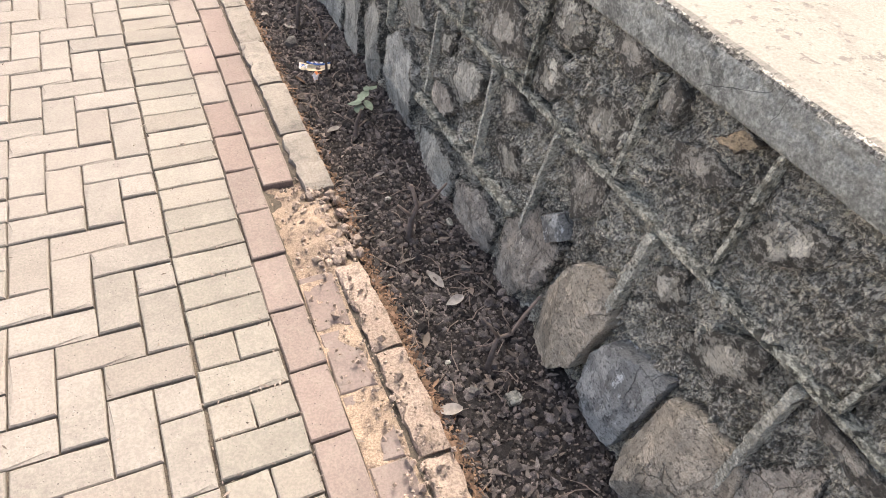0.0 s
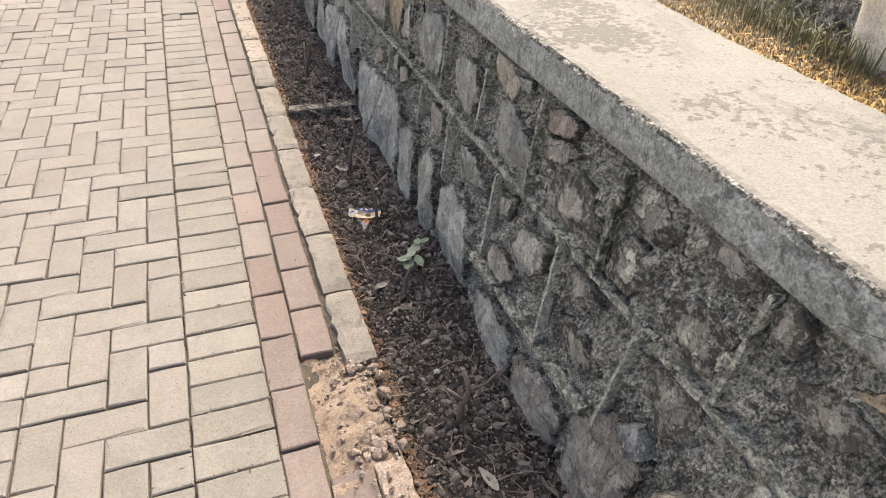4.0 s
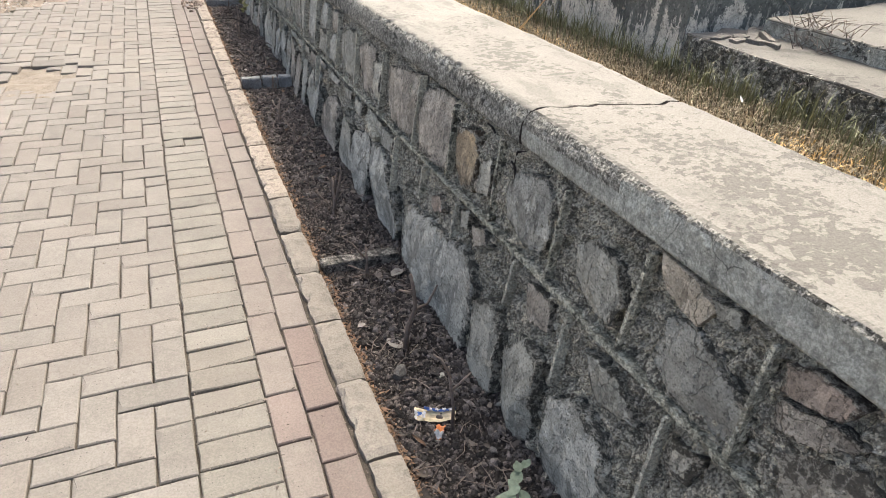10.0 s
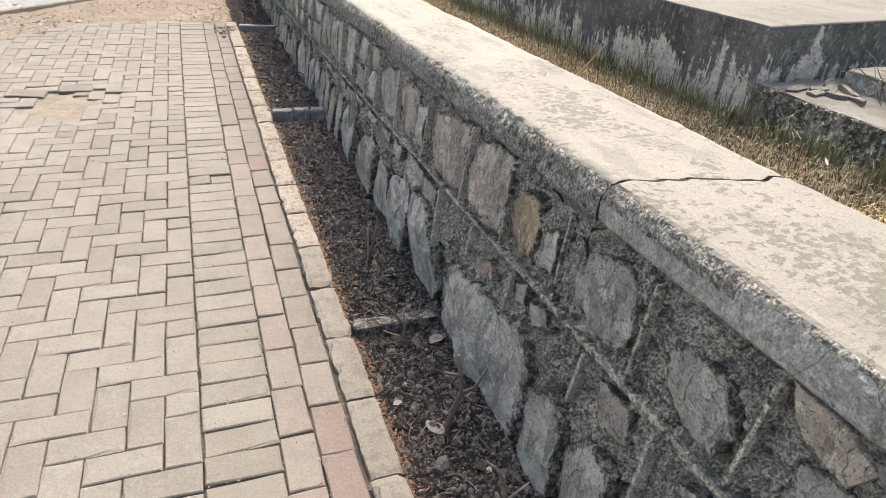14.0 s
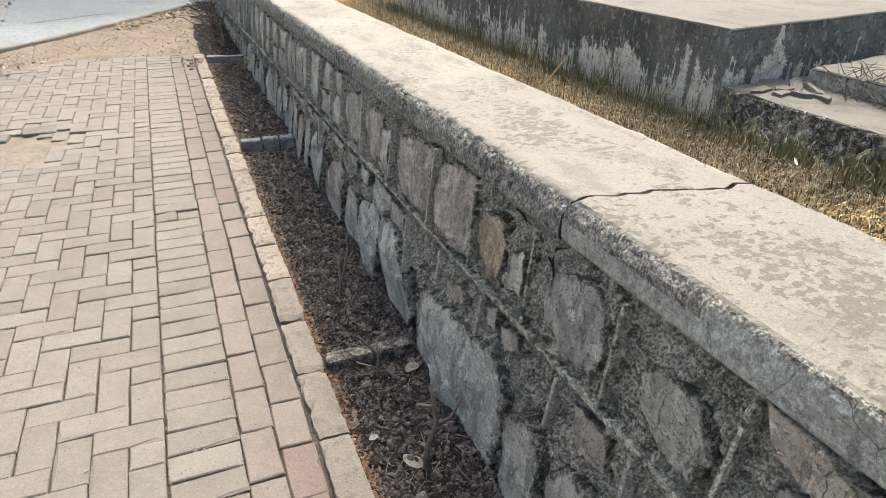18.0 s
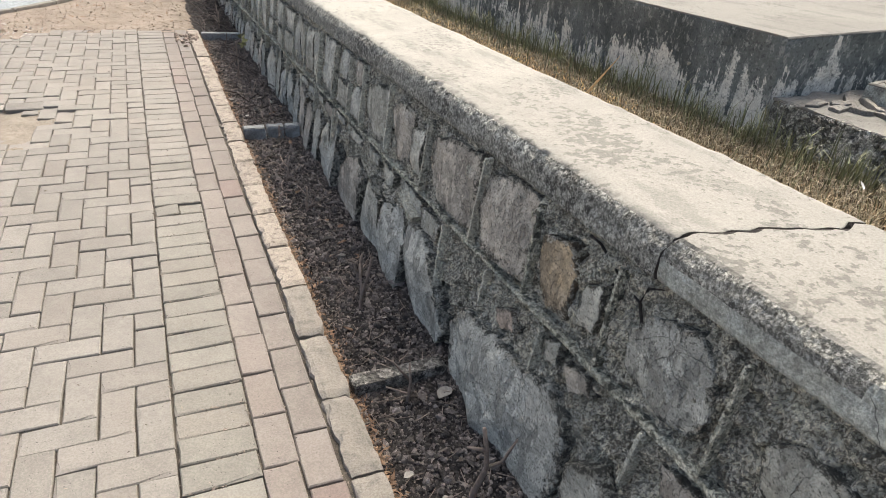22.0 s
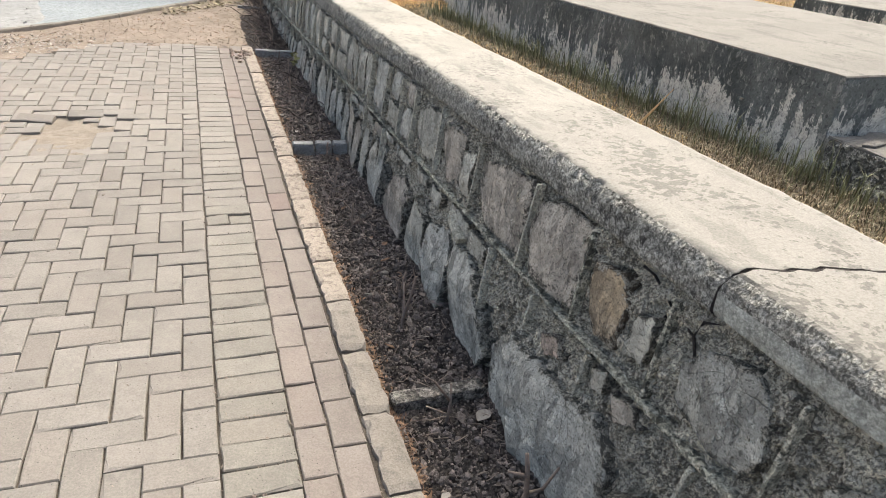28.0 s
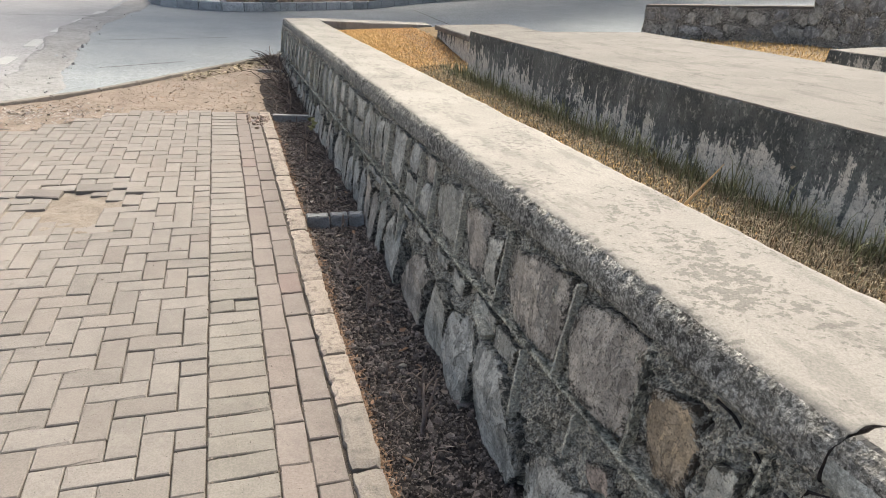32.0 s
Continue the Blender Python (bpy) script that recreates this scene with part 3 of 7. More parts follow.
thing("planting_bed", "dark crumbly soil strip between kerb and stone wall", "soil", me=mesh_of("planting_bed", v, f, "soil"), kind="structure")


# the kerb line of the road, bending round the end of the walk
KERB_ARC = [(-6.0, 5.6), (-4.0, 6.75), (-2.6, 7.55), (-1.62, 8.4), (-0.99, 9.03), (-0.17, 10.14), (0.81, 11.43), (1.35, 12.1)]


def along(points, size):
    """Points at even steps along a smooth curve through the given plan points."""
    p = [Vector(q) for q in points]
    p = [2 * p[0] - p[1]] + p + [2 * p[-1] - p[-2]]
    fine = []
    for k in range(1, len(p) - 2):
        for i in range(40):
            t = i / 40
            fine.append(0.5 * (2 * p[k] + (p[k + 1] - p[k - 1]) * t + (2 * p[k - 1] - 5 * p[k] + 4 * p[k + 1] - p[k + 2]) * t * t
                               + (3 * p[k] - p[k - 1] - 3 * p[k + 1] + p[k + 2]) * t ** 3))
    fine.append(p[-2])
    out, left = [fine[0]], size
    for a, b in zip(fine, fine[1:]):
        d = (b - a).length
        while d >= left:
            a = a.lerp(b, left / d)
            out.append(a)
            d, left = (b - a).length, size
        left -= d
    return out


def dirt_z(x, y):
    return -0.006 - 0.075 * smooth01(x, 0.42, 0.56) * (1 - smooth01(y, 9.4, 10.6)) + 0.012 * bump3(x, y, 0, 2.5) + 0.008 * bump3(x, y, 0, 9) + 0.004 * bump3(x, y, 0, 28)


kerb_line = along(KERB_ARC, 0.1)


def road_side(x, y):
    """Signed distance to the road's kerb: positive on the walk's side."""
    k = min(range(len(kerb_line)), key=lambda i: (kerb_line[i].x - x) ** 2 + (kerb_line[i].y - y) ** 2)
    a, b = kerb_line[max(0, k - 1)], kerb_line[min(len(kerb_line) - 1, k + 1)]
    t = (b - a).normalized()
    return (x - a.x) * t.y - (y - a.y) * t.x


def is_paved(x, y):
    """The walk ends in a line that turns parallel to the road's kerb."""
    return y < PAVED_TO + 0.06 and (x > -0.5 or road_side(x, y) > 0.84)


xs, ys = steps(-3.6, 1.0, 0.045), steps(5.4, 12.2, 0.045)
verts, keep, faces = [], {}, []
inside = [[road_side(x, y) > -0.02 and not (is_paved(x, y + 0.1) and x > -2.65) for x in xs] for y in ys]
for j, y in enumerate(ys):
    for i, x in enumerate(xs):
        keep[i, j] = len(verts)
        verts.append((x, y, dirt_z(x, y)))
for j in range(len(ys) - 1):
    for i in range(len(xs) - 1):
        if inside[j][i] and inside[j][i + 1] and inside[j + 1][i] and inside[j + 1][i + 1]:
            faces.append((keep[i, j], keep[i + 1, j], keep[i + 1, j + 1], keep[i, j + 1]))
thing("dirt_patch", "dry trampled earth at the end of the paving", "ground", me=mesh_of("dirt_patch", verts, faces, "dirt", True), kind="structure")

road_x = [-60, -30, -15, -10, -7, -5, -4, -3, -2.0, -1, 0, 1, 2, 3, 4, 5, 6, 8, 10, 12, 15, 18, 22, 30, 60]
road_y = [-60, -20, -5, 0, 3, 5, 6, 7, 8, 9, 10, 11, 12, 13, 14, 15, 16, 17, 18, 19, 20, 22, 24, 26, 30, 40, 60]
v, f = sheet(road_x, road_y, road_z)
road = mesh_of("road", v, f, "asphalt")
road.materials.append(M["shaded_road"])
# painted tree shade on the faces right of the gutter
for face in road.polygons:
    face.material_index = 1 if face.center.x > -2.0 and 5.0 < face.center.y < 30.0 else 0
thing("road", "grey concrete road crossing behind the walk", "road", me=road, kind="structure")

# a dirt gutter and two lane dashes on the sunlit carriageway
gutter = along([(-2.3, 6.9), (-1.80, 8.78), (-1.86, 10.0), (-1.93, 11.4), (-2.02, 13.6), (-1.97, 15.0), (-1.66, 17.7), (-1.62, 19.5), (-1.3, 24.5)], 0.1)
verts, faces = [], []
for k, p in enumerate(gutter):
    for s in range(12):
        w = (s / 11 - 0.5) * (0.58 + 0.22 * bump3(p.x, p.y, 0, 1.3))
        verts.append((p.x + w, p.y, road_z(p.x, p.y) + 0.012 + 0.016 * bump3(p.x + w, p.y, 0, 3) + 0.006 * bump3(p.x + w, p.y, 3, 14) - (0.03 if s in (0, 11) else 0)))
for k in range(len(gutter) - 1):
    for s in range(11):
        faces.append((k * 12 + s, k * 12 + s + 1, k * 12 + s + 13, k * 12 + s + 12))
thing("gutter", "gravelly dirt gutter along the road", "gutter", me=mesh_of("gutter", verts, faces, "asphalt_dust", True), kind="structure")
for x, y in ((-2.42, 9.85), (-2.38, 11.06), (-2.32, 12.34), (-2.26, 13.72), (-2.18, 15.08), (-2.08, 16.5)):
    v, f = slab([(x - 0.09, y - 0.3), (x + 0.07, y - 0.3), (x + 0.09, y + 0.3), (x - 0.07, y + 0.3)], lambda a, b: road_z(a, b) - 0.01, lambda a, b: road_z(a, b) + 0.004, 0, 0.5, 0.002)
    thing("lane_dash", "worn white dash painted on the road", "road marking", group="lane dashes", me=mesh_of("lane_dash", v, f, "lane_paint"))

for a, b in (((-1.6, 12.68), (0.4, 13.55)), ((-1.3, 10.68), (0.2, 11.6)), ((5.06, 19.5), (4.95, 15.5)), ((-3.4, 15.6), (-1.9, 16.0))):
    pts = along([a, b], 0.2)
    t = (Vector(b) - Vector(a)).normalized()
    n = Vector((-t.y, t.x)) * 0.014
    verts, faces = [], []
    for k, p in enumerate(pts):
        w = 0.02 * bump3(p.x, p.y, 0, 2)
        for s in (-1, 1):
            q = p + n * s + n.normalized() * w
            verts.append((q.x, q.y, road_z(q.x, q.y) + 0.004))
        if k:
            faces.append((2 * k - 2, 2 * k - 1, 2 * k + 1, 2 * k))
    thing("road_joint", "dark tarred joint between concrete road slabs", "road joint", group="road joints", me=mesh_of("road_joint", verts, faces, "tar"), kind="structure")

kerb_stones = along(KERB_ARC, 0.5)
road_kerb = thing("road_kerb", "low concrete kerb round the end of the walk", "kerb", kind="structure")
for a, b in zip(kerb_stones, kerb_stones[1:]):
    t = (b - a).normalized()
    n = Vector((-t.y, t.x)) * 0.035
    b = b - t * 0.008
    v, f = slab([a - n, b - n, b + n, a + n], lambda x, y: -0.2, lambda x, y: 0.025, 0.006, 0.1, 0.012)
    part("kerbstone", mesh_of("kerbstone", v, f, "kerb"), road_kerb)

# ---- the terrace above the wall ----
v, f = sheet(steps(1.36, 9.0, 0.16), steps(WALL_FROM, 11.6, 0.16), lambda x, y: lawn_top(x, y) - 0.35 * smooth01(y, 11.2, 11.6))
thing("terrace_lawn", "dry straw-coloured lawn behind the wall", "lawn", me=mesh_of("terrace_lawn", v, f, "straw_ground"), kind="structure")


# ---- the stone wall ----
wall = thing("wall_stone", "rubble stone retaining wall with raised mortar pointing", "wall", kind="structure")


def face_x(y, z):
    """The mortar's skin: lumps of several sizes, crumbled hollows, and a hollow behind the boulders at the foot."""
    lumps = 0.012 * bump3(y, z, 0, 6) + 0.014 * noise.fractal((y * 17.3 + z * 6.1, z * 18.7 - y * 5.3, 2.2), 0.35, 2.2, 4)
    lumps -= 0.022 * abs(bump3(y + 0.4 * z, z - 0.3 * y, 6, 27)) + 0.010 * smooth01(bump3(y - 0.3 * z, z, 8, 19), 0.15, 0.3)
    d = noise.voronoi((y * 15 + 0.5 * bump3(y, z, 3, 20), z * 15 + 0.5 * bump3(y, z, 5, 20), 0.5))[0]
    lumps += 0.013 * min(1.0, 2.2 * (d[1] - d[0])) - 0.008
    foot = 0.035 * (1 - smooth01(z, 0.12, 0.24)) * smooth01(y, 2.7, 3.2)
    return wall_x(z) + 0.006 - lumps + foot


stone_outlines = []


def wall_pose(y, z, turn=0.0, out=0.0):
    """A pose on the wall's face: x runs back along the wall, y up the face, z outward."""
    up, outward = Vector((0.1, 0, 1)).normalized(), Vector((-1, 0, 0.1)).normalized()
    back = up.cross(outward)
    m = Matrix((back, up, outward)).transposed().to_4x4()
    return Matrix.Translation(Vector((wall_x(z), y, z)) + outward * out) @ m @ pose(0, 0, 0, 0, 0, turn)


def note_rim(me, values):
    """How near each point lies to its stone's rim, for the mortar that laps over it."""
    me.attributes.new("rim", "FLOAT", "POINT").data.foreach_set("value", values)


def cut_stone(corners, seed, material, proud=0.012, label=""):
    """A split stone set in the wall, over its corners (along the wall, up): jagged edges, a flat face and a few broken facets."""
    rng = random.Random(seed)
    off = rng.uniform(0, 50)
    yc, zc = sum(c[0] for c in corners) / len(corners), sum(c[1] for c in corners) / len(corners)
    if yc < 1.08 and zc > 0.22 and material in ("stone_grey", "stone_blue", "stone_brown"):
        # skimmed over with mortar towards the near end
        material, proud = "stone_skimmed", min(proud, 0.005)
    pts = [Vector((yc - y, z - zc)) for y, z in corners]
    if sum(a.x * b.y - b.x * a.y for a, b in zip(pts, pts[1:] + pts[:1])) < 0:
        pts.reverse()
    outline = []
    for a, b in zip(pts, pts[1:] + pts[:1]):
        n = max(2, round((b - a).length / 0.011))
        side = Vector((b.y - a.y, a.x - b.x)).normalized()
        for i in range(n):
            p = a.lerp(b, i / n)
            hold = min(1.0, 0.35 + 4 * min(i, n - i) / n)
            outline.append(p + side * hold * (0.008 * noise.noise((p.x * 22 + off, p.y * 22, seed)) + 0.0055 * noise.noise((p.x * 75 + off, p.y * 75, seed))))
    size = sum(p.length for p in pts) / len(pts)
    tilt = Vector((rng.gauss(0, 0.06), rng.gauss(0, 0.06)))
    chips = []
    for k in range(6 if proud > 0.028 else rng.choice([2, 3, 3, 4])):
        a = rng.uniform(0, 6.28)
        d = Vector((math.cos(a), math.sin(a)))
        reach = max(p.dot(d) for p in pts)
        chips.append((d, reach * rng.uniform(0.15, 0.75), rng.uniform(0.15, 0.45) * (1.3 if proud > 0.028 else 0.8)))
    rings = [(1.0, -1), (1.0, 0), (0.985, 1), (0.95, 1), (0.9, 1), (0.83, 1), (0.75, 1), (0.66, 1), (0.56, 1), (0.45, 1), (0.33, 1), (0.2, 1), (0.09, 1)]

    def face(p):
        z = proud + tilt.dot(p)
        for d, start, slope in chips:
            z = min(z, proud + 0.002 - slope * (p.dot(d) - start))
        z -= 0.010 * min(1.0, size / 0.12) * abs(noise.noise((p.x * 8 + off, p.y * 5, seed)))
        z += 0.004 * noise.noise((p.x * 16, p.y * 16 + off, seed)) + 0.0022 * noise.noise((p.x * 48 + off, p.y * 30, seed))
        return max(z, 0.35 * proud if proud > 0.028 else -0.006)

    verts, faces, rim = [], [], []
    for r, lift in rings:
        for p in outline:
            q = p * r
            verts.append((q.x, q.y, -0.05 if lift < 0 else face(q) - (0.004 if lift == 0 else 0.0)))
            rim.append(r)
    sides = len(outline)
    for k in range(len(rings) - 1):
        for i in range(sides):
            j = (i + 1) % sides
            faces.append((k * sides + i, k * sides + j, (k + 1) * sides + j, (k + 1) * sides + i))
    verts.append((0, 0, face(Vector((0, 0)))))
    rim.append(0.0)
    faces += [((len(rings) - 1) * sides + i, (len(rings) - 1) * sides + (i + 1) % sides, len(verts) - 1) for i in range(sides)]
    me = mesh_of("stone", verts, faces, material)
    note_rim(me, rim)
    if material != "stone_crusted":
        stone_outlines.append([(yc - p.x, zc + p.y) for p in outline[::2]])
    return part("stone", me, wall, label, wall_pose(yc, zc))


def stone_mesh(w, h, seed, material, bulge=0.02, power=3.2):
    """A quarried stone of about w by h: a jagged many-sided outline and a split face of a few facets."""
    rng = random.Random(seed)
    sides, corners = 40, rng.choice([4, 5, 5, 6])
    off = rng.uniform(0, 50)
    angles = sorted((k + rng.uniform(-0.28, 0.28)) / corners * 2 * math.pi for k in range(corners))
    turn = rng.uniform(0, 6.28) if corners != 4 else math.pi / 4 + rng.uniform(-0.25, 0.25)
    tips = []
    for a in angles:
        c, s = math.cos(a + turn), math.sin(a + turn)
        reach = (abs(c) ** power + abs(s) ** power) ** (-1 / power) * rng.uniform(0.9, 1.12)
        tips.append(Vector((c * reach * w / 2, s * reach * h / 2)))
    outline = []
    for k in range(sides):
        q = k / sides * corners
        a, b = tips[int(q)], tips[(int(q) + 1) % corners]
        t = q - int(q)
        p = a.lerp(b, t) * (1 + 0.015 * math.sin(math.pi * t))
        p = p * (1 + 0.07 * noise.noise((p.x * 26 + off, p.y * 26, seed)) + 0.04 * noise.noise((p.x * 90 + off, p.y * 90, seed)))
        outline.append(p)
    facets = [(Vector((rng.gauss(0, 1), rng.gauss(0, 1))).normalized() * rng.uniform(0.2, 0.9), rng.uniform(0.0, 0.35)) for _ in range(4)]
    rings = [(1.0, -1.0), (0.995, 0.5), (0.975, 0.9), (0.94, 1.0), (0.84, 1.0), (0.75, 1.0), (0.66, 1.0), (0.56, 1.0), (0.46, 1.0), (0.35, 1.0), (0.24, 1.0), (0.12, 1.0)]

    def face(p, lift):
        if lift < 0:
            return -0.045
        u = Vector((p.x / w, p.y / h)) * 2
        z = min(1.1, min(1.0 + g - d.dot(u) * 0.8 for d, g in facets))
        z += 0.45 * noise.noise((p.x * 9 + off, p.y * 9, seed)) - 0.4 * abs(noise.noise((p.x * 12, p.y * 18 + off, seed))) + 0.14 * noise.noise((p.x * 34 + off, p.y * 34, seed)) + 0.06 * noise.noise((p.x * 85, p.y * 85 + off, seed))
        return (bulge * max(-0.3, z) + 0.002 * noise.noise((p.x * 45, p.y * 45, off)) + 0.0012 * noise.noise((p.x * 100, p.y * 100, off))) * lift

    verts, faces = [], []
    for r, lift in rings:
        for p in outline:
            verts.append((p.x * r, p.y * r, face(p * r, lift)))
    for k in range(len(rings) - 1):
        for i in range(sides):
            j = (i + 1) % sides
            faces.append((k * sides + i, k * sides + j, (k + 1) * sides + j, (k + 1) * sides + i))
    top = len(verts)
    verts.append((0, 0, face(Vector((0, 0)), 1.0)))
    faces += [((len(rings) - 1) * sides + i, (len(rings) - 1) * sides + (i + 1) % sides, top) for i in range(sides)]
    me = mesh_of("stone", verts, faces, material)
    note_rim(me, [abs(r) for r, _ in rings for _ in outline] + [0.0])
    return me


def rib_mesh(length, width, proud, seed, material):
    """A strip of pointing: a ragged ridge along local y."""
    n = max(4, round(length / 0.010))
    verts, faces = [], []
    for k in range(n + 1):
        y = (k / n - 0.5) * length
        end = min(1.0, (k + 0.6) / 1.6, (n - k + 0.6) / 1.6)
        sway = 0.004 * noise.noise((y * 5, seed, 0)) + 0.002 * noise.noise((y * 40, seed, 0))
        wide = width / 2 * (1 + 0.22 * noise.noise((y * 21, seed, 4)) + 0.18 * noise.noise((y * 70, seed, 6)))
        high = proud * (1 + 0.35 * noise.noise((y * 17, seed, 9)) + 0.2 * noise.noise((y * 60, seed, 2))) * (0.6 + 0.4 * end)
        for x, z in ((-1.2, -0.02), (-1.0, high * 0.85), (-0.86, high), (0.86, high), (1.0, high * 0.8), (1.25, -0.02)):
            verts.append((sway + x * wide, y, z))
    for k in range(n):
        for i in range(5):
            faces.append((k * 6 + i, k * 6 + i + 1, k * 6 + i + 7, k * 6 + i + 6))
    faces.append(tuple(range(6))[::-1])
    faces.append(tuple(n * 6 + i for i in range(6)))
    return mesh_of("mortar_rib", verts, faces, material)


def rib(y0, z0, y1, z1, seed, width=0.018, proud=0.024, material="rib", out=0.009):
    length = math.hypot(y1 - y0, z1 - z0)
    turn = math.degrees(math.atan2(y1 - y0, z1 - z0))
    part("mortar_rib", rib_mesh(length, width, proud, seed, material), wall, "", wall_pose((y0 + y1) / 2, (z0 + z1) / 2, turn, out))


# the long rib at half height, in lengths that butt end to end
rng = random.Random(4)
y = WALL_FROM + 0.05
while y < WALL_TO - 0.1:
    y1 = min(y + rng.uniform(0.3, 0.5), WALL_TO - 0.05)
    rib(y, mid_rib(y), y1, mid_rib(y1), round(y * 90), rng.uniform(0.014, 0.019) if y < 2.2 else rng.uniform(0.009, 0.012), rng.uniform(0.006, 0.009), "rib", 0.002 if y < 2.2 else 0.005)
    y = y1 - 0.004
rib(0.79, 0.19, 1.13, 0.172, 71, 0.020, 0.014)
rib(1.126, 0.172, 1.49, 0.143, 72, 0.018, 0.014)
rib(3.40, 0.30, 3.53, 0.36, 73, 0.028, 0.025, "pale_rib")

# upright ribs above and below it
upper = [-3.3, -2.95, -2.6, -2.25, -1.88, -1.5, -1.12, -0.75, -0.42, -0.12, 0.195, 0.505, 0.915, 1.275, 1.62, 1.945, 2.295, 2.63, 2.97, 3.4, 3.805, 4.165, 4.375]
lower = [-3.4, -3.05, -2.7, -2.35, -1.98, -1.6, -1.25, -0.85, -0.45, -0.06, 0.345, 0.72, 1.055, 1.43, 1.81, 2.095, 2.51, 2.83, 3.16, 3.62, 4.1, 4.6]
while upper[-1] < WALL_TO - 0.45:
    upper.append(upper[-1] + rng.uniform(0.27, 0.36))
while lower[-1] < WALL_TO - 0.45:
    lower.append(lower[-1] + rng.uniform(0.3, 0.42))
for k, y in enumerate(upper):
    lean = rng.uniform(-0.02, 0.02)
    high = cap_top(y) - 0.10 - rng.uniform(0.0, 0.03)
    far_off = y > 2.9
    rib(y + lean, high, y, mid_rib(y) + 0.016, 200 + k, 0.009 if far_off else rng.uniform(0.010, 0.013), rng.uniform(0.006, 0.009), "pale_rib" if far_off else "rib", 0.014 if far_off else 0.009)
for k, y in enumerate(lower):
    if y in (3.62, 4.1):
        continue
    low = 0.19 if 0.7 < y < 1.5 else rng.uniform(0.1, 0.24)
    if y in (2.51, 2.83, 2.095):
        low = 0.29
    rib(y, mid_rib(y) - 0.016, y + rng.uniform(-0.02, 0.02), min(low, mid_rib(y) - 0.1), 300 + k, rng.uniform(0.009, 0.012) * (2.0 if y < 0.5 else 1.0), rng.uniform(0.008, 0.013), "pale_rib")

# stones set one by one where they stand out: the upper course
cut_stone([(0.20, 0.67), (0.13, 0.76), (0.05, 0.78), (0.05, 0.72), (0.12, 0.65)], 1, "stone_crusted", 0.003)
cut_stone([(0.41, 0.71), (0.33, 0.75), (0.25, 0.72), (0.30, 0.68), (0.39, 0.66)], 42, "stone_brown", 0.010, "pale brownish stone showing through the mortar")
cut_stone([(0.34, 0.77), (0.28, 0.825), (0.24, 0.82), (0.28, 0.775)], 41, "stone_tan", 0.009, "flat ochre patch of stone under the coping")
cut_stone([(0.50, 0.77), (0.48, 0.83), (0.43, 0.79), (0.43, 0.73), (0.48, 0.73)], 2, "stone_brown", 0.010)
cut_stone([(0.68, 0.81), (0.58, 0.835), (0.54, 0.79), (0.56, 0.74), (0.66, 0.76)], 3, "stone_grey", 0.010)
cut_stone([(0.71, 0.58), (0.66, 0.66), (0.59, 0.69), (0.53, 0.68), (0.54, 0.57), (0.62, 0.54)], 4, "stone_crusted", 0.003)
cut_stone([(0.90, 0.80), (0.80, 0.82), (0.73, 0.76), (0.78, 0.69), (0.88, 0.70)], 5, "stone_crusted", 0.003)
cut_stone([(0.90, 0.65), (0.82, 0.67), (0.76, 0.61), (0.80, 0.55), (0.89, 0.55)], 6, "stone_crusted", 0.003)
cut_stone([(1.26, 0.76), (1.20, 0.785), (1.12, 0.775), (1.14, 0.735), (1.25, 0.705)], 16, "stone_pink", 0.012, "pinkish brick-like stone")
cut_stone([(1.25, 0.69), (1.16, 0.725), (1.09, 0.725), (1.14, 0.67), (1.24, 0.63)], 7, "stone_brown", 0.010)
cut_stone([(1.22, 0.60), (1.08, 0.69), (1.01, 0.66), (0.95, 0.58), (1.04, 0.535), (1.16, 0.53)], 17, "stone_grey", 0.014)
cut_stone([(1.54, 0.65), (1.46, 0.69), (1.34, 0.66), (1.27, 0.62), (1.28, 0.53), (1.42, 0.505), (1.53, 0.55)], 15, "stone_blue", 0.014)
cut_stone([(1.44, 0.765), (1.37, 0.78), (1.36, 0.745), (1.41, 0.735)], 8, "stone_grey", 0.010)
cut_stone([(1.61, 0.775), (1.50, 0.775), (1.42, 0.745), (1.45, 0.69), (1.55, 0.705)], 9, "stone_ochre", 0.009)
cut_stone([(1.86, 0.64), (1.80, 0.69), (1.70, 0.67), (1.645, 0.60), (1.66, 0.535), (1.76, 0.52), (1.84, 0.56)], 14, "stone_grey", 0.013)
cut_stone([(2.23, 0.62), (2.18, 0.69), (2.07, 0.725), (2.0, 0.68), (1.97, 0.59), (2.0, 0.52), (2.08, 0.51), (2.22, 0.53)], 13, "stone_blue", 0.014, "smooth blue-grey stone")
cut_stone([(2.40, 0.63), (2.34, 0.66), (2.32, 0.59), (2.34, 0.53), (2.41, 0.51)], 10, "stone_grey", 0.012)
cut_stone([(2.60, 0.66), (2.50, 0.69), (2.44, 0.63), (2.45, 0.49), (2.53, 0.48), (2.60, 0.58)], 11, "stone_tan", 0.015, "ochre stained stone")
cut_stone([(2.94, 0.68), (2.80, 0.73), (2.67, 0.72), (2.65, 0.48), (2.86, 0.47), (2.94, 0.56)], 27, "stone_brown", 0.013)
cut_stone([(3.37, 0.64), (3.20, 0.69), (3.02, 0.71), (2.99, 0.58), (2.99, 0.46), (3.30, 0.43), (3.37, 0.53)], 28, "stone_brown", 0.013)
cut_stone([(3.76, 0.62), (3.66, 0.67), (3.58, 0.66), (3.57, 0.44), (3.68, 0.42)], 29, "stone_brown", 0.012)
cut_stone([(3.55, 0.61), (3.46, 0.64), (3.44, 0.45), (3.54, 0.43)], 31, "stone_grey", 0.012)
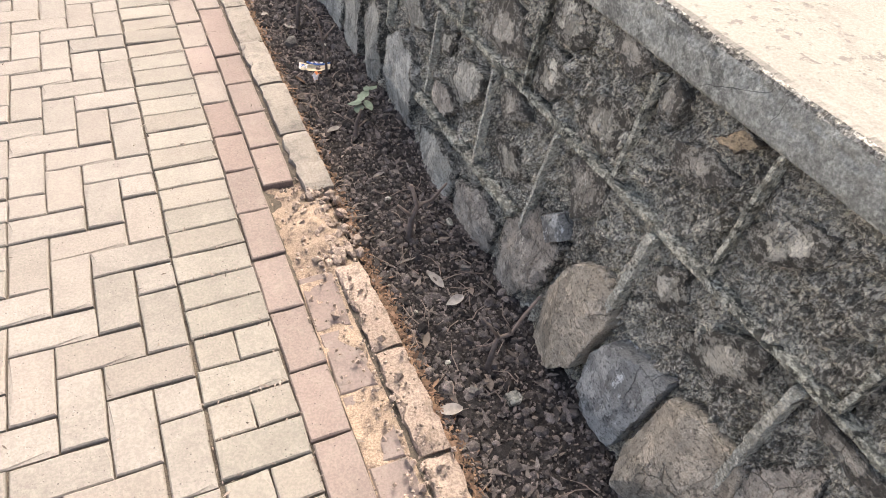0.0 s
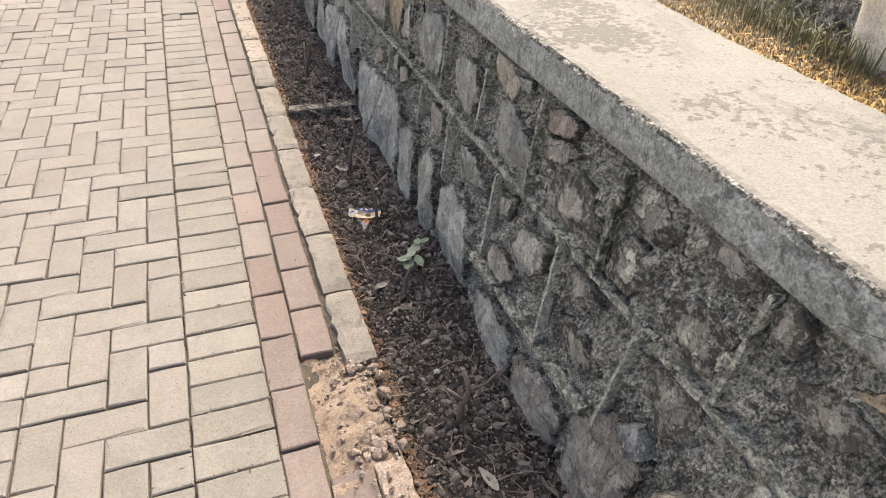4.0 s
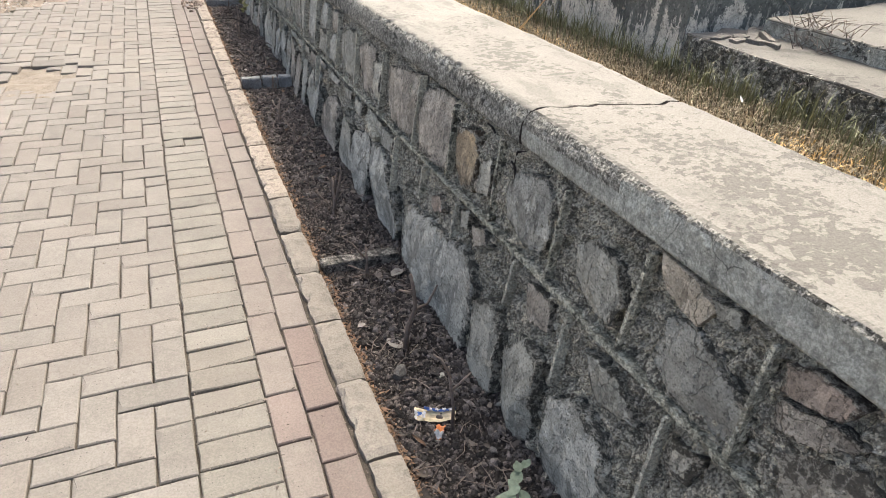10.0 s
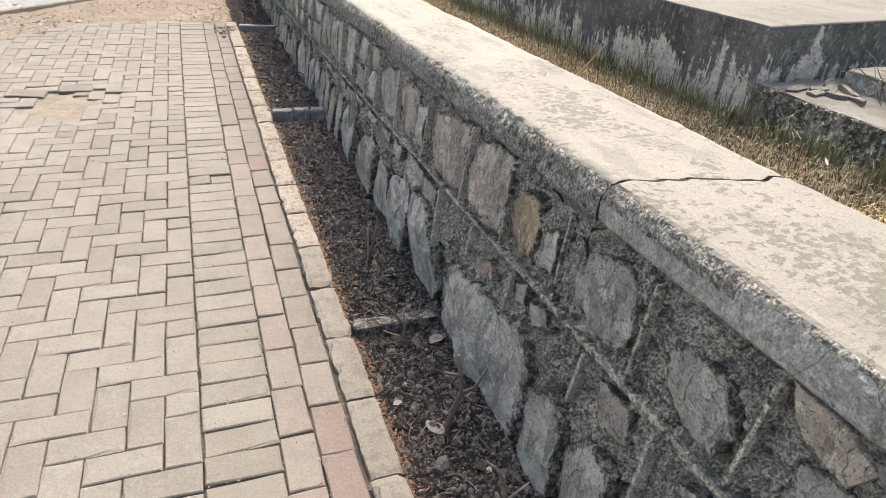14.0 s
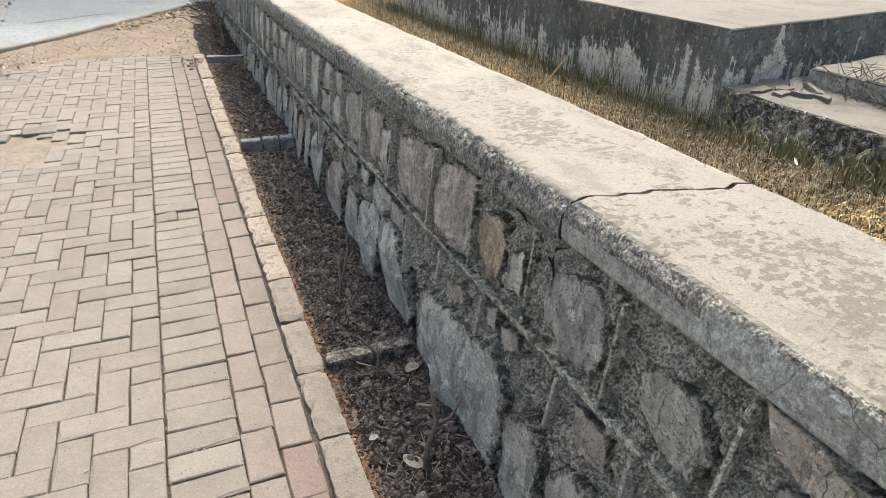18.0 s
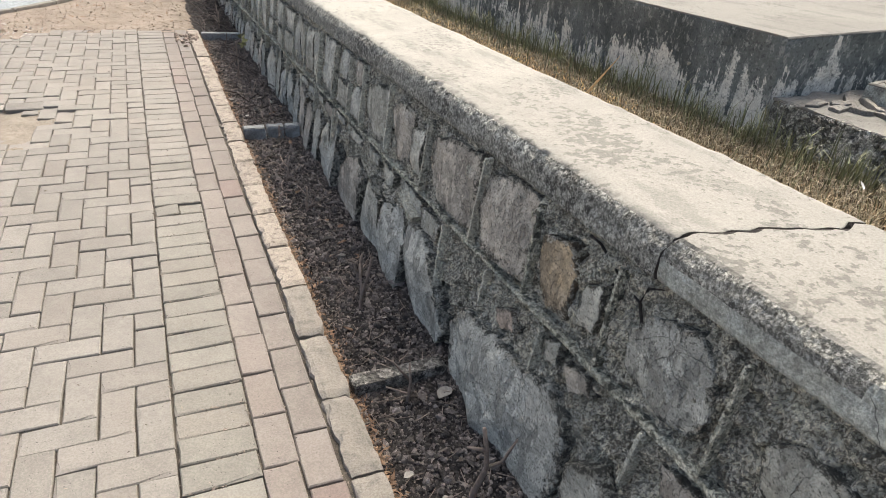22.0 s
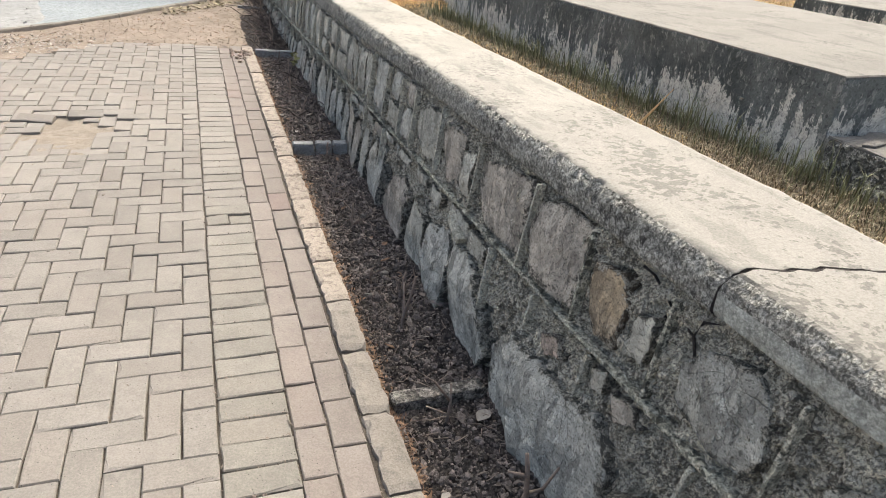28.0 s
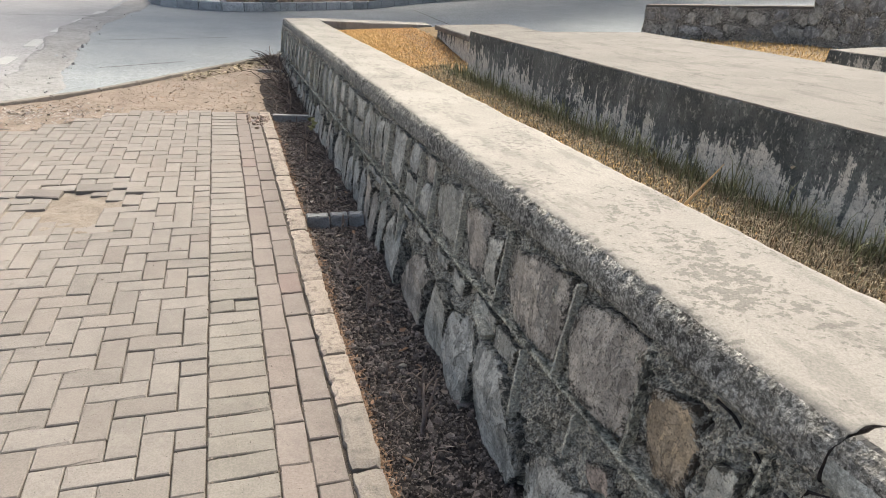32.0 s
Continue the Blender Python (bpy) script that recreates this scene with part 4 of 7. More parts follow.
cut_stone([(4.12, 0.60), (3.98, 0.65), (3.84, 0.65), (3.83, 0.44), (3.98, 0.42), (4.10, 0.50)], 30, "stone_grey", 0.012)

# the lower course and the boulders at the foot
cut_stone([(0.19, 0.38), (0.09, 0.50), (0.02, 0.54), (-0.01, 0.45), (0.07, 0.36)], 50, "stone_crusted", 0.003)
cut_stone([(0.67, 0.46), (0.61, 0.53), (0.52, 0.52), (0.50, 0.43), (0.58, 0.36)], 43, "stone_grey", 0.013)
cut_stone([(0.32, 0.45), (0.24, 0.52), (0.20, 0.46), (0.25, 0.38)], 51, "stone_crusted", 0.003)
cut_stone([(0.81, 0.16), (0.70, 0.30), (0.56, 0.27), (0.58, 0.10), (0.70, -0.06), (0.79, -0.06)], 21, "stone_brown", 0.030)
cut_stone([(0.66, 0.30), (0.61, 0.35), (0.57, 0.29), (0.61, 0.25)], 52, "stone_slate", 0.034)
cut_stone([(0.55, 0.14), (0.50, 0.28), (0.43, 0.34), (0.35, 0.33), (0.33, 0.24), (0.35, 0.06), (0.44, -0.06), (0.53, -0.05)], 19, "stone_ochre", 0.045, "rounded brown stone at the wall's foot")
cut_stone([(0.335, 0.13), (0.29, 0.23), (0.19, 0.27), (0.125, 0.30), (0.13, 0.17), (0.16, -0.03), (0.29, -0.05)], 18, "stone_slate", 0.040, "broken slate-blue stone near the ground")
cut_stone([(0.12, 0.06), (0.105, 0.27), (0.01, 0.31), (-0.09, 0.30), (-0.13, 0.16), (-0.04, -0.05), (0.08, -0.06)], 20, "stone_ochre", 0.050)
cut_stone([(1.10, 0.07), (0.96, 0.14), (0.84, 0.08), (0.86, -0.07), (1.07, -0.07)], 22, "stone_brown", 0.022)
cut_stone([(1.44, 0.05), (1.27, 0.115), (1.13, 0.07), (1.13, -0.07), (1.38, -0.07)], 23, "stone_grey", 0.022)
cut_stone([(1.02, 0.45), (0.94, 0.50), (0.86, 0.45), (0.96, 0.39)], 53, "stone_grey", 0.012)
cut_stone([(1.00, 0.33), (0.88, 0.36), (0.79, 0.30), (0.90, 0.235)], 54, "stone_crusted", 0.003)
cut_stone([(1.29, 0.33), (1.23, 0.43), (1.10, 0.45), (1.09, 0.38), (1.20, 0.28)], 55, "stone_grey", 0.013)
cut_stone([(1.38, 0.27), (1.29, 0.29), (1.22, 0.25), (1.27, 0.19), (1.38, 0.20)], 56, "stone_brown", 0.013)
cut_stone([(1.40, 0.44), (1.32, 0.46), (1.33, 0.37), (1.41, 0.36)], 57, "stone_crusted", 0.003)
cut_stone([(1.80, 0.19), (1.70, 0.28), (1.58, 0.27), (1.49, 0.16), (1.53, -0.07), (1.74, -0.08)], 24, "stone_blue", 0.026)
cut_stone([(1.72, 0.42), (1.58, 0.44), (1.50, 0.37), (1.64, 0.32)], 58, "stone_grey", 0.012)
cut_stone([(2.06, 0.17), (1.98, 0.27), (1.87, 0.26), (1.83, 0.0), (1.90, -0.08), (2.03, -0.08)], 25, "stone_grey", 0.024)
cut_stone([(2.04, 0.42), (1.90, 0.44), (1.87, 0.36), (1.98, 0.32)], 59, "stone_brown", 0.012)
cut_stone([(2.26, 0.20), (2.17, 0.27), (2.08, 0.2), (2.06, -0.02), (2.10, -0.08), (2.24, -0.08)], 26, "stone_grey", 0.026)
cut_stone([(2.99, 0.12), (2.90, 0.23), (2.72, 0.26), (2.56, 0.27), (2.42, 0.31), (2.32, 0.26), (2.28, 0.10), (2.32, -0.08), (2.6, -0.10), (2.92, -0.10)], 12, "stone_blue", 0.042, "large blue-grey slab at the foot of the wall")
cut_stone([(2.76, 0.33), (2.66, 0.38), (2.62, 0.33), (2.70, 0.29)], 60, "stone_pink", 0.012)
cut_stone([(2.40, 0.40), (2.31, 0.43), (2.27, 0.39), (2.34, 0.35)], 61, "stone_brown", 0.013)
cut_stone([(2.49, 0.41), (2.43, 0.44), (2.42, 0.37), (2.48, 0.35)], 62, "stone_grey", 0.011)
cut_stone([(3.46, 0.27), (3.33, 0.29), (3.18, 0.22), (3.04, 0.04), (3.10, -0.09), (3.38, -0.09)], 63, "stone_blue", 0.026)
cut_stone([(3.73, 0.22), (3.57, 0.27), (3.48, 0.16), (3.48, -0.09), (3.69, -0.10), (3.75, 0.05)], 64, "stone_blue", 0.026)
cut_stone([(3.98, 0.22), (3.86, 0.27), (3.78, 0.20), (3.76, -0.09), (3.98, -0.10), (4.03, 0.06)], 65, "stone_grey", 0.024)
cut_stone([(4.30, 0.20), (4.18, 0.25), (4.08, 0.18), (4.06, -0.10), (4.32, -0.10), (4.38, 0.05)], 66, "stone_brown", 0.024)
cut_stone([(4.80, 0.16), (4.70, 0.28), (4.56, 0.24), (4.48, 0.02), (4.46, -0.10), (4.80, -0.10)], 67, "stone_blue", 0.024)


# the rest, course by course
def fill(a, b, z0, z1, seed, material, proud, peak=0.0):
    """A four- or five-sided stone that all but fills a stretch of its course; peak draws its head to a point."""
    r = random.Random(seed)
    w, h = b - a, z1 - z0
    j = lambda amount: r.uniform(0, amount)
    corners = [(a + j(0.16) * w, z0 + j(0.12) * h), (b - j(0.16) * w, z0 + j(0.12) * h), (b - j(0.14) * w, z1 - j(0.1) * h - peak * h * r.uniform(0.3, 1.0))]
    if peak or r.random() < 0.5:
        corners.append((a + w * r.uniform(0.35, 0.65), z1 + 0.02 * h))
    corners.append((a + j(0.14) * w, z1 - j(0.1) * h - peak * h * r.uniform(0.3, 1.0)))
    cut_stone(corners, seed, material, proud)


tones = ["stone_grey", "stone_grey", "stone_blue", "stone_brown", "stone_grey"]
seed = 400
for a, b in zip(upper, upper[1:]):
    if -0.2 < a < 3.9 and b < 4.2:
        continue
    z0, z1 = mid_rib((a + b) / 2) + 0.022, cap_top((a + b) / 2) - 0.115
    seed += 1
    tone = lambda: "stone_crusted" if b < 1.0 else rng.choice(tones)
    kind_ = rng.random()
    if kind_ < 0.5:
        fill(a + 0.02, b - 0.02, z0, z1, seed, tone(), rng.uniform(0.008, 0.014))
    elif kind_ < 0.8:
        c = a + (b - a) * rng.uniform(0.4, 0.6)
        fill(a + 0.018, c - 0.008, z0, z1, seed, tone(), rng.uniform(0.008, 0.014))
        fill(c + 0.008, b - 0.018, z0, z1, seed + 50, tone(), rng.uniform(0.008, 0.014))
    else:
        c = z0 + (z1 - z0) * rng.uniform(0.4, 0.6)
        fill(a + 0.02, b - 0.02, z0, c - 0.008, seed, tone(), rng.uniform(0.008, 0.014))
        fill(a + 0.02, b - 0.03, c + 0.008, z1, seed + 50, tone(), rng.uniform(0.008, 0.014))
for a, b in zip(lower, lower[1:]):
    if -0.2 < a < 3.1:
        continue
    top = mid_rib((a + b) / 2) - 0.025
    seed += 1
    foot = top * rng.uniform(0.66, 0.85)
    if not 3.1 < a < 4.5:
        parts_across = 2 if rng.random() < 0.7 else 1
        w = (b - a) / parts_across
        for k in range(parts_across):
            fill(a + k * w + 0.012, a + (k + 1) * w - 0.012, -0.1, foot + rng.uniform(-0.03, 0.05), seed + 60 * k + 700, rng.choice(["stone_grey", "stone_blue", "stone_brown"]), rng.uniform(0.016, 0.026), 0.25)
    c = a + (b - a) * rng.uniform(0.4, 0.6)
    low = 0.30 if 3.1 < a < 4.5 else foot + 0.03
    if top - low > 0.04:
        fill(a + 0.03, c, low, top, seed + 1200, rng.choice(tones), rng.uniform(0.007, 0.012))
        fill(c + 0.02, b - 0.025, low + 0.01, top, seed + 1300, rng.choice(tones), rng.uniform(0.007, 0.012))


# the mortar between the stones: one skin, drawn back in a crevice round each stone
def wall_core():
    ys = steps(WALL_FROM, -0.4, 0.02)[:-1] + steps(-0.4, 3.3, 0.0055)[:-1] + steps(3.3, 6.5, 0.010)[:-1] + steps(6.5, WALL_TO, 0.02)
    rows = 168
    zs = [[-0.16 + (cap_top(y) - 0.085 + 0.16) * k / (rows - 1) for k in range(rows)] for y in ys]
    Y, Z = np.array(ys)[:, None] + np.zeros((1, rows)), np.array(zs)
    near = np.full(Y.shape, 1.0)
    for line in stone_outlines:
        p = np.array(line)
        a, b = np.searchsorted(ys, [p[:, 0].min() - 0.03, p[:, 0].max() + 0.03])
        y, z = Y[a:b], Z[a:b]
        for (y0, z0), (y1, z1) in zip(p, np.roll(p, -1, axis=0)):
            dy, dz = y1 - y0, z1 - z0
            t = np.clip(((y - y0) * dy + (z - z0) * dz) / (dy * dy + dz * dz + 1e-9), 0, 1)
            near[a:b] = np.minimum(near[a:b], np.hypot(y - y0 - t * dy, z - z0 - t * dz))
    verts, faces = [], []
    for j, y in enumerate(ys):
        for k in range(rows):
            z = zs[j][k]
            gap = max(0.0, 1.0 - near[j, k] / 0.009) * smooth01(bump3(y, z, 4, 9), -0.05, 0.3) * (0.25 + 0.75 * smooth01(y, 0.8, 1.9))
            verts.append((face_x(y, z) + 0.020 * gap, y, z))
        verts.append((1.37, y, cap_top(y) - 0.085))
        verts.append((1.37, y, -0.16))
    n = rows + 2
    for j in range(len(ys) - 1):
        for k in range(n - 1):
            faces.append((j * n + k, j * n + k + 1, (j + 1) * n + k + 1, (j + 1) * n + k))
    faces.append(tuple(range(n)))
    faces.append(tuple((len(ys) - 1) * n + k for k in range(n))[::-1])
    return mesh_of("wall_core", verts, faces, "mortar")


part("core", wall_core(), wall, "rough grey mortar crusted with black lichen")


# ---- the cement cap on the wall, cracked across in one place ----
CRACK_SLOPE = -0.24


def crack_y(x):
    return 2.20 + 0.024 * bump3(x, 0, 0, 8) + 0.024 * bump3(x, 3, 0, 20) + 0.005 * bump3(x, 5, 0, 60) + CRACK_SLOPE * (x - 1.0)


def crack_half(x):
    """Half the crack's width: open across the top, closed to a hair on the front face."""
    return 0.0013 + 0.0036 * smooth01(x, 0.972, 1.0) + 0.0008 * bump3(x, 9, 0, 50)


def cap_mesh(name, low, high, seed, face):
    """A length of cap between two ends, each given as y at x."""
    back = [1.015 + 0.0155 * k for k in range(25)] + [1.402]
    profile = [(1.37, -0.10), (1.0, -0.104), (0.966, -0.103), (0.962, -0.096), (0.961, -0.082), (0.961, -0.066), (0.961, -0.052), (0.962, -0.040), (0.9645, -0.031), (0.969, -0.023), (0.9745, -0.015), (0.981, -0.007), (0.988, -0.002), (0.998, 0.0)]
    tight = dict(zip(range(3, 14), [(0.962, -0.096), (0.961, -0.082), (0.961, -0.066), (0.961, -0.050), (0.961, -0.036), (0.961, -0.024), (0.9615, -0.014), (0.964, -0.007), (0.969, -0.003), (0.979, 0.0), (0.998, 0.0)]))
    profile += [(x, 0.001 + 0.035 * (x - 1.0)) for x in back] + [(1.408, 0.0), (1.406, -0.10)]
    near = round((min(high(1.0), 3.6) - low(1.0)) / 0.005)
    n = near + (round((high(1.0) - 3.6) / 0.014) if high(1.0) > 3.7 else 0)
    share = 1.0 if n == near else (3.6 - low(1.0)) / (high(1.0) - low(1.0))
    verts, faces, face_side = [], [], []
    worn = 0.85 if face == "cap_old" else 0.45
    for k in range(n + 1):
        for i, (x, dz) in enumerate(profile):
            t = share * k / near if k <= near else share + (1 - share) * (k - near) / (n - near)
            y = low(x) + (high(x) - low(x)) * t
            if i in tight:
                # the rim is worn round beside the crack and beyond, sharper before it
                round_ = smooth01(y, 1.3, 2.0)
                x, dz = x * round_ + tight[i][0] * (1 - round_), dz * round_ + tight[i][1] * (1 - round_)
            front = 1.0 if 3 <= i <= 13 else 0.15
            edge = worn if 6 <= i <= 12 else 0.4 * worn
            wear = 0.004 * bump3(y, i * 0.05, seed, 5) + edge * 0.0055 * noise.fractal((y * 23.3 + i * 0.41, y * 19.1 - i * 0.33, seed + 0.37 * i), 0.45, 2.13, 4) - edge * 0.006 * smooth01(bump3(y, i * 0.06, seed + 4, 15), 0.1, 0.35)
            sway = 0.008 * bump3(y, 0, seed, 0.9)
            back_rag = 0.012 * bump3(y, 2, seed, 3) + 0.008 * bump3(y, 4, seed, 16) if x > 1.38 else 0.0
            verts.append((x - front * wear + sway + back_rag, y, cap_top(y) + dz + (0.5 if 6 <= i <= 13 else 0.1) * front * wear + 0.0015 * bump3(x, y, seed, 11)))
    p = len(profile)
    for k in range(n):
        for i in range(p):
            j = (i + 1) % p
            faces.append((k * p + i, (k + 1) * p + i, (k + 1) * p + j, k * p + j))
            y = low(1.0) + (high(1.0) - low(1.0)) * (share * k / near if k <= near else 1.0)
            face_side.append(2 if (6 if y > 1.75 else 9) <= i <= 10 else 1 if (i <= 10 or i >= p - 2) else 0)
    faces.append(tuple(range(p)))
    faces.append(tuple(n * p + i for i in range(p))[::-1])
    face_side += [3, 3]
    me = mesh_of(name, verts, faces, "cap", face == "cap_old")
    me.materials.append(M[face])
    me.materials.append(M["cap_old"] if face == "cap_old" else M["cap_lip"])
    # soil colour on the end faces darkens the crack's inside, as painted shade
    me.materials.append(M["soil"])
    me.polygons.foreach_set("material_index", face_side)
    return me


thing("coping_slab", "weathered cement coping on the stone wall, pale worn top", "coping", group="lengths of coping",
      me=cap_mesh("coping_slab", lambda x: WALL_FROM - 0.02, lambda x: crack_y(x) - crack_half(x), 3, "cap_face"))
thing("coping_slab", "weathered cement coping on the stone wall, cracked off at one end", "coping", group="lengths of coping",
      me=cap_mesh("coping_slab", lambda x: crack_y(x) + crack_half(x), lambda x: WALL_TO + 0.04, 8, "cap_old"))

pieces = []
for line in ([(2.16, 0.76), (2.22, 0.73), (2.24, 0.68), (2.33, 0.69), (2.41, 0.73), (2.47, 0.72)], [(2.24, 0.68), (2.20, 0.62), (2.22, 0.55)], [(2.33, 0.69), (2.36, 0.62), (2.34, 0.56), (2.36, 0.52)]):
    pieces.append(tube([(face_x(y, z) - 0.004, y, z) for y, z in line], [0.0035] * len(line), 5, 0.5))
v, f = joined(pieces)
part("mortar_crack", mesh_of("mortar_crack", v, f, "soil"), wall, "dark open cracks running down from the coping's break")

# the wall's return across the end of the lawn
v, f = slab([(1.37, 11.22), (3.0, 11.25), (3.0, 11.48), (1.37, 11.48)], lambda x, y: -0.2, lambda x, y: cap_top(11.3) - 0.08 + 0.0, 0.01, 0.06)
thing("wall_end", "stone wall turning across the end of the lawn", "wall", me=mesh_of("wall_end", v, f, "mortar"), kind="structure")
v, f = slab([(1.39, 11.16), (3.03, 11.2), (3.03, 11.54), (1.39, 11.54)], lambda x, y: cap_top(11.3) - 0.08, lambda x, y: cap_top(11.3) + 0.012, 0.006, 0.06)
thing("coping_slab", "pale cement coping on the end wall", "coping", group="lengths of coping", me=mesh_of("coping_slab", v, f, "cap"))


# ---- platform and steps on the terrace ----
def terrace_block(name, label, corners, low, high, top_material="terrace_top", side="platform_side", rough=0.006, bevel=0.015):
    """A concrete block on the terrace: body, and its pale top a little proud."""
    ob = thing(name, label, name.split("_")[-1])
    v, f = slab(corners, lambda x, y: low + level(x, y), lambda x, y: high - 0.009 + level(x, y), rough, 0.05, 0.004)
    part("body", mesh_of("body", v, f, side), ob, "stained side of old whitewash and black mould" if side == "platform_side" else "")
    v, f = slab(corners, lambda x, y: high - 0.008 + level(x, y), lambda x, y: high + level(x, y), rough, 0.05, min(bevel, 0.006))
    part("top", mesh_of("top", v, f, top_material), ob, "pale worn cement top")
    return ob


terrace_block("concrete_platform", "long low concrete platform with mould-stained sides on the lawn", [(2.42, 3.28), (3.72, 3.12), (3.95, 7.3), (2.47, 8.05)], 0.5, 1.10)
terrace_block("concrete_platform", "second low concrete platform beyond the long one", [(2.70, 8.69), (3.57, 8.54), (3.62, 9.87), (2.78, 10.11)], 0.4, 0.94)
v, f = slab([(2.66, 8.65), (3.6, 8.5), (3.65, 9.9), (2.75, 10.15)], lambda x, y: 0.944 + level(x, y), lambda x, y: 1.0 + level(x, y), 0.008, 0.04, 0.012)
thing("cover_slab", "thin concrete slab overhanging the second platform", "slab", me=mesh_of("cover_slab", v, f, "terrace_top"))


def aggregate(ob, x_at, y0, y1, low, high, count, seed):
    """Coarse bare aggregate along a step's crumbling side, thickest under its edge."""
    rng = random.Random(seed)
    verts, faces = [], []
    tris = ((0, 2, 4), (2, 1, 4), (1, 3, 4), (3, 0, 4), (2, 0, 5), (1, 2, 5), (3, 1, 5), (0, 3, 5))
    for _ in range(count):
        y = rng.uniform(y0, y1)
        z = high - (high - low) * rng.random() ** 1.8
        x = x_at(y) + rng.uniform(-0.002, 0.012)
        r = rng.uniform(0.005, 0.015)
        n = len(verts)
        turn = pose(0, 0, 0, rng.uniform(0, 360), rng.uniform(0, 360), rng.uniform(0, 360)).to_3x3()
        for p in ((1, 0, 0), (-1, 0, 0), (0, 1, 0), (0, -1, 0), (0, 0, 1), (0, 0, -1)):
            verts.append(Vector((x, y, z + level(x, y))) + turn @ (Vector(p) * r * rng.uniform(0.7, 1.2)))
        faces += [tuple(n + i for i in t) for t in tris]
    tagged(part("aggregate", mesh_of("aggregate", verts, faces, "rubble"), ob, "coarse bare aggregate along the crumbled edge"), kind="stuff")


step = terrace_block("concrete_step", "low rough-edged concrete step beside the platform", [(2.385, 1.4), (3.5, 1.4), (3.5, 3.14), (2.42, 3.25)], 0.5, 0.86, side="rubble", rough=0.02, bevel=0.03)
aggregate(step, lambda y: 2.372 + 0.016 * (y - 0.2), 1.62, 3.2, 0.66, 0.85, 1400, 5)
step = terrace_block("concrete_step", "second concrete step with a pale cracked top", [(2.70, 1.4), (4.6, 1.4), (4.6, 3.04), (2.72, 3.09)], 0.8, 0.932, side="cap_face", rough=0.012, bevel=0.02)
aggregate(step, lambda y: 2.684 + 0.014 * (y - 0.2), 2.5, 3.05, 0.86, 0.925, 220, 6)


# the stair's cheek wall at the near end of the steps, its end leaning back
rows, columns, deep = 26, 10, (2.9, 3.6, 4.6)
verts, faces = [], []


def cheek_point(x, u, w):
    y = 1.15 + (0.445 + 0.10 * u) * w
    rough_ = 0.012 * bump3(x, y, u, 4) + 0.005 * bump3(x, y, 5 * u, 24)
    return (x + rough_ + (0.03 * smooth01(w, 0.95, 1.0) if x < 2.4 else 0.0), y, 0.5 + level(2.335, y) + 0.62 * u + 0.25 * (x - 2.335) * u)


ring = [(2.335, k / columns) for k in range(columns + 1)] + [(x, 1.0) for x in deep] + [(x, 0.0) for x in deep[::-1]]
for i in range(rows + 1):
    verts += [cheek_point(x, i / rows, w) for x, w in ring]
count = len(ring)
for i in range(rows):
    for k in range(count):
        a, b = i * count + k, i * count + (k + 1) % count
        faces.append((a, a + count, b + count, b))
faces.append(tuple(rows * count + k for k in range(count))[::-1])
faces.append(tuple(range(count)))
cheek = mesh_of("stair_cheek", verts, faces, "cheek", True)
cheek.materials.append(M["cap_old"])
cheek.materials.append(M["concrete"])
# level faces keep plain concrete, without the light painted on the sides
for face in cheek.polygons:
    face.material_index = 2 if abs(face.normal.z) > 0.5 else 1 if face.center.z - level(face.center.x, face.center.y) < 0.60 + 0.03 * bump3(0, face.center.y, 0, 9) else 0
thing("stair_cheek", "pale concrete cheek wall at the end of the steps, mossy at its foot", "wall", me=cheek, kind="structure")

rng = random.Random(21)
for k, (x, y, long, wide, turn) in enumerate(((2.52, 3.04, 0.10, 0.07, 20), (2.56, 2.97, 0.07, 0.05, 100), (2.60, 2.93, 0.16, 0.05, 70), (2.65, 2.99, 0.15, 0.055, 60), (2.50, 3.12, 0.09, 0.06, 10), (2.57, 3.07, 0.06, 0.045, 140), (2.64, 3.08, 0.17, 0.07, 40))):
    me = stone_mesh(long * 1.35, wide * 0.9, 930 + k, "concrete", 0.007 + 0.006 * (k % 2), 2.2)
    thing("mortar_lump", "flat broken piece of dark grey mortar on the step", "rubble", pose(x, y, 0.866 + level(x, y), rng.uniform(-8, 8), rng.uniform(-8, 8), turn), "lumps on the step", me)
pieces = []
for k in range(60):
    x, y = 2.72 + rng.gauss(0, 0.05), 2.80 + rng.gauss(0, 0.08)
    z = 0.862 + level(x, y) + (0.07 if x > 2.71 else 0.0)
    a, reach = rng.uniform(0, 6.28), rng.uniform(0.05, 0.16)
    tip = (x + math.cos(a) * reach, y + math.sin(a) * reach, z + rng.uniform(0.02, 0.09))
    pieces.append(tube([(x, y, z), ((x + tip[0]) / 2, (y + tip[1]) / 2, (z + tip[2]) / 2 + 0.02), tip], [0.0018, 0.0015, 0.0008], 4))
v, f = joined(pieces)
thing("dry_weeds", "small heap of dry brown weeds on the step", "weeds", me=mesh_of("dry_weeds", v, f, "leaf_brown"), kind="stuff")

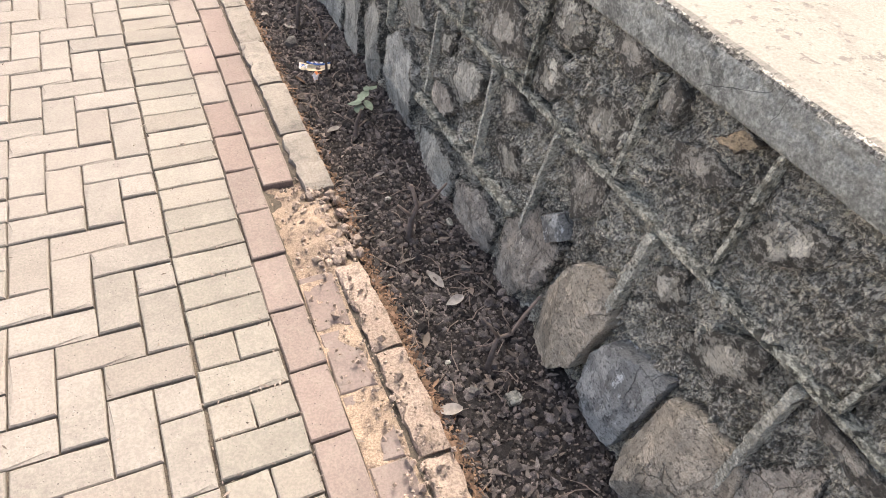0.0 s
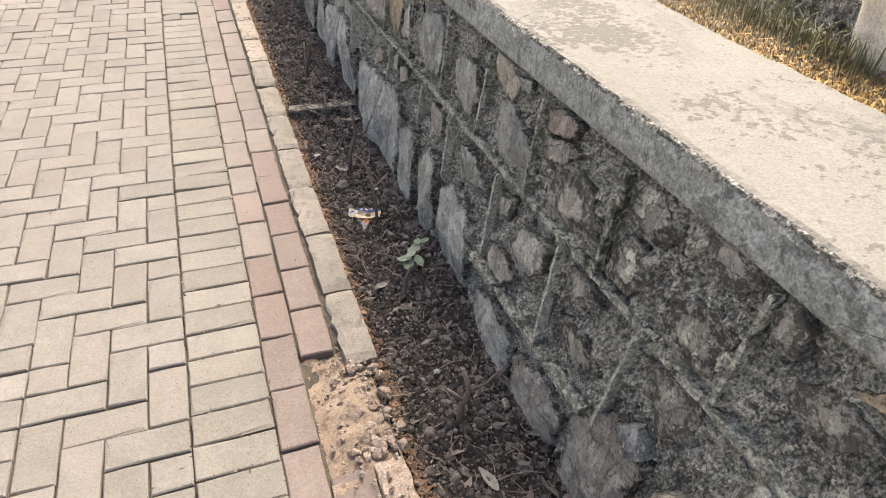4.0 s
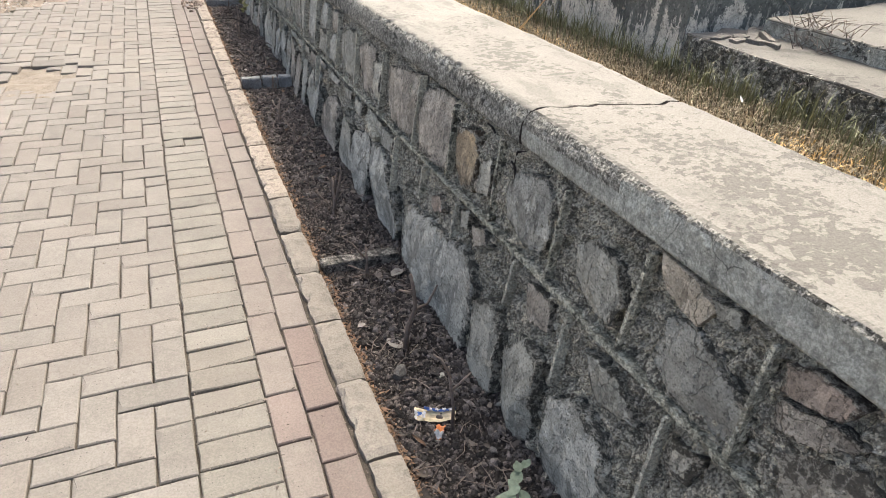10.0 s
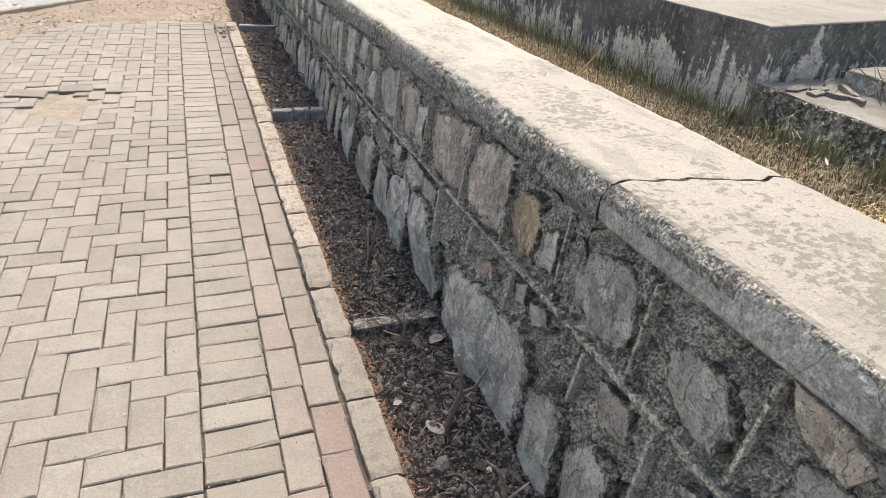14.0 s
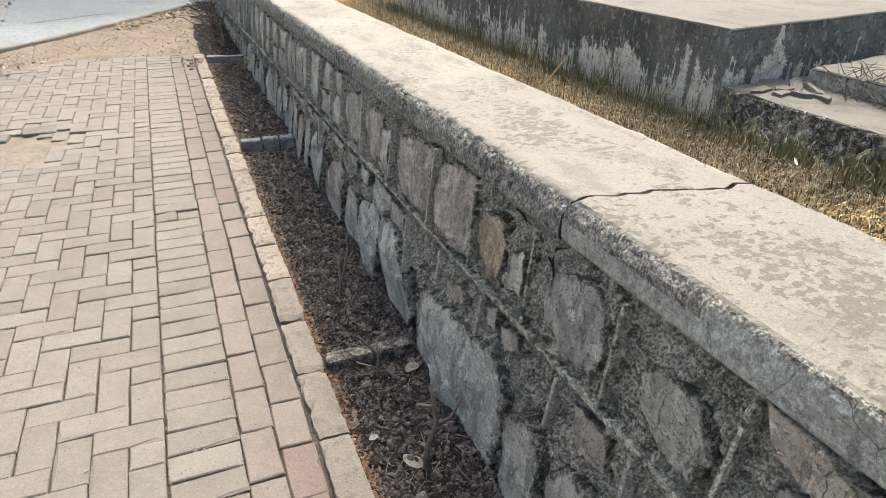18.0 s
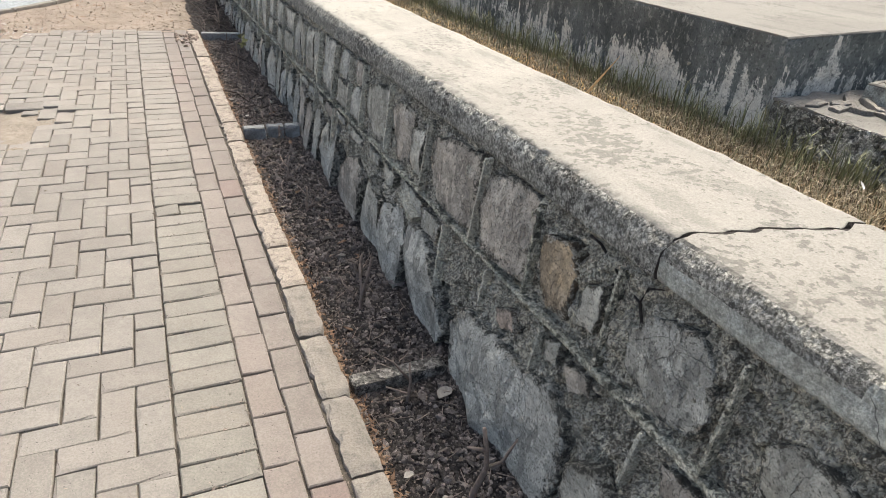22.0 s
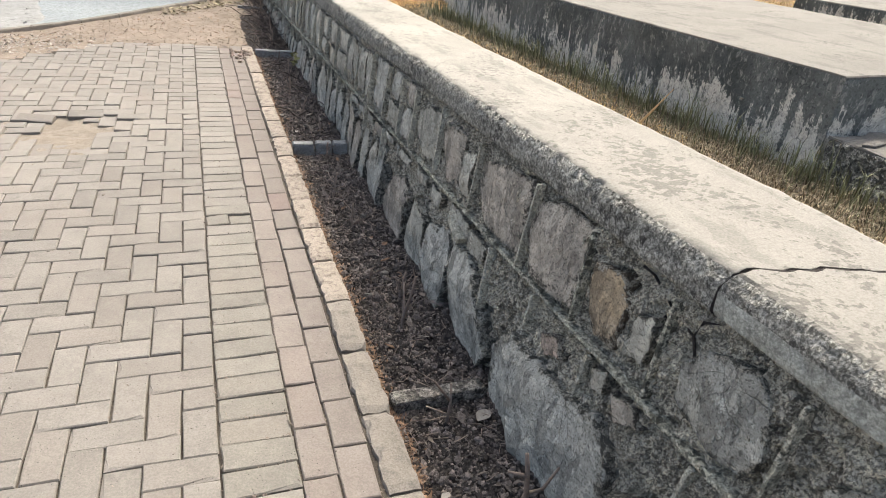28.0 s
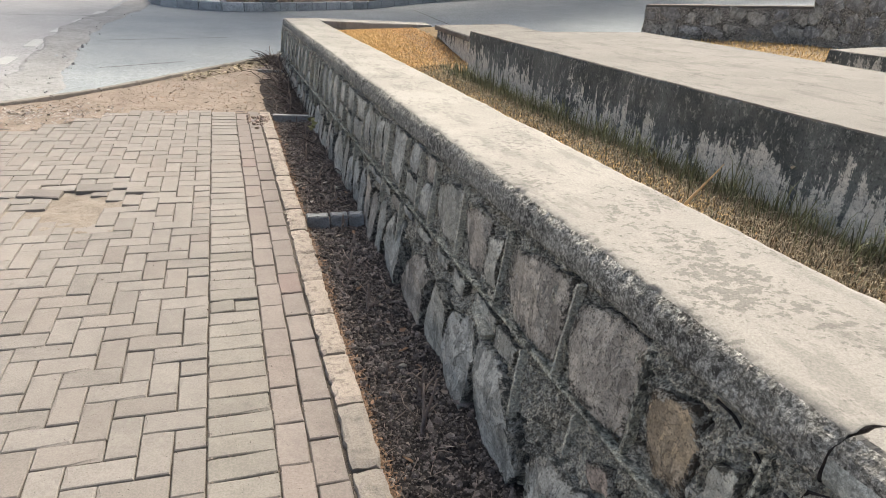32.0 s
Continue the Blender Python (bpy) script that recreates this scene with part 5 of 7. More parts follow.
# planter walls and a low slab further off
def far_wall(name, label, a, b, thick, height):
    ob = thing(name, label, "wall", kind="structure")
    a, b = Vector(a), Vector(b)
    t = (b - a).normalized()
    n = Vector((-t.y, t.x)) * thick
    base = lambda x, y: 0.6 + level(x, y)
    v, f = slab([a, b, b + n, a + n], base, lambda x, y: 0.7 + height - 0.03 + level(x, y), 0.015, 0.08)
    part("core", mesh_of("core", v, f, "cap_old"), ob)
    v, f = slab([a, b, b + n, a + n], lambda x, y: 0.7 + height - 0.03 + level(x, y), lambda x, y: 0.7 + height + level(x, y), 0.006, 0.1)
    part("coping", mesh_of("coping", v, f, "concrete"), ob)
    rng = random.Random(len(label))
    length = (b - a).length
    side = Vector((t.x, t.y, 0))
    out = Vector((t.y, -t.x, 0))
    turn = Matrix((side, Vector((0, 0, 1)), out)).transposed().to_4x4()
    x = 0.1
    while x < length - 0.1:
        z = 0.06
        while z < height - 0.17:
            w, h = rng.uniform(0.16, 0.36), rng.uniform(0.11, 0.23)
            p = a + t * (x + rng.uniform(-0.03, 0.03))
            me = stone_mesh(w, h, rng.randrange(9999), rng.choice(["stone_slate", "stone_blue", "stone_slate"]), 0.012, 3.6)
            part("stone", me, ob, "", Matrix.Translation((p.x, p.y, 0.7 + z + h / 2 + level(p.x, p.y))) @ Matrix.Translation(out * -0.003) @ turn @ pose(0, 0, 0, 0, 0, rng.uniform(-25, 25)))
            z += h + 0.02
        x += 0.28
    return ob


far_wall("planter_wall", "low dark rubble planter wall with a pale cap", (6.0, 10.4), (7.75, 8.95), 0.3, 0.46)
far_wall("planter_wall", "taller stone planter wall with raised pointing", (7.62, 9.0), (7.55, 5.2), 0.35, 0.72)
terrace_block("concrete_slab", "low concrete slab seat on the dry lawn", [(5.62, 4.2), (7.2, 4.2), (7.2, 6.7), (5.66, 6.75)], 0.6, 0.93)
v, f = slab([(3.05, 11.2), (6.0, 10.3), (6.05, 10.5), (3.05, 11.5)], lambda x, y: -0.1, lambda x, y: 0.72 + level(x, y), 0.006, 0.1)
thing("terrace_kerb", "pale concrete kerb at the edge of the terrace", "kerb", me=mesh_of("terrace_kerb", v, f, "concrete"), kind="structure")

# ---- across the road ----
FAR_KERB = [(-1.5, 20.0), (-1.35, 19.0), (-0.75, 18.25), (0.4, 18.0), (1.9, 18.9), (4.2, 20.5), (6.7, 21.5), (11.1, 22.0), (17.9, 22.0), (24.0, 21.0), (34.0, 20.0)]
far_line = along(FAR_KERB, 0.5)
far_kerb = thing("far_kerb", "grey kerb of blocks along the far side of the road", "kerb", kind="structure")
for a, b in zip(far_line, far_line[1:]):
    t = (b - a).normalized()
    n = Vector((-t.y, t.x)) * 0.14
    v, f = slab([a, b - t * 0.02, b - t * 0.02 + n, a + n], lambda x, y: road_z(x, y) - 0.1, lambda x, y: road_z(x, y) + 0.19, 0.006, 0.3, 0.02)
    part("kerbstone", mesh_of("kerbstone", v, f, "far_kerb"), far_kerb)
bank_x = steps(0.3, 34, 0.5)


def far_front(x):
    best = min(far_line[6:], key=lambda p: abs(p.x - x))
    return best.y + 0.12


verts, faces = [], []
depth = [0, 0.4, 1, 2, 3.5, 5, 8, 12, 18, 30]
for x in bank_x:
    for d in depth:
        y = far_front(max(x, 0.0)) + d + (0.4 if x < 0 else 0)
        verts.append((x, y, road_z(x, y) + 0.15 + 0.05 * d ** 0.8 + 0.05 * bump3(x, y, 0, 0.8)))
for i in range(len(bank_x) - 1):
    for j in range(len(depth) - 1):
        k = i * len(depth) + j
        faces.append((k, k + len(depth), k + len(depth) + 1, k + 1))
thing("far_bank", "dry brown leaf-strewn bank across the road", "ground", me=mesh_of("far_bank", verts, faces, "bank", True), kind="structure")


def tree(x, y, girth, tall, seed, lean=(0.0, 0.0), group="trees across the road", label="street tree with a bare pale trunk and sparse crown"):
    """A tapered trunk with limbs and a crown of many small leaves in clumps."""
    rng = random.Random(seed)
    base = Vector((x, y, road_z(x, y) + 0.12))
    lean = Vector((lean[0] + rng.uniform(-0.08, 0.08), lean[1] + rng.uniform(-0.08, 0.08), 1))
    ob = thing("tree", label, "tree", Matrix.Translation(base), group)
    pieces = [tube([lean * (tall * 0.4 * k / 5) for k in range(6)], [girth * (1.35 if k == 0 else 1 - 0.08 * k) for k in range(6)], 10, 0.15)]
    ends = []
    for k in range(7):
        a = 2 * math.pi * k / 7 + rng.uniform(-0.3, 0.3)
        reach = tall * rng.uniform(0.18, 0.30)
        start = lean * tall * rng.uniform(0.28, 0.4)
        tip = start + Vector((math.cos(a) * reach, math.sin(a) * reach, tall * rng.uniform(0.22, 0.55)))
        middle = start.lerp(tip, 0.5) + Vector((0, 0, -0.1 * reach))
        pieces.append(tube([start, middle, tip], [girth * 0.5, girth * 0.3, girth * 0.08], 6))
        ends += [middle, tip, start.lerp(tip, 0.75)]
    v, f = joined(pieces)
    part("trunk", mesh_of("trunk", v, f, "trunk", True), ob)
    verts, faces = [], []
    for p in ends:
        for _ in range(13):
            c = p + Vector((rng.gauss(0, 0.9), rng.gauss(0, 0.9), rng.gauss(0.1, 0.6)))
            for _ in range(44):
                q = c + Vector((rng.gauss(0, 0.26), rng.gauss(0, 0.26), rng.gauss(0, 0.2)))
                u = Vector((rng.gauss(0, 1), rng.gauss(0, 1), rng.gauss(0, 1))).normalized()
                w = u.orthogonal().normalized() * 0.14
                n = len(verts)
                verts += [q - u * 0.25, q + w, q + u * 0.25, q - w]
                faces.append((n, n + 1, n + 2, n + 3))
    part("crown", mesh_of("crown", verts, faces, "crown"), ob)
    return ob


tree(1.25, 18.75, 0.15, 10.5, 1, (0.32, 0.05))
tree(4.5, 21.1, 0.13, 12.0, 2, (0.1, -0.1))
tree(8.6, 22.3, 0.14, 11.0, 3)
tree(13.0, 22.8, 0.15, 9.0, 4)
tree(20.0, 22.6, 0.16, 8.0, 5)


def bush(x, y, seed):
    rng = random.Random(seed)
    ob = thing("shrub", "leafless brown shrub on the far bank", "shrub", pose(x, y, road_z(x, y) + 0.2), "shrubs on the bank")
    for k in range(14):
        a = rng.uniform(0, 6.28)
        r = rng.uniform(0.1, 0.5)
        v, f = tube([(math.cos(a) * 0.05, math.sin(a) * 0.05, -0.05), (math.cos(a) * r * 0.5, math.sin(a) * r * 0.5, 0.5), (math.cos(a) * r, math.sin(a) * r, rng.uniform(0.9, 1.3))], [0.013, 0.009, 0.004], 4)
        part("stem", mesh_of("stem", v, f, "twig"), ob)


for k, (x, y) in enumerate(((5.7, 22.0), (6.9, 22.6), (-0.2, 19.6), (0.5, 20.2), (10.5, 23.0))):
    bush(x, y, 30 + k)

# a pale gate far down the road
gate = thing("metal_gate", "grey-blue metal gate far down the road", "gate", pose(-3.6, 31.0, 0.0))
for k in range(13):
    x = -2.4 + 0.4 * k
    v, f = slab([(x, -0.03), (x + 0.34, -0.03), (x + 0.34, 0.03), (x, 0.03)], lambda a, b: 0.05, lambda a, b: 2.0, 0, 0.5, 0.01)
    part("panel", mesh_of("panel", v, f, "gate"), gate)
for z in (0.0, 1.0, 2.0):
    v, f = tube([(-2.45, -0.05, z + 0.04), (2.85, -0.05, z + 0.04)], [0.04, 0.04], 6)
    part("rail", mesh_of("rail", v, f, "gate"), gate)

# ---- grass ----
def blades(name, label, count, place, length, width, material, seed, bend=0.5):
    rng = random.Random(seed)
    verts, faces = [], []
    for _ in range(count):
        x, y = place(rng)
        z = lawn_top(x, y) - 0.003
        a = rng.uniform(0, 6.28)
        h = length * rng.uniform(0.45, 1.25)
        lean = h * rng.uniform(0.1, bend)
        dx, dy = math.cos(a), math.sin(a)
        w = width * rng.uniform(0.6, 1.2)
        n = len(verts)
        verts += [(x - dy * w, y + dx * w, z), (x + dy * w, y - dx * w, z),
                  (x + dx * lean * 0.35 - dy * w * 0.8, y + dy * lean * 0.35 + dx * w * 0.8, z + h * 0.6),
                  (x + dx * lean * 0.35 + dy * w * 0.8, y + dy * lean * 0.35 - dx * w * 0.8, z + h * 0.6),
                  (x + dx * lean, y + dy * lean, z + h * max(0.25, 1 - 0.3 * bend))]
        faces += [(n, n + 1, n + 3, n + 2), (n + 2, n + 3, n + 4)]
    return thing(name, label, "grass", me=mesh_of(name, verts, faces, material), kind="stuff")


def by_coping(r):
    """Golden grass along the back of the coping, wider further on and at the near end."""
    while True:
        y = r.uniform(0.2, 11.1)
        wide = 0.10 + 0.36 * smooth01(y, 2.6, 4.6) + 0.3 * (1 - smooth01(y, 0.8, 2.6))
        if 2.4 < y < 3.7 and r.random() < 0.85:
            continue
        x = 1.42 + abs(r.gauss(0, wide))
        if x < 2.38:
            return x, y


def by_platform(r):
    """Withered grass over the strip, kept off the coping's back further along."""
    while True:
        x, y = 1.42 + 0.98 * r.random() ** 0.5, r.uniform(0.2, 8.6)
        if (2.4 < y < 3.4 and r.random() < 0.7) or x > 1.78 + 0.2 * r.random() + 0.25 * (1 - smooth01(y, 1.2, 2.4)):
            return x, y


blades("dry_grass", "matted golden dry grass behind the wall", 60000, by_coping, 0.042, 0.0024, "straw", 1, 2.2)
blades("withered_grass", "withered brown grass between the wall and the platform", 26000, by_platform, 0.05, 0.0022, "brown_grass", 6, 2.0)
blades("dry_grass", "matted golden dry grass beyond the platform", 9000, lambda r: (r.uniform(3.9, 7.5), r.uniform(5.5, 10.3)), 0.05, 0.004, "straw", 2, 1.8)
blades("dry_grass", "golden dry grass at the far end of the strip", 12000, lambda r: (1.42 + 1.3 * r.random(), 8.2 + 2.9 * r.random()), 0.03, 0.003, "orange_grass", 12, 2.6)
blades("faded_grass", "faded grey-brown grass along the platform", 9000, lambda r: (2.38 - abs(r.gauss(0, 0.24)), r.uniform(1.6, 8.2)), 0.065, 0.0022, "grey_grass", 3, 1.5)
blades("green_grass", "tufts of dull green grass at the foot of the platform", 2000, lambda r: (2.36 - abs(r.gauss(0, 0.07)), round(r.uniform(2.2, 8.2) * 4) / 4 + r.gauss(0, 0.06)), 0.16, 0.0024, "green", 4, 0.7)
blades("green_grass", "dull green grass among the withered blades", 1700, lambda r: (2.36 - 0.75 * r.random() ** 2.6, r.uniform(1.7, 8.2)), 0.10, 0.0022, "green", 8, 1.2)

blades("green_grass", "tall dark blades standing against the platform", 500, lambda r: (2.38 - abs(r.gauss(0, 0.05)), round(r.uniform(1.8, 8.0) * 2.5) / 2.5 + r.gauss(0, 0.08)), 0.21, 0.0028, "green", 9, 0.6)

blades("dry_grass", "thick golden grass by the near end of the coping", 15000, lambda r: (1.42 + 0.82 * r.random() ** 1.6, 2.4 - 2.2 * r.random() ** 0.8), 0.042, 0.0036, "straw", 21, 2.3)
blades("green_grass", "green tufts at the foot of the stair cheek", 260, lambda r: (2.30 - abs(r.gauss(0, 0.06)), r.choice((1.5, 1.62, 1.75, 1.9, 2.02)) + r.gauss(0, 0.04)), 0.17, 0.0026, "green", 23, 0.9)
blades("dry_grass", "orange dry grass matted against the back of the coping", 42000, lambda r: (1.42 + abs(r.gauss(0, 0.2)), r.uniform(3.5, 9.0)), 0.045, 0.0026, "orange_grass", 22, 2.0)

reed_pts = [(1.44, 3.355, 0.52), (1.50, 3.36, 0.64), (1.566, 3.365, 0.772), (1.69, 3.375, 0.90)]
v, f = tube(reed_pts, [0.003, 0.004, 0.006, 0.0015], 5)
thing("dry_reed", "single dry pale orange reed leaning over the grass", "reed", me=mesh_of("dry_reed", v, f, "reed"))


# ---- planting bed: dividers, stems, leaves, litter ----
def divider(y, pieces, high, material, label, turn):
    """A concrete divider across the soil strip, whole or broken into lengths."""
    for x0, x1, dy, skew in pieces:
        w = (x1 - x0) / 2
        v, f = slab([(-w, -0.03), (w, -0.03), (w, 0.03), (-w, 0.03)], lambda x, y: -0.06, lambda x, y: high, 0.007, 0.02, 0.008)
        thing("divider_slab", label, "divider", pose((x0 + x1) / 2, y + dy, -0.042, 0, skew, turn + skew), "soil dividers", mesh_of("divider_slab", v, f, material))


divider(2.945, [(0.537, 0.873, 0.0, 1.5)], 0.035, "divider", "small dark concrete divider laid across the soil strip", 2)
divider(5.3, [(0.535, 0.665, -0.004, -2.0), (0.672, 0.775, 0.004, 1.5), (0.783, 0.872, 0.0, -1.0)], 0.066, "grey_divider", "length of a broken grey concrete divider in the soil", -2)
divider(7.89, [(0.537, 0.873, 0.0, 1.0)], 0.05, "grey_divider", "grey concrete divider laid across the soil strip", -2)
divider(10.3, [(0.537, 0.873, 0.0, 0.0)], 0.05, "grey_divider", "grey concrete divider laid across the soil strip", -2)
me = stone_mesh(0.11, 0.06, 30, "divider", 0.02, 3.0)
thing("concrete_chunk", "pale broken chunk of concrete at the divider's end", "rubble", pose(0.585, 2.96, -0.034, 4, -6, 8), "", me)


def stem(x, y, tall, seed, lean=(0.0, 0.0), girth=0.008):
    """A pruned woody stem with a few bent side shoots."""
    rng = random.Random(seed)
    ob = thing("pruned_shrub", "bare pruned shrub stem standing in dark soil", "shrub", pose(x, y, soil_z(x, y) - 0.02), "pruned stems")
    pts = [Vector((0, 0, 0))]
    for k in range(5):
        pts.append(pts[-1] + Vector((lean[0] * tall / 5 + rng.gauss(0, 0.1) * tall / 5, lean[1] * tall / 5 + rng.gauss(0, 0.1) * tall / 5, tall / 5)))
    v, f = tube(pts, [girth * (1.25 - 0.12 * k) for k in range(6)], 6, 0.3)
    part("trunk", mesh_of("stem", v, f, "twig", True), ob)
    for k in range(rng.randint(2, 4)):
        a = rng.uniform(0, 6.28)
        start = pts[rng.randint(1, 4)]
        reach = tall * rng.uniform(0.3, 0.7)
        turn = Vector((math.cos(a), math.sin(a), rng.uniform(0.0, 0.9))).normalized()
        side = [start, start + turn * reach * 0.4 + Vector((0, 0, 0.01)), start + turn * reach * 0.75 + Vector((rng.gauss(0, 0.02), rng.gauss(0, 0.02), 0.02)), start + turn * reach + Vector((0, 0, rng.uniform(-0.01, 0.05)))]
        v, f = tube(side, [girth * 0.6, girth * 0.5, girth * 0.4, girth * 0.25], 5)
        part("shoot", mesh_of("shoot", v, f, "twig", True), ob)
    return ob


def forked_stem(lines, girth):
    """A cut-back shrub: a woody trunk and forked shoots along given lines."""
    x, y, z = lines[0][0]
    ob = thing("pruned_shrub", "cut-back woody shrub with forked bare shoots", "shrub", pose(x, y, z), "pruned stems")
    for k, line in enumerate(lines):
        pts = [Vector(p) - Vector((x, y, z)) for p in line]
        if k == 0:
            pts[0] = pts[0] - Vector((0, 0, 0.03))
        n = len(pts) - 1
        wide = girth if k == 0 else girth * 0.6
        v, f = tube(pts, [wide * (1.2 - 0.6 * i / n) for i in range(n + 1)], 7, 0.35)
        part("trunk" if k == 0 else "shoot", mesh_of("stem", v, f, "twig", True), ob)


forked_stem([[(0.691, 1.016, -0.06), (0.697, 1.015, 0.029), (0.712, 1.011, 0.083), (0.689, 1.017, 0.168)], [(0.712, 1.011, 0.083), (0.753, 1.001, 0.104), (0.792, 0.991, 0.169)], [(0.702, 1.014, 0.036), (0.654, 1.026, 0.089)]], 0.01)
forked_stem([[(0.711, 0.488, -0.06), (0.718, 0.487, 0.022), (0.722, 0.485, 0.081), (0.754, 0.477, 0.094), (0.773, 0.473, 0.159), (0.801, 0.466, 0.238)], [(0.726, 0.484, 0.08), (0.698, 0.491, 0.127), (0.672, 0.498, 0.169)], [(0.754, 0.478, 0.099), (0.736, 0.482, 0.136)]], 0.007)
forked_stem([[(0.698, 2.377, -0.06), (0.708, 2.374, 0.046), (0.731, 2.369, 0.127), (0.724, 2.37, 0.198), (0.711, 2.374, 0.267)], [(0.731, 2.369, 0.127), (0.77, 2.359, 0.145), (0.799, 2.352, 0.22)], [(0.725, 2.37, 0.191), (0.675, 2.383, 0.206)]], 0.009)
forked_stem([[(0.718, 1.984, -0.06), (0.714, 1.985, 0.045), (0.69, 1.991, 0.202)], [(0.705, 1.987, 0.112), (0.73, 1.981, 0.143), (0.756, 1.975, 0.177)], [(0.698, 1.989, 0.164), (0.671, 1.996, 0.228), (0.647, 2.002, 0.253)]], 0.006)
forked_stem([[(0.688, 2.828, -0.06), (0.696, 2.826, 0.038), (0.69, 2.828, 0.118)], [(0.695, 2.827, 0.046), (0.64, 2.84, 0.124), (0.579, 2.856, 0.169)], [(0.692, 2.827, -0.009), (0.623, 2.845, 0.024), (0.617, 2.846, -0.015)]], 0.006)
forked_stem([[(0.693, 3.383, -0.06), (0.708, 3.379, 0.028), (0.727, 3.374, 0.113), (0.736, 3.372, 0.179)], [(0.708, 3.379, 0.028), (0.744, 3.37, 0.079)]], 0.007)
for k, (x, y, tall, lx, ly) in enumerate((
        (0.70, 1.57, 0.13, 0.2, 0.1), (0.70, 3.37, 0.2, 0.1, 0.25), (0.65, 3.73, 0.1, 0.1, 0), (0.75, 3.59, 0.13, 0.1, 0.1), (0.70, 4.28, 0.14, 0, 0.2),
        (0.66, 4.64, 0.16, 0.2, 0.1), (0.72, 5.18, 0.13, 0.1, 0.1), (0.76, 5.62, 0.16, -0.1, 0.1), (0.70, 6.1, 0.14, 0.2, 0), (0.68, 6.6, 0.15, 0.1, 0.2),
        (0.74, 7.1, 0.18, 0, 0.1), (0.70, 7.6, 0.14, 0.1, 0), (0.72, 8.3, 0.2, 0.1, 0.1), (0.78, 8.8, 0.25, 0, 0.1), (0.70, 9.4, 0.25, 0.1, 0), (0.8, 10.0, 0.3, -0.1, 0.1), (0.74, 10.8, 0.3, 0, 0))):
    stem(x, y, tall, 60 + k, (lx, ly), 0.006 if k % 3 else 0.008)


def leaf_mesh(name, length, width, material, curl=0.3, seed=0):
    rows_, cols = 7, 4
    verts, faces = [], []
    for i in range(rows_ + 1):
        t = i / rows_
        half = width / 2 * math.sin(math.pi * (0.06 + 0.9 * t) ** 0.85)
        for j in range(cols + 1):
            s = j / cols * 2 - 1
            x = s * half
            z = curl * length * (0.35 * (t - 0.5) ** 2 + 0.18 * abs(s) * (half / (width / 2))) + 0.02 * length * math.sin(7 * t + 3 * s + seed)
            verts.append((x, (t - 0.5) * length, z))
    for i in range(rows_):
        for j in range(cols):
            k = i * (cols + 1) + j
            faces.append((k, k + 1, k + cols + 2, k + cols + 1))
    me = mesh_of(name, verts, faces, material, True)
    return me


def fallen(x, y, length, width, material, label, turn, seed, curl=0.4, z=None, name="fallen_leaf"):
    ob = thing(name, label, "leaf", pose(x, y, (soil_z(x, y) if z is None else z) + 0.008, random.Random(seed).uniform(-12, 12), random.Random(seed + 1).uniform(-12, 12), turn), "fallen leaves")
    part("blade", leaf_mesh("blade", length, width, material, curl, seed), ob)
    v, f = tube([(0, -length / 2, 0.004), (0, -length * 0.72, 0.008)], [0.0012, 0.001], 4)
    part("stalk", mesh_of("stalk", v, f, "twig"), ob)
    return ob


fallen(0.675, 2.42, 0.085, 0.055, "leaf_grey", "large faded grey leaf lying on soil", 15, 1, 0.25)
fallen(0.70, 0.82, 0.075, 0.028, "leaf_grey", "narrow faded leaf on dark soil", 20, 2)
fallen(0.72, 0.72, 0.06, 0.03, "leaf_grey", "curled faded leaf on dark soil", 100, 3, 0.7)
fallen(0.56, 0.40, 0.07, 0.035, "leaf_grey", "curled dry leaf against the kerb", 70, 4, 0.9)
fallen(0.82, 2.83, 0.07, 0.05, "leaf_grey", "star-shaped faded leaf by the divider", 130, 5, 0.6)
fallen(0.63, 1.62, 0.06, 0.025, "leaf_grey", "narrow curled leaf on soil", 115, 6, 0.8)
fallen(0.57, 1.86, 0.045, 0.03, "leaf_brown", "brown curled leaf by the kerb", 40, 7, 0.8)
rng = random.Random(77)
for k in range(46):
    y = rng.uniform(-0.2, 7.8)
    fallen(rng.uniform(0.55, 0.86), y, rng.uniform(0.025, 0.055), rng.uniform(0.012, 0.026), rng.choice(["leaf_brown", "leaf_brown", "leaf_grey", "leaf_orange"]),
           "small dry leaf on dark soil", rng.uniform(0, 360), 100 + k, rng.uniform(0.3, 1.0))

# white scraps in the grass behind the wall
for k, (x, y, z) in enumerate(((2.22, 2.65, 0.637), (2.36, 2.965, 0.685), (2.415, 3.77, 0.745))):
    thing("paper_scrap", "small white scrap caught in the grass", "scrap", pose(x, y, z, 40, 20, k * 70), "scraps in the grass", leaf_mesh("paper_scrap", 0.032, 0.02, "white_petal", 0.7, k))

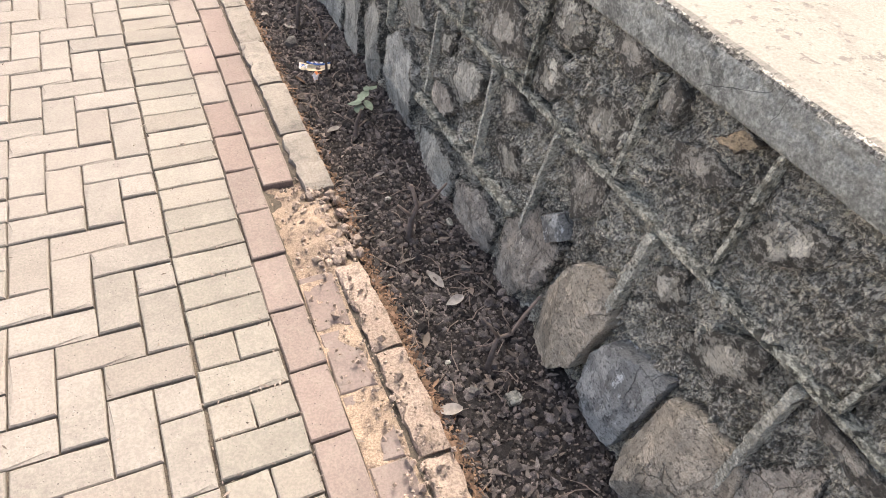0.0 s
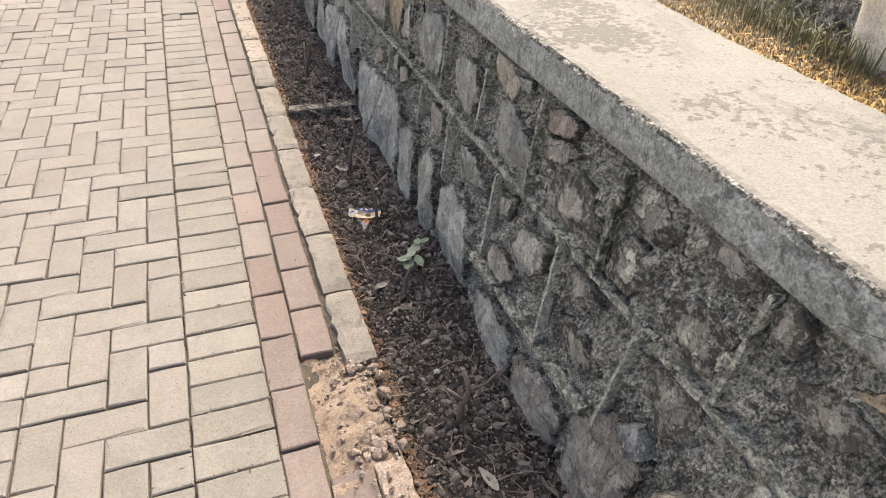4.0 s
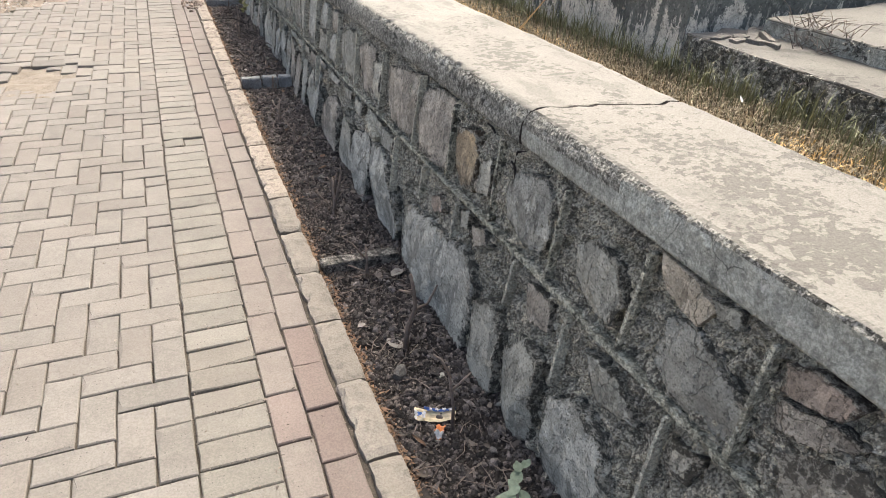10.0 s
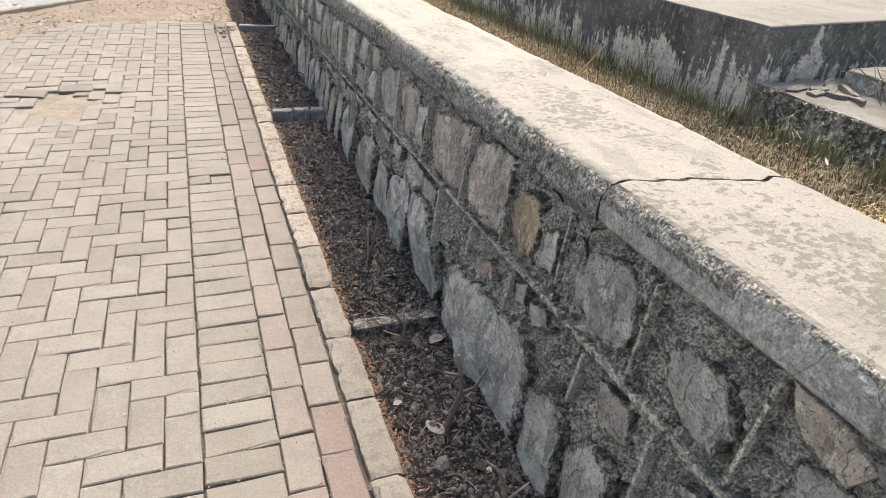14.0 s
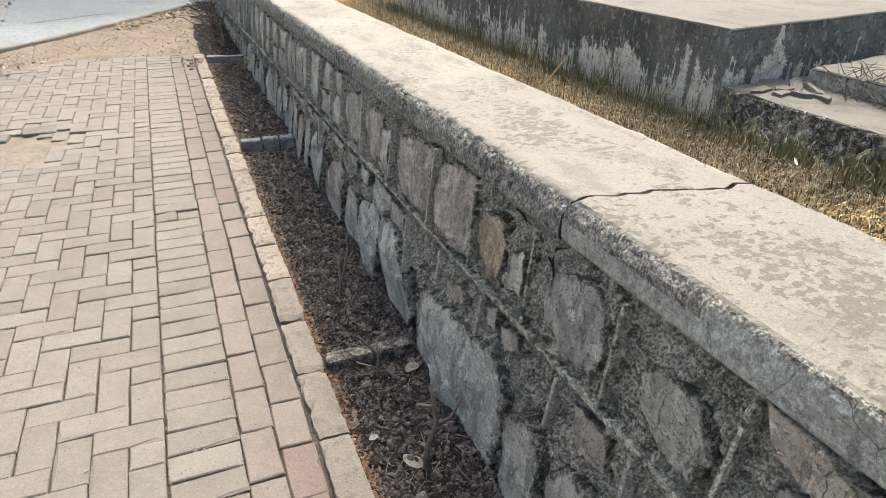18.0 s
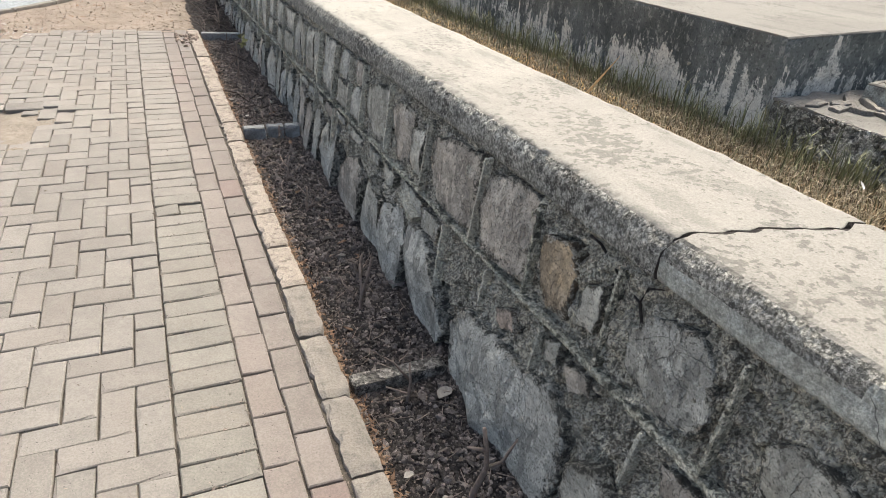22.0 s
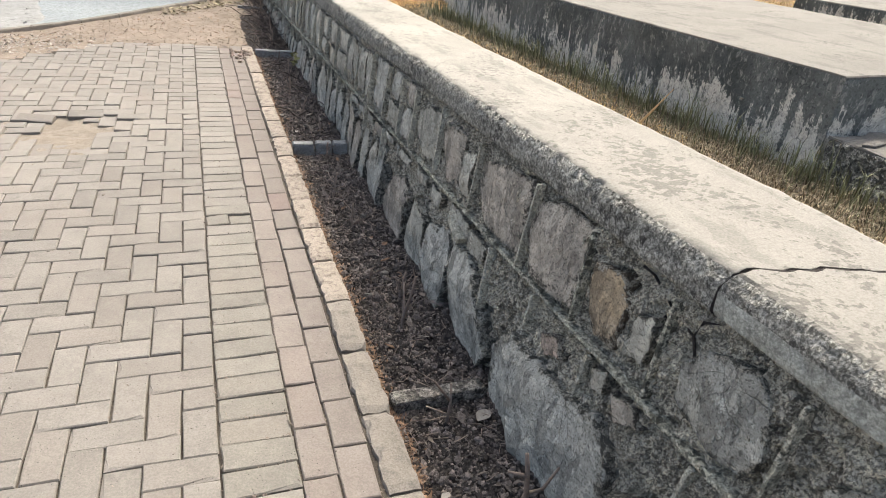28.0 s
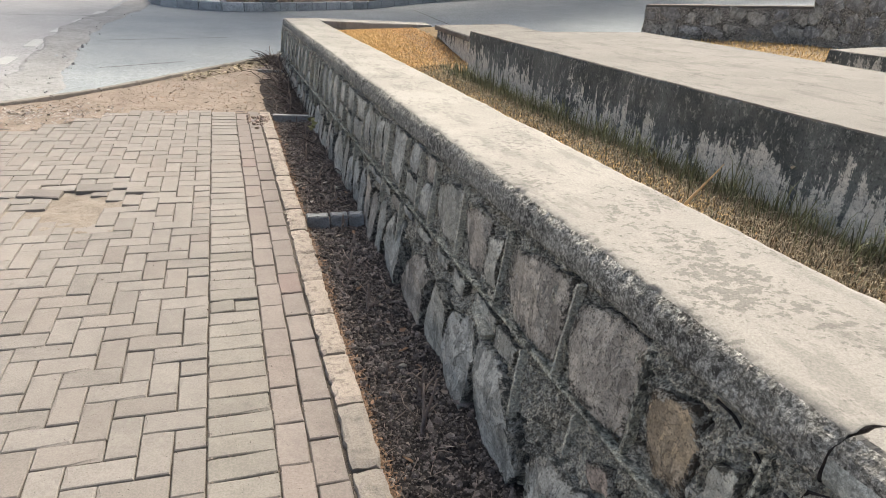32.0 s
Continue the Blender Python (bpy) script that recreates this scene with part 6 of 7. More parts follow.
# the seedling
seedling = thing("seedling", "young plant with round grey-green leaves", "plant", pose(0.755, 1.69, soil_z(0.755, 1.69)))
v, f = tube([(0, 0, -0.01), (0.01, -0.01, 0.04), (0.0, -0.02, 0.075)], [0.003, 0.0025, 0.002], 5)
part("stalk", mesh_of("stalk", v, f, "leaf_green", True), seedling)
for k, (dx, dy, dz, turn, size) in enumerate(((-0.028, -0.03, 0.08, 60, 0.045), (0.02, -0.05, 0.075, 190, 0.045), (-0.02, -0.055, 0.07, 150, 0.05), (0.005, -0.005, 0.085, 10, 0.035),
                                              (0.03, 0.02, 0.08, -40, 0.045), (0.045, 0.045, 0.085, -20, 0.035), (0.075, 0.05, 0.08, -60, 0.032), (-0.005, -0.025, 0.09, 100, 0.035))):
    part("leaf", leaf_mesh("leaf", size * 1.2, size * 0.78, "leaf_green", 0.25, 40 + k), seedling, "", pose(dx, dy, dz, rng.uniform(-15, 15), rng.uniform(-15, 15), turn))
sprig = thing("seedling", "small yellow-green weed by the wall", "plant", pose(0.84, 7.4, soil_z(0.84, 7.4)))
for k in range(9):
    part("leaf", leaf_mesh("leaf", 0.06, 0.03, "leaf_yellow", 0.3, 60 + k), sprig, "", pose(rng.gauss(0, 0.03), rng.gauss(0, 0.03), 0.05 + 0.012 * k, rng.uniform(-40, 40), rng.uniform(-40, 40), k * 75))

# the torn wrapper
def flat_piece(w, h, material, seed, bend=0.01):
    rng = random.Random(seed)
    nx, ny = 8, 5
    verts = [((i / nx - 0.5) * w + 0.004 * rng.uniform(-1, 1) * (i in (0, nx)), (j / ny - 0.5) * h + 0.003 * rng.uniform(-1, 1) * (j in (0, ny)),
              bend * math.sin(5 * i / nx + seed) + 0.5 * bend * math.sin(9 * j / ny + 2 * i / nx)) for j in range(ny + 1) for i in range(nx + 1)]
    faces = [(j * (nx + 1) + i, j * (nx + 1) + i + 1, (j + 1) * (nx + 1) + i + 1, (j + 1) * (nx + 1) + i) for j in range(ny) for i in range(nx)]
    return mesh_of("foil", verts, faces, material)


wrapper = thing("torn_wrapper", "torn blue and yellow plastic wrapper on soil", "litter", pose(0.684, 2.05, soil_z(0.684, 2.05) + 0.014, 6, -5, -24))
part("sheet", flat_piece(0.125, 0.046, "foil_yellow", 2, 0.006), wrapper, "yellow torn foil")
part("band", flat_piece(0.095, 0.011, "foil_blue", 2, 0.006), wrapper, "blue printed edge", pose(0.014, 0.018, 0.004))
part("panel", flat_piece(0.032, 0.034, "foil_white", 2, 0.006), wrapper, "white end of the foil", pose(-0.046, -0.004, 0.005))
for k in range(4):
    part("print", flat_piece(0.010, 0.008, "foil_white", k, 0.002), wrapper, "", pose(-0.012 + 0.02 * k, 0.013, 0.012))
part("print", flat_piece(0.014, 0.014, "foil_blue", 4, 0.002), wrapper, "", pose(-0.045, -0.004, 0.013))
scrap = thing("wrapper_scrap", "torn orange piece of the wrapper", "litter", pose(0.674, 1.985, soil_z(0.674, 1.985) + 0.012, 5, 5, 60))
part("sheet", flat_piece(0.055, 0.026, "foil_orange", 5), scrap)
part("patch", flat_piece(0.02, 0.025, "foil_white", 5), scrap, "", pose(-0.016, 0.0, 0.002))

# stones in the soil
for k in range(26):
    y = rng.uniform(-0.2, 6.5)
    size = rng.uniform(0.012, 0.03)
    x = rng.uniform(0.58, 0.86)
    if k == 0:
        x, y, size = 0.73, 0.37, 0.04
    if k == 1:
        x, y, size = 0.64, 2.26, 0.045
    me = stone_mesh(size * 1.3, size, 600 + k, "concrete" if k % 3 else "stone_grey", size * 0.5, 2.2)
    thing("pebble", "small pale stone half buried in soil", "stone", pose(x, y, soil_z(x, y) + 0.004, rng.uniform(-15, 15), 0, rng.uniform(0, 360)), "pebbles in the soil", me)


def scatter(name, label, category, count, place, size, material, seed, flat=False):
    """Loose crumbs joined into one mesh."""
    rng = random.Random(seed)
    verts, faces = [], []
    base = [(1, 0, 0), (0, 1, 0), (-1, 0, 0), (0, -1, 0), (0, 0, 1), (0, 0, -1)]
    tris = [(0, 1, 4), (1, 2, 4), (2, 3, 4), (3, 0, 4), (1, 0, 5), (2, 1, 5), (3, 2, 5), (0, 3, 5)]
    for _ in range(count):
        x, y, z = place(rng)
        s = size * rng.uniform(0.4, 1.3) * (1.8 if rng.random() < 0.06 else 1)
        m = Euler((rng.uniform(-0.6, 0.6) * (1 if flat else 3), rng.uniform(-0.6, 0.6) * (1 if flat else 3), rng.uniform(0, 6.3))).to_matrix()
        n = len(verts)
        if flat:
            long = s * rng.uniform(1.2, 2.4)
            for p in ((-long, 0, 0), (-long * 0.2, s * 0.6, s * 0.25), (long, 0, s * 0.1), (0, -s * 0.6, s * 0.3)):
                verts.append(Vector((x, y, z)) + m @ Vector(p))
            faces += [(n, n + 1, n + 3), (n + 1, n + 2, n + 3)]
        else:
            for p in base:
                verts.append(Vector((x, y, z)) + m @ (Vector(p) * s * rng.uniform(0.6, 1.2)))
            faces += [tuple(n + i for i in t) for t in tris]
    return thing(name, label, category, me=mesh_of(name, verts, faces, material), kind="stuff")


def clods(name, label, category, count, place, size, material, seed):
    """Rounded lumps, each a squashed twelve-sided pebble of its own shape, joined into one mesh."""
    rng = random.Random(seed)
    ball = bmesh.new()
    bmesh.ops.create_icosphere(ball, subdivisions=1, radius=1.0)
    base = [v.co.copy() for v in ball.verts]
    tris = [tuple(v.index for v in f.verts) for f in ball.faces]
    ball.free()
    verts, faces = [], []
    for _ in range(count):
        x, y, z = place(rng)
        s = size * rng.choice((0.5, 0.6, 0.7, 0.8, 1.0, 1.3, 1.9)) * rng.uniform(0.8, 1.2)
        m = Euler((rng.uniform(0, 6.3), rng.uniform(0, 6.3), rng.uniform(0, 6.3))).to_matrix()
        flat = Vector((1.0, rng.uniform(0.7, 1.0), rng.uniform(0.55, 0.85)))
        n = len(verts)
        for p in base:
            verts.append(Vector((x, y, z - 0.1 * s)) + m @ (p * flat * s * rng.uniform(0.82, 1.15)))
        faces += [tuple(n + i for i in t) for t in tris]
    return thing(name, label, category, me=mesh_of(name, verts, faces, material), kind="stuff")


def on_soil(r):
    x, y = r.uniform(0.51, 0.92), r.uniform(-0.6, 8.2)
    return x, y, soil_z(x, y) + 0.002


def by_kerb(r):
    x, y = 0.515 + abs(r.gauss(0, 0.024)), r.uniform(-0.6, 8.0)
    return x, y, soil_z(x, y) + 0.006 + max(0, 0.55 - x) * 0.5


def on_paving(r):
    """Mostly in the joints of the edge courses, a few on the bricks."""
    y = r.uniform(-0.4, 7.9)
    kind_ = r.random()
    if kind_ < 0.35:
        x, y = r.uniform(0.0, 0.2), FIRST_JOINT + MODULE * round((y - FIRST_JOINT) / MODULE) + r.gauss(0, 0.004)
    elif kind_ < 0.7:
        x = r.choice((-0.001, 0.205, 0.205, 0.309, 0.412, 0.412)) + r.gauss(0, 0.005)
    else:
        x = -abs(r.gauss(0, 0.9)) + 0.4
    return x, y, paved_z(x, y) + 0.001


def in_dirt(r):
    while True:
        x, y = r.uniform(-1.6, 0.9), r.uniform(8.0, 11.4)
        if road_side(x, y) > 0.08:
            return x, y, dirt_z(x, y) + 0.004


def in_gutter(r):
    p = gutter[min(int(r.random() ** 1.3 * 100), len(gutter) - 1)]
    x, y = p.x + r.choice((-0.2, 0.16, 0.22)) + r.gauss(0, 0.06), p.y + r.uniform(-0.06, 0.06)
    return x, y, road_z(x, y) + 0.008


def behind_kerb(r):
    while True:
        x, y = r.uniform(-0.35, 0.85), r.uniform(9.6, 11.6)
        if 0.06 < road_side(x, y) < 0.36:
            return x, y, dirt_z(x, y) + 0.02 * r.random()


scatter("soil_crumbs", "loose crumbs of dark soil", "soil", 22000, on_soil, 0.0055, "clod", 1)
clods("soil_lumps", "rounded clods of dark soil", "soil", 16000, on_soil, 0.0056, "clod", 2)
clods("soil_clumps", "coarse dark clumps of soil and bark", "soil", 4200, on_soil, 0.0105, "clump", 51)
scatter("bark_chips", "dark bark chips and dry leaves in the soil", "bark", 1500, on_soil, 0.015, "clump", 52, True)
scatter("leaf_crumbs", "crumbled grey-brown leaves over the soil", "leaves", 2600, on_soil, 0.0075, "leaf_brown", 3, True)
scatter("leaf_litter", "orange-brown leaf litter gathered along the kerb", "leaves", 9000, by_kerb, 0.0052, "leaf_orange", 4, True)
scatter("paving_crumbs", "dry crumbs scattered on the pavers", "crumbs", 3200, on_paving, 0.0032, "leaf_brown", 5, True)
scatter("dirt_litter", "dry leaves and gravel over the bare earth", "leaves", 350, in_dirt, 0.011, "leaf_orange", 6, True)
clods("gutter_gravel", "dark gravel and clods along the gutter", "gravel", 260, in_gutter, 0.012, "asphalt_dust", 41)
clods("brick_crumbs", "broken brick bits where the edge course is missing", "rubble", 70, lambda r: (r.uniform(0.3, 0.5), 7.72 + r.gauss(0, 0.12), 0.004), 0.016, "broken", 42)
scatter("kerb_weeds", "withered weeds behind the road's kerb", "weeds", 600, behind_kerb, 0.017, "grey_grass", 43, True)
scatter("hay_litter", "dry pale grass lying on the bare earth", "grass", 700, lambda r: (lambda x, y: (x, y, dirt_z(x, y) + 0.008))(r.gauss(-1.45, 0.35), r.gauss(7.95, 0.22)), 0.011, "leaf_grey", 44, True)
scatter("dirt_gravel", "pale gravel over the bare earth", "gravel", 1500, in_dirt, 0.006, "dirt", 7)


def on_bank(r):
    x, d = r.uniform(-0.6, 16.0), 8.0 * r.random() ** 1.5
    y = far_front(max(x, 0.0)) + 0.2 + d + (0.4 if x < 0 else 0)
    return x, y, road_z(x, y) + 0.16 + 0.05 * d ** 0.8 + 0.03


scatter("bank_leaves", "brown fallen leaves over the far bank", "leaves", 9000, on_bank, 0.03, "bank_leaf", 15, True)
scatter("bank_weeds", "low dull green weeds on the far bank", "weeds", 350, on_bank, 0.08, "green", 16, True)
pieces = []
for k in range(420):
    x, y = rng.uniform(0.53, 0.88), rng.uniform(-0.5, 7.8)
    a, reach, z = rng.uniform(0, 6.28), rng.uniform(0.015, 0.055), soil_z(x, y) + 0.008
    turn = a + rng.uniform(-0.9, 0.9)
    mid = (min(max(x + math.cos(a) * reach, 0.52), 0.89), y + math.sin(a) * reach, z + rng.uniform(0.0, 0.012))
    tip = (min(max(mid[0] + math.cos(turn) * reach, 0.52), 0.9), mid[1] + math.sin(turn) * reach, z + rng.uniform(-0.004, 0.02))
    pieces.append(tube([(x, y, z - 0.003), mid, tip], [0.0018, 0.0015, 0.001], 4))
v, f = joined(pieces)
thing("twig_litter", "thin dry twigs strewn over the soil", "twigs", me=mesh_of("twig_litter", v, f, "twig"), kind="stuff")
pieces = []
for k in range(430):
    x, y = rng.gauss(0.77, 0.09), rng.uniform(5.4, 11.3) if k % 2 else rng.uniform(8.0, 11.3)
    x = min(max(x, 0.35), 0.88)
    a, reach = rng.uniform(0, 6.28), rng.uniform(0.08, 0.3)
    z = max(soil_z(x, y), dirt_z(x, y))
    tip = (min(x + math.cos(a) * reach, 0.9), y + math.sin(a) * reach, z + rng.uniform(0.0, 0.05 + 0.08 * smooth01(y, 7.6, 8.8)))
    pieces.append(tube([(x, y, z), ((x + tip[0]) / 2, (y + tip[1]) / 2, (z + tip[2]) / 2 + 0.03), tip], [0.005, 0.004, 0.002], 4))
v, f = joined(pieces)
thing("brushwood", "tangle of dry dark twigs at the foot of the wall", "twigs", me=mesh_of("brushwood", v, f, "dark_twig"), kind="stuff")

# ---- the walk's edge: kerb stones, broken stretch ----
def rough_block(w, l, h, seed, material, wear=0.006):
    """A kerb stone with a rounded, chipped edge; its top lies at z = 0."""
    ny = 12
    verts, faces = [], []
    prof = [(-1, -h), (-1, -0.012), (-0.94, -0.003), (-0.6, 0), (0, 0), (0.6, 0), (0.93, -0.004), (1, -0.014), (1.02, -h)]
    for k in range(ny + 1):
        t = k / ny * 2 - 1
        end = 0.008 * max(0.0, abs(t) - 0.86) / 0.14
        for i, (s, z) in enumerate(prof):
            y = t * l / 2
            r = wear * (noise.noise((s * 3, y * 24, seed)) + 0.7 * noise.noise((s * 9, y * 60, seed)))
            verts.append((s * w / 2 + (r if abs(s) > 0.8 else 0), y + 0.4 * r, z - (end + abs(r) * 0.9 if z > -h else 0)))
    n = len(prof)
    for k in range(ny):
        for i in range(n - 1):
            faces.append((k * n + i, k * n + i + 1, (k + 1) * n + i + 1, (k + 1) * n + i))
    faces.append(tuple(range(n))[::-1])
    faces.append(tuple(ny * n + i for i in range(n)))
    return mesh_of("kerb_stone", verts, faces, material, False)


edge = thing("walk_kerb", "row of worn pale kerb stones edging the walk", "kerb", kind="structure")
rng = random.Random(9)
variants = [rough_block(0.098, 0.314, 0.09, s, "kerb", 0.006 + 0.003 * (s % 3)) for s in range(5)]
crumbly = [rough_block(0.096, 0.312, 0.09, s, "worn_kerb", 0.016) for s in range(20, 23)]
chipped = rough_block(0.096, 0.312, 0.09, 29, "kerb", 0.011)
rosy = [rough_block(0.097, 0.313, 0.09, s, "worn_kerb", 0.009) for s in range(24, 28)]
k, y = 0, 1.585 - 0.323
while y < PAVED_TO - 0.15:
    drift = 0.006 * bump3(0, y, 0, 1.1)
    me = chipped if k == 0 else crumbly[k % 3] if ( 4.2 < y < 5.3 or 6.4 < y < 6.8) else rosy[k % 4] if y > 3.4 else variants[rng.randrange(5)]
    part("kerb_stone", me, edge, "", pose(0.4695 + drift + 0.004 * (y < 1.9), y + 0.1615, 0.012 + rng.uniform(-0.004, 0.006), rng.uniform(-0.6, 0.6), rng.uniform(-2, 2), rng.uniform(-1, 1)))
    y += 0.323
    k += 1
flush = [rough_block(0.082, 0.312, 0.06, s, "broken", 0.012) for s in range(30, 34)]
y = 0.615 - 0.323 * 12
while y < 0.7:
    part("kerb_stone", flush[rng.randrange(4)], edge, "broken pinkish stone flush with the paving", pose(0.472 + rng.uniform(-0.005, 0.005), y + 0.1615, -0.002 + rng.uniform(-0.008, 0.003), rng.uniform(-2, 2), rng.uniform(-3, 3), rng.uniform(-3, 3)))
    y += 0.323
v, f = sheet(steps(0.31, 0.53, 0.011), steps(0.86, 1.34, 0.011),
             lambda x, y: -0.030 + 0.040 * math.exp(-(((x - 0.41) / 0.085) ** 2 + ((y - 1.1) / 0.17) ** 2)) + 0.014 * bump3(x, y, 0, 22) + 0.006 * bump3(x, y, 1, 60) - 0.06 * smooth01(x, 0.49, 0.53))
thing("crumbled_patch", "crumbled orange sand where the kerb has broken away", "sand", me=mesh_of("crumbled_patch", v, f, "orange_sand", True), kind="structure")
v, f = sheet(steps(0.31, 0.42, 0.011), steps(-0.6, 0.9, 0.011), lambda x, y: -0.0165 + 0.014 * bump3(x, y, 0, 6) + 0.008 * bump3(x, y, 0, 25))
thing("sand_drift", "orange sand washed over the edge bricks", "sand", me=mesh_of("sand_drift", v, f, "orange_sand", True), kind="structure")
scatter("kerb_rubble", "crumbs of broken kerb stone", "rubble", 420, lambda r: (lambda x, y: (x, y, 0.002))(r.gauss(0.42, 0.05), r.uniform(0.1, 1.3)), 0.007, "broken", 8)

clods("kerb_fragments", "pale crumbled lumps of the broken kerb in sand", "rubble", 170, lambda r: (lambda x, y: (x, y, -0.004))(min(0.52, r.gauss(0.455, 0.035)), r.uniform(0.95, 1.27)), 0.011, "broken", 18)

# sunken patch with sand
v, f = sheet(steps(-1.12, -0.36, 0.02), steps(5.26, 6.06, 0.02),
             lambda x, y: paved_z(x, y) - 0.009 + 0.018 * math.exp(-(((x + 0.76) / 0.2) ** 2 + ((y - 5.62) / 0.25) ** 2)) + 0.012 * bump3(x, y, 0, 9) + 0.005 * bump3(x, y, 0, 26))
thing("sand_patch", "pale sand over a sunken spot in the paving", "sand", me=mesh_of("sand_patch", v, f, "pale_sand", True), kind="structure")


# ---- pavers ----
def laid(x, y):
    """The bond drifts on the way: its courses close up a little further along the walk."""
    squeeze = 0.988 - 0.050 * smooth01(y, 1.2, 3.9)
    return x * squeeze, y - 0.032 * smooth01(y, 2.2, 3.6), squeeze


def brick_mesh(w, l, seed, depth=0.05):
    """A paver with worn, slightly wavy edges; some have a chipped corner."""
    rng = random.Random(seed)
    c = 0.0037
    ring = ((-1, -1), (0, -1), (1, -1), (1, 0), (1, 1), (0, 1), (-1, 1), (-1, 0))
    chip = rng.choice((0, 2, 3, 4, 6, 7, None, None))
    wave = [(rng.uniform(-1, 1) * 0.002, rng.uniform(-1, 1) * 0.002) for _ in ring]
    verts = []
    for inset, z in ((0, -depth), (0, -c), (c, 0.0)):
        for k, (sx, sy) in enumerate(ring):
            j = 0.0 if z == -depth else 1.0
            bite = rng.uniform(0.004, 0.012) if k == chip and z == 0.0 else 0.0
            verts.append((sx * (w / 2 - inset - bite) + j * wave[k][0] * (sx != 0 or 0.5), sy * (l / 2 - inset - bite) + j * wave[k][1] * (sy != 0 or 0.5), z + j * rng.uniform(-1, 1) * 0.0005))
    faces = [(16, 17, 18, 19, 20, 21, 22, 23)]
    for r in (0, 8):
        for i in range(8):
            k = (i + 1) % 8
            faces.append((r + i, r + k, r + 8 + k, r + 8 + i))
    return verts, faces


GAP = 0.0058
ACROSS = 0.1052                     # the module across the walk, a little wider
full, half = 2 * MODULE - GAP, MODULE - GAP
kinds = {}
for key, (w, l) in {"across": (2 * ACROSS - GAP, half), "along": (ACROSS - GAP, full), "cut": (ACROSS - GAP, half), "across_half": (ACROSS - GAP / 2 - 0.0015, half), "along_half": (ACROSS - GAP, MODULE - GAP / 2 - 0.0015)}.items():
    kinds[key] = [brick_mesh(w, l, 10 * s + len(key)) for s in range(6)]
shared = {key: [mesh_of("paver", *b, "paver") for b in made] for key, made in kinds.items()}
paving = thing("pavement", "beige block paving laid in a herringbone bond", "pavement", kind="structure")
rng = random.Random(12)
rest = {"paver": ([], []), "dusty_paver": ([], [])}
placed = []
y0 = 0.998
for a in range(-27, 0):
    for b in range(-46, 72):
        k = (a + b + 1) % 4
        x, y = a * ACROSS - 0.0035, y0 + b * MODULE
        if k == 0:
            if a == -1:
                key, cx, cy = "cut", x + ACROSS / 2, y + MODULE / 2
            else:
                key, cx, cy = "across", x + ACROSS, y + MODULE / 2
        elif k == 2:
            key, cx, cy = "along", x + ACROSS / 2, y + MODULE
        else:
            continue
        cx, cy, squeeze = laid(cx, cy)
        if cy < PAVED_FROM + 0.1 or cx < -2.63 or not is_paved(cx, cy + 0.04 + 0.06 * bump3(cx, 0, 0, 6)):
            continue
        if ((cx + 0.76) / 0.21) ** 2 + ((cy - 5.67) / 0.26) ** 2 < 1:
            continue
        near_hole = ((cx + 0.76) / 0.42) ** 2 + ((cy - 5.66) / 0.5) ** 2 < 1
        rx, ry, dz = rng.gauss(0, 0.35), rng.gauss(0, 0.35), rng.gauss(0, 0.0012)
        if near_hole:
            rx, ry, dz = rx + rng.gauss(0, 1.3), ry + rng.gauss(0, 1.3), dz + rng.gauss(0.002, 0.004)
        if key != "cut" and rng.random() < 0.045:
            for side in (-1, 1):
                dx, dy = (side * ACROSS * squeeze / 2, 0) if key == "across" else (0, side * MODULE / 2)
                placed.append((key + "_half", pose(cx - GAP * 0.2 + dx, cy + dy, paved_z(cx, cy) + dz + rng.gauss(0, 0.001), rng.gauss(0, 0.7), rng.gauss(0, 0.7), rng.gauss(0, 0.8)) @ Matrix.Diagonal((squeeze, 1, 1, 1)), rng.randrange(6), cx, cy))
            continue
        placed.append((key, pose(cx - GAP * 0.2, cy, paved_z(cx, cy) + dz, rx, ry, rng.gauss(0, 0.35)) @ Matrix.Diagonal((squeeze, 1, 1, 1)), rng.randrange(6), cx, cy))
placed.sort(key=lambda p: (p[4] - 2.6) ** 2 * 0.35 + (p[3] + 0.2) ** 2 * 2.5)
for i, (key, m, kind_, cx, cy) in enumerate(placed):
    if i < 300:
        part("paver", shared[key][kind_], paving, "", m)
    else:
        v, f = kinds[key][kind_]
        rest_v, rest_f = rest["dusty_paver" if rng.random() < smooth01(cy, 2.8, 5.0) else "paver"]
        n = len(rest_v)
        rest_v += [m @ Vector(p) for p in v]
        rest_f += [tuple(q + n for q in face) for face in f]
for material, (rest_v, rest_f) in rest.items():
    tagged(part("pavers", mesh_of("pavers", rest_v, rest_f, material), paving, "pavers pale with trodden dust" if material == "dusty_paver" else ""), kind="stuff")
for x, y, turn, tip in ((-0.955, 5.90, -8, 9), (-0.68, 5.98, 4, 8)):
    part("paver", shared["across"][0], paving, "loose tilted paver", pose(x, y, 0.004, tip, 2, turn))

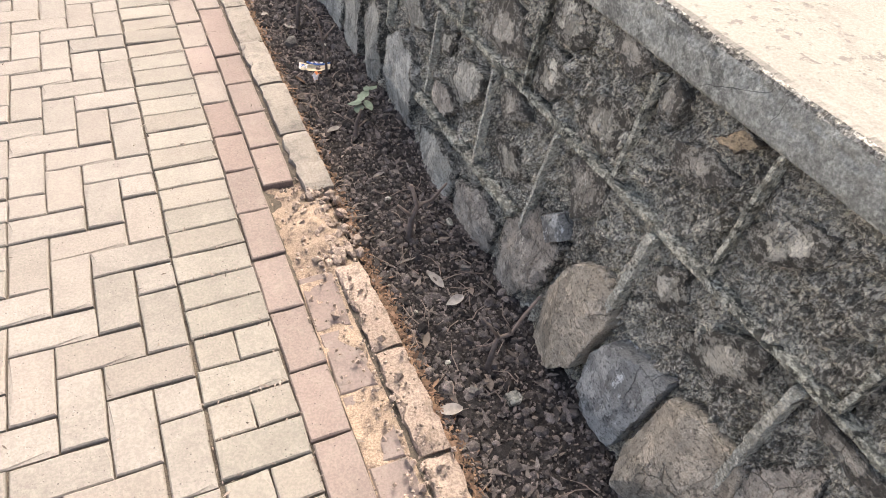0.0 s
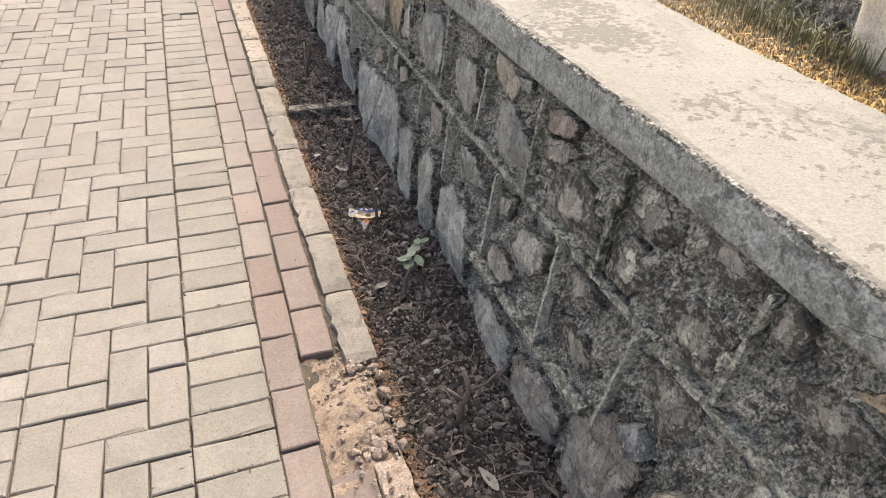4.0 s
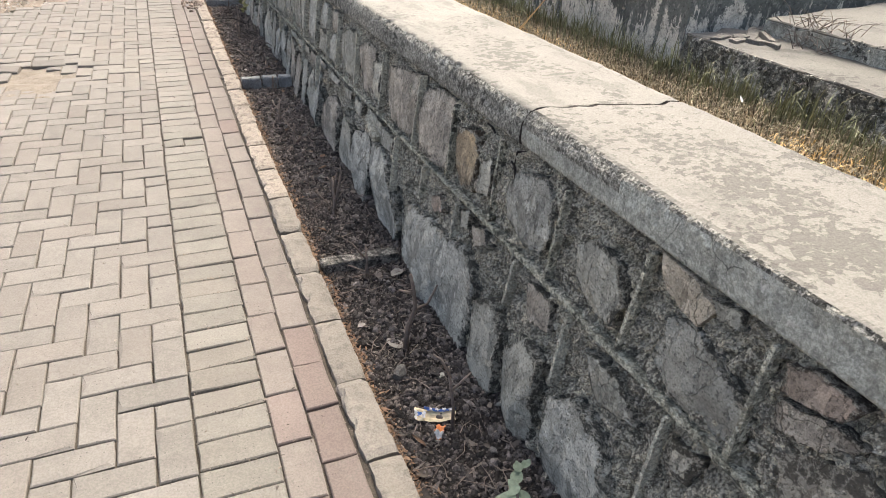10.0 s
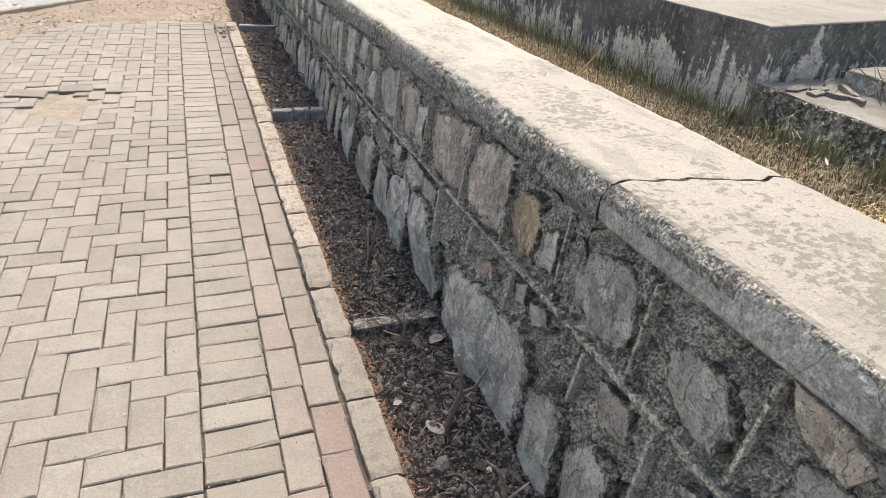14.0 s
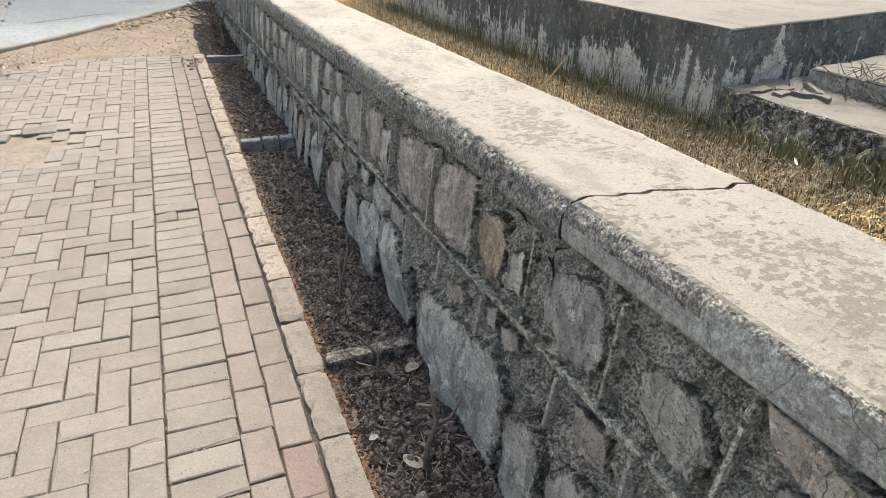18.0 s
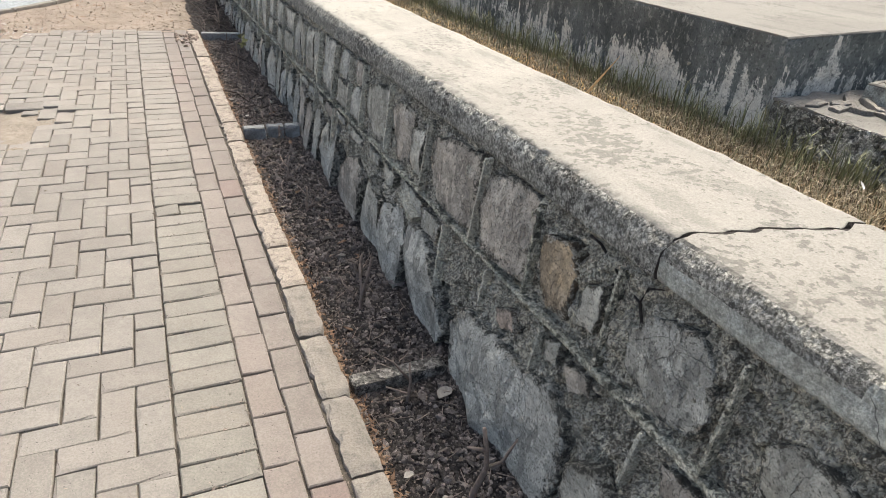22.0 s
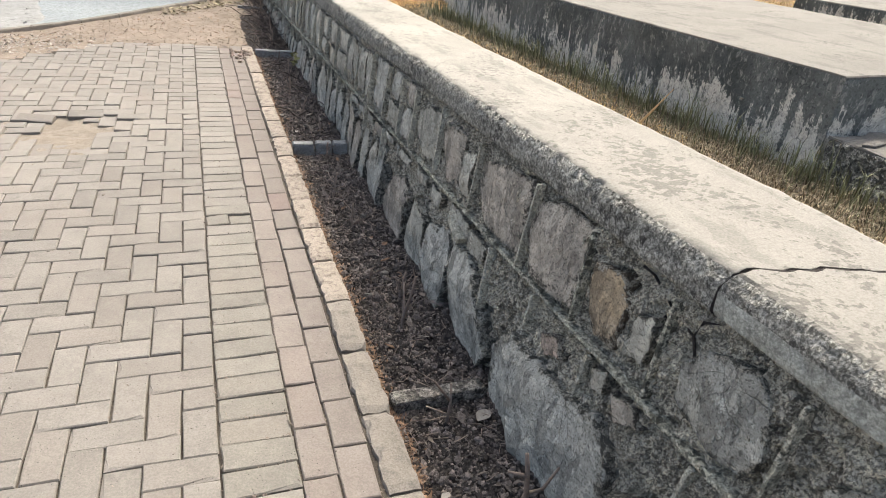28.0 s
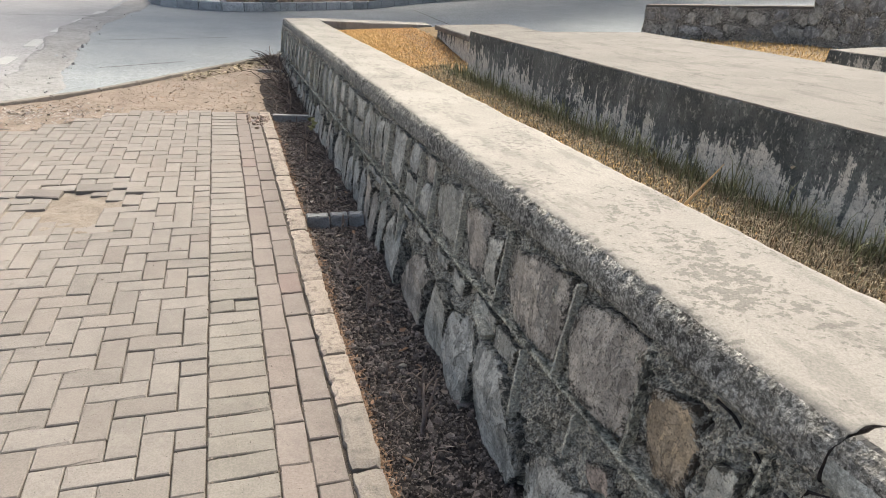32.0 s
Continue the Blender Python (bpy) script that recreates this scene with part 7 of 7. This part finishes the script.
course = thing("edge_course", "soldier course of olive-grey pavers and two red rows", "pavement", kind="structure")
sold = [mesh_of("paver", *brick_mesh(0.2035, half + 0.001, 40 + s), "soldier") for s in range(6)]
dusty = [mesh_of("paver", *brick_mesh(0.2035, half + 0.001, 40 + s), "dusty_paver") for s in range(6)]
split = [mesh_of("paver", *brick_mesh(0.0975, half, 50 + s), "soldier") for s in range(4)]
y = FIRST_JOINT - MODULE * 58
while y < PAVED_TO - 0.06:
    if min(abs(y - 0.700), abs(y - 0.496), abs(y - 0.292), abs(y - 4.27)) < 0.02:
        for side in (-1, 1):
            part("soldier_paver", split[rng.randrange(4)], course, "half of a paver cracked across", pose(0.1022 + side * 0.0508 + 0.002, y + MODULE / 2, paved_z(0.1, y) + rng.gauss(-0.001, 0.002), rng.gauss(0, 1.2), rng.gauss(0, 1.2), rng.gauss(0, 1.6)))
    elif y > PAVED_FROM:
        part("soldier_paver", (dusty if rng.random() < smooth01(y, 3.2, 5.5) else sold)[rng.randrange(6)], course, "", pose(0.1016 + rng.gauss(0, 0.0012), y + MODULE / 2, paved_z(0.1, y) + rng.gauss(0.001, 0.0015), rng.gauss(0, 0.5), rng.gauss(0, 0.5), rng.gauss(0, 0.4)))
    y += MODULE
reds = {name: [mesh_of("paver", *brick_mesh(0.0965, 0.1985, 60 + s), name) for s in range(5)] for name in ("red", "worn_red")}
for row, x, start in ((0, 0.2575, 1.232), (1, 0.3605, 1.335)):
    y = start - 0.204 * 24
    while y < PAVED_TO - 0.15:
        if y > PAVED_FROM and not (row == 1 and 0.9 < y < 1.15):
            tone = "red" if rng.random() < 0.95 - 0.93 * smooth01(y, 1.8, 3.0) else "worn_red"
            part("red_paver", reds[tone][rng.randrange(5)], course, "", pose(x + rng.gauss(0, 0.0015), y + 0.102, paved_z(x, y) + rng.gauss(0, 0.0015) - (0.012 if row == 1 and y < 0.95 else 0), rng.gauss(0, 0.5), rng.gauss(0, 0.5), rng.gauss(0, 0.4)))
        y += 0.204
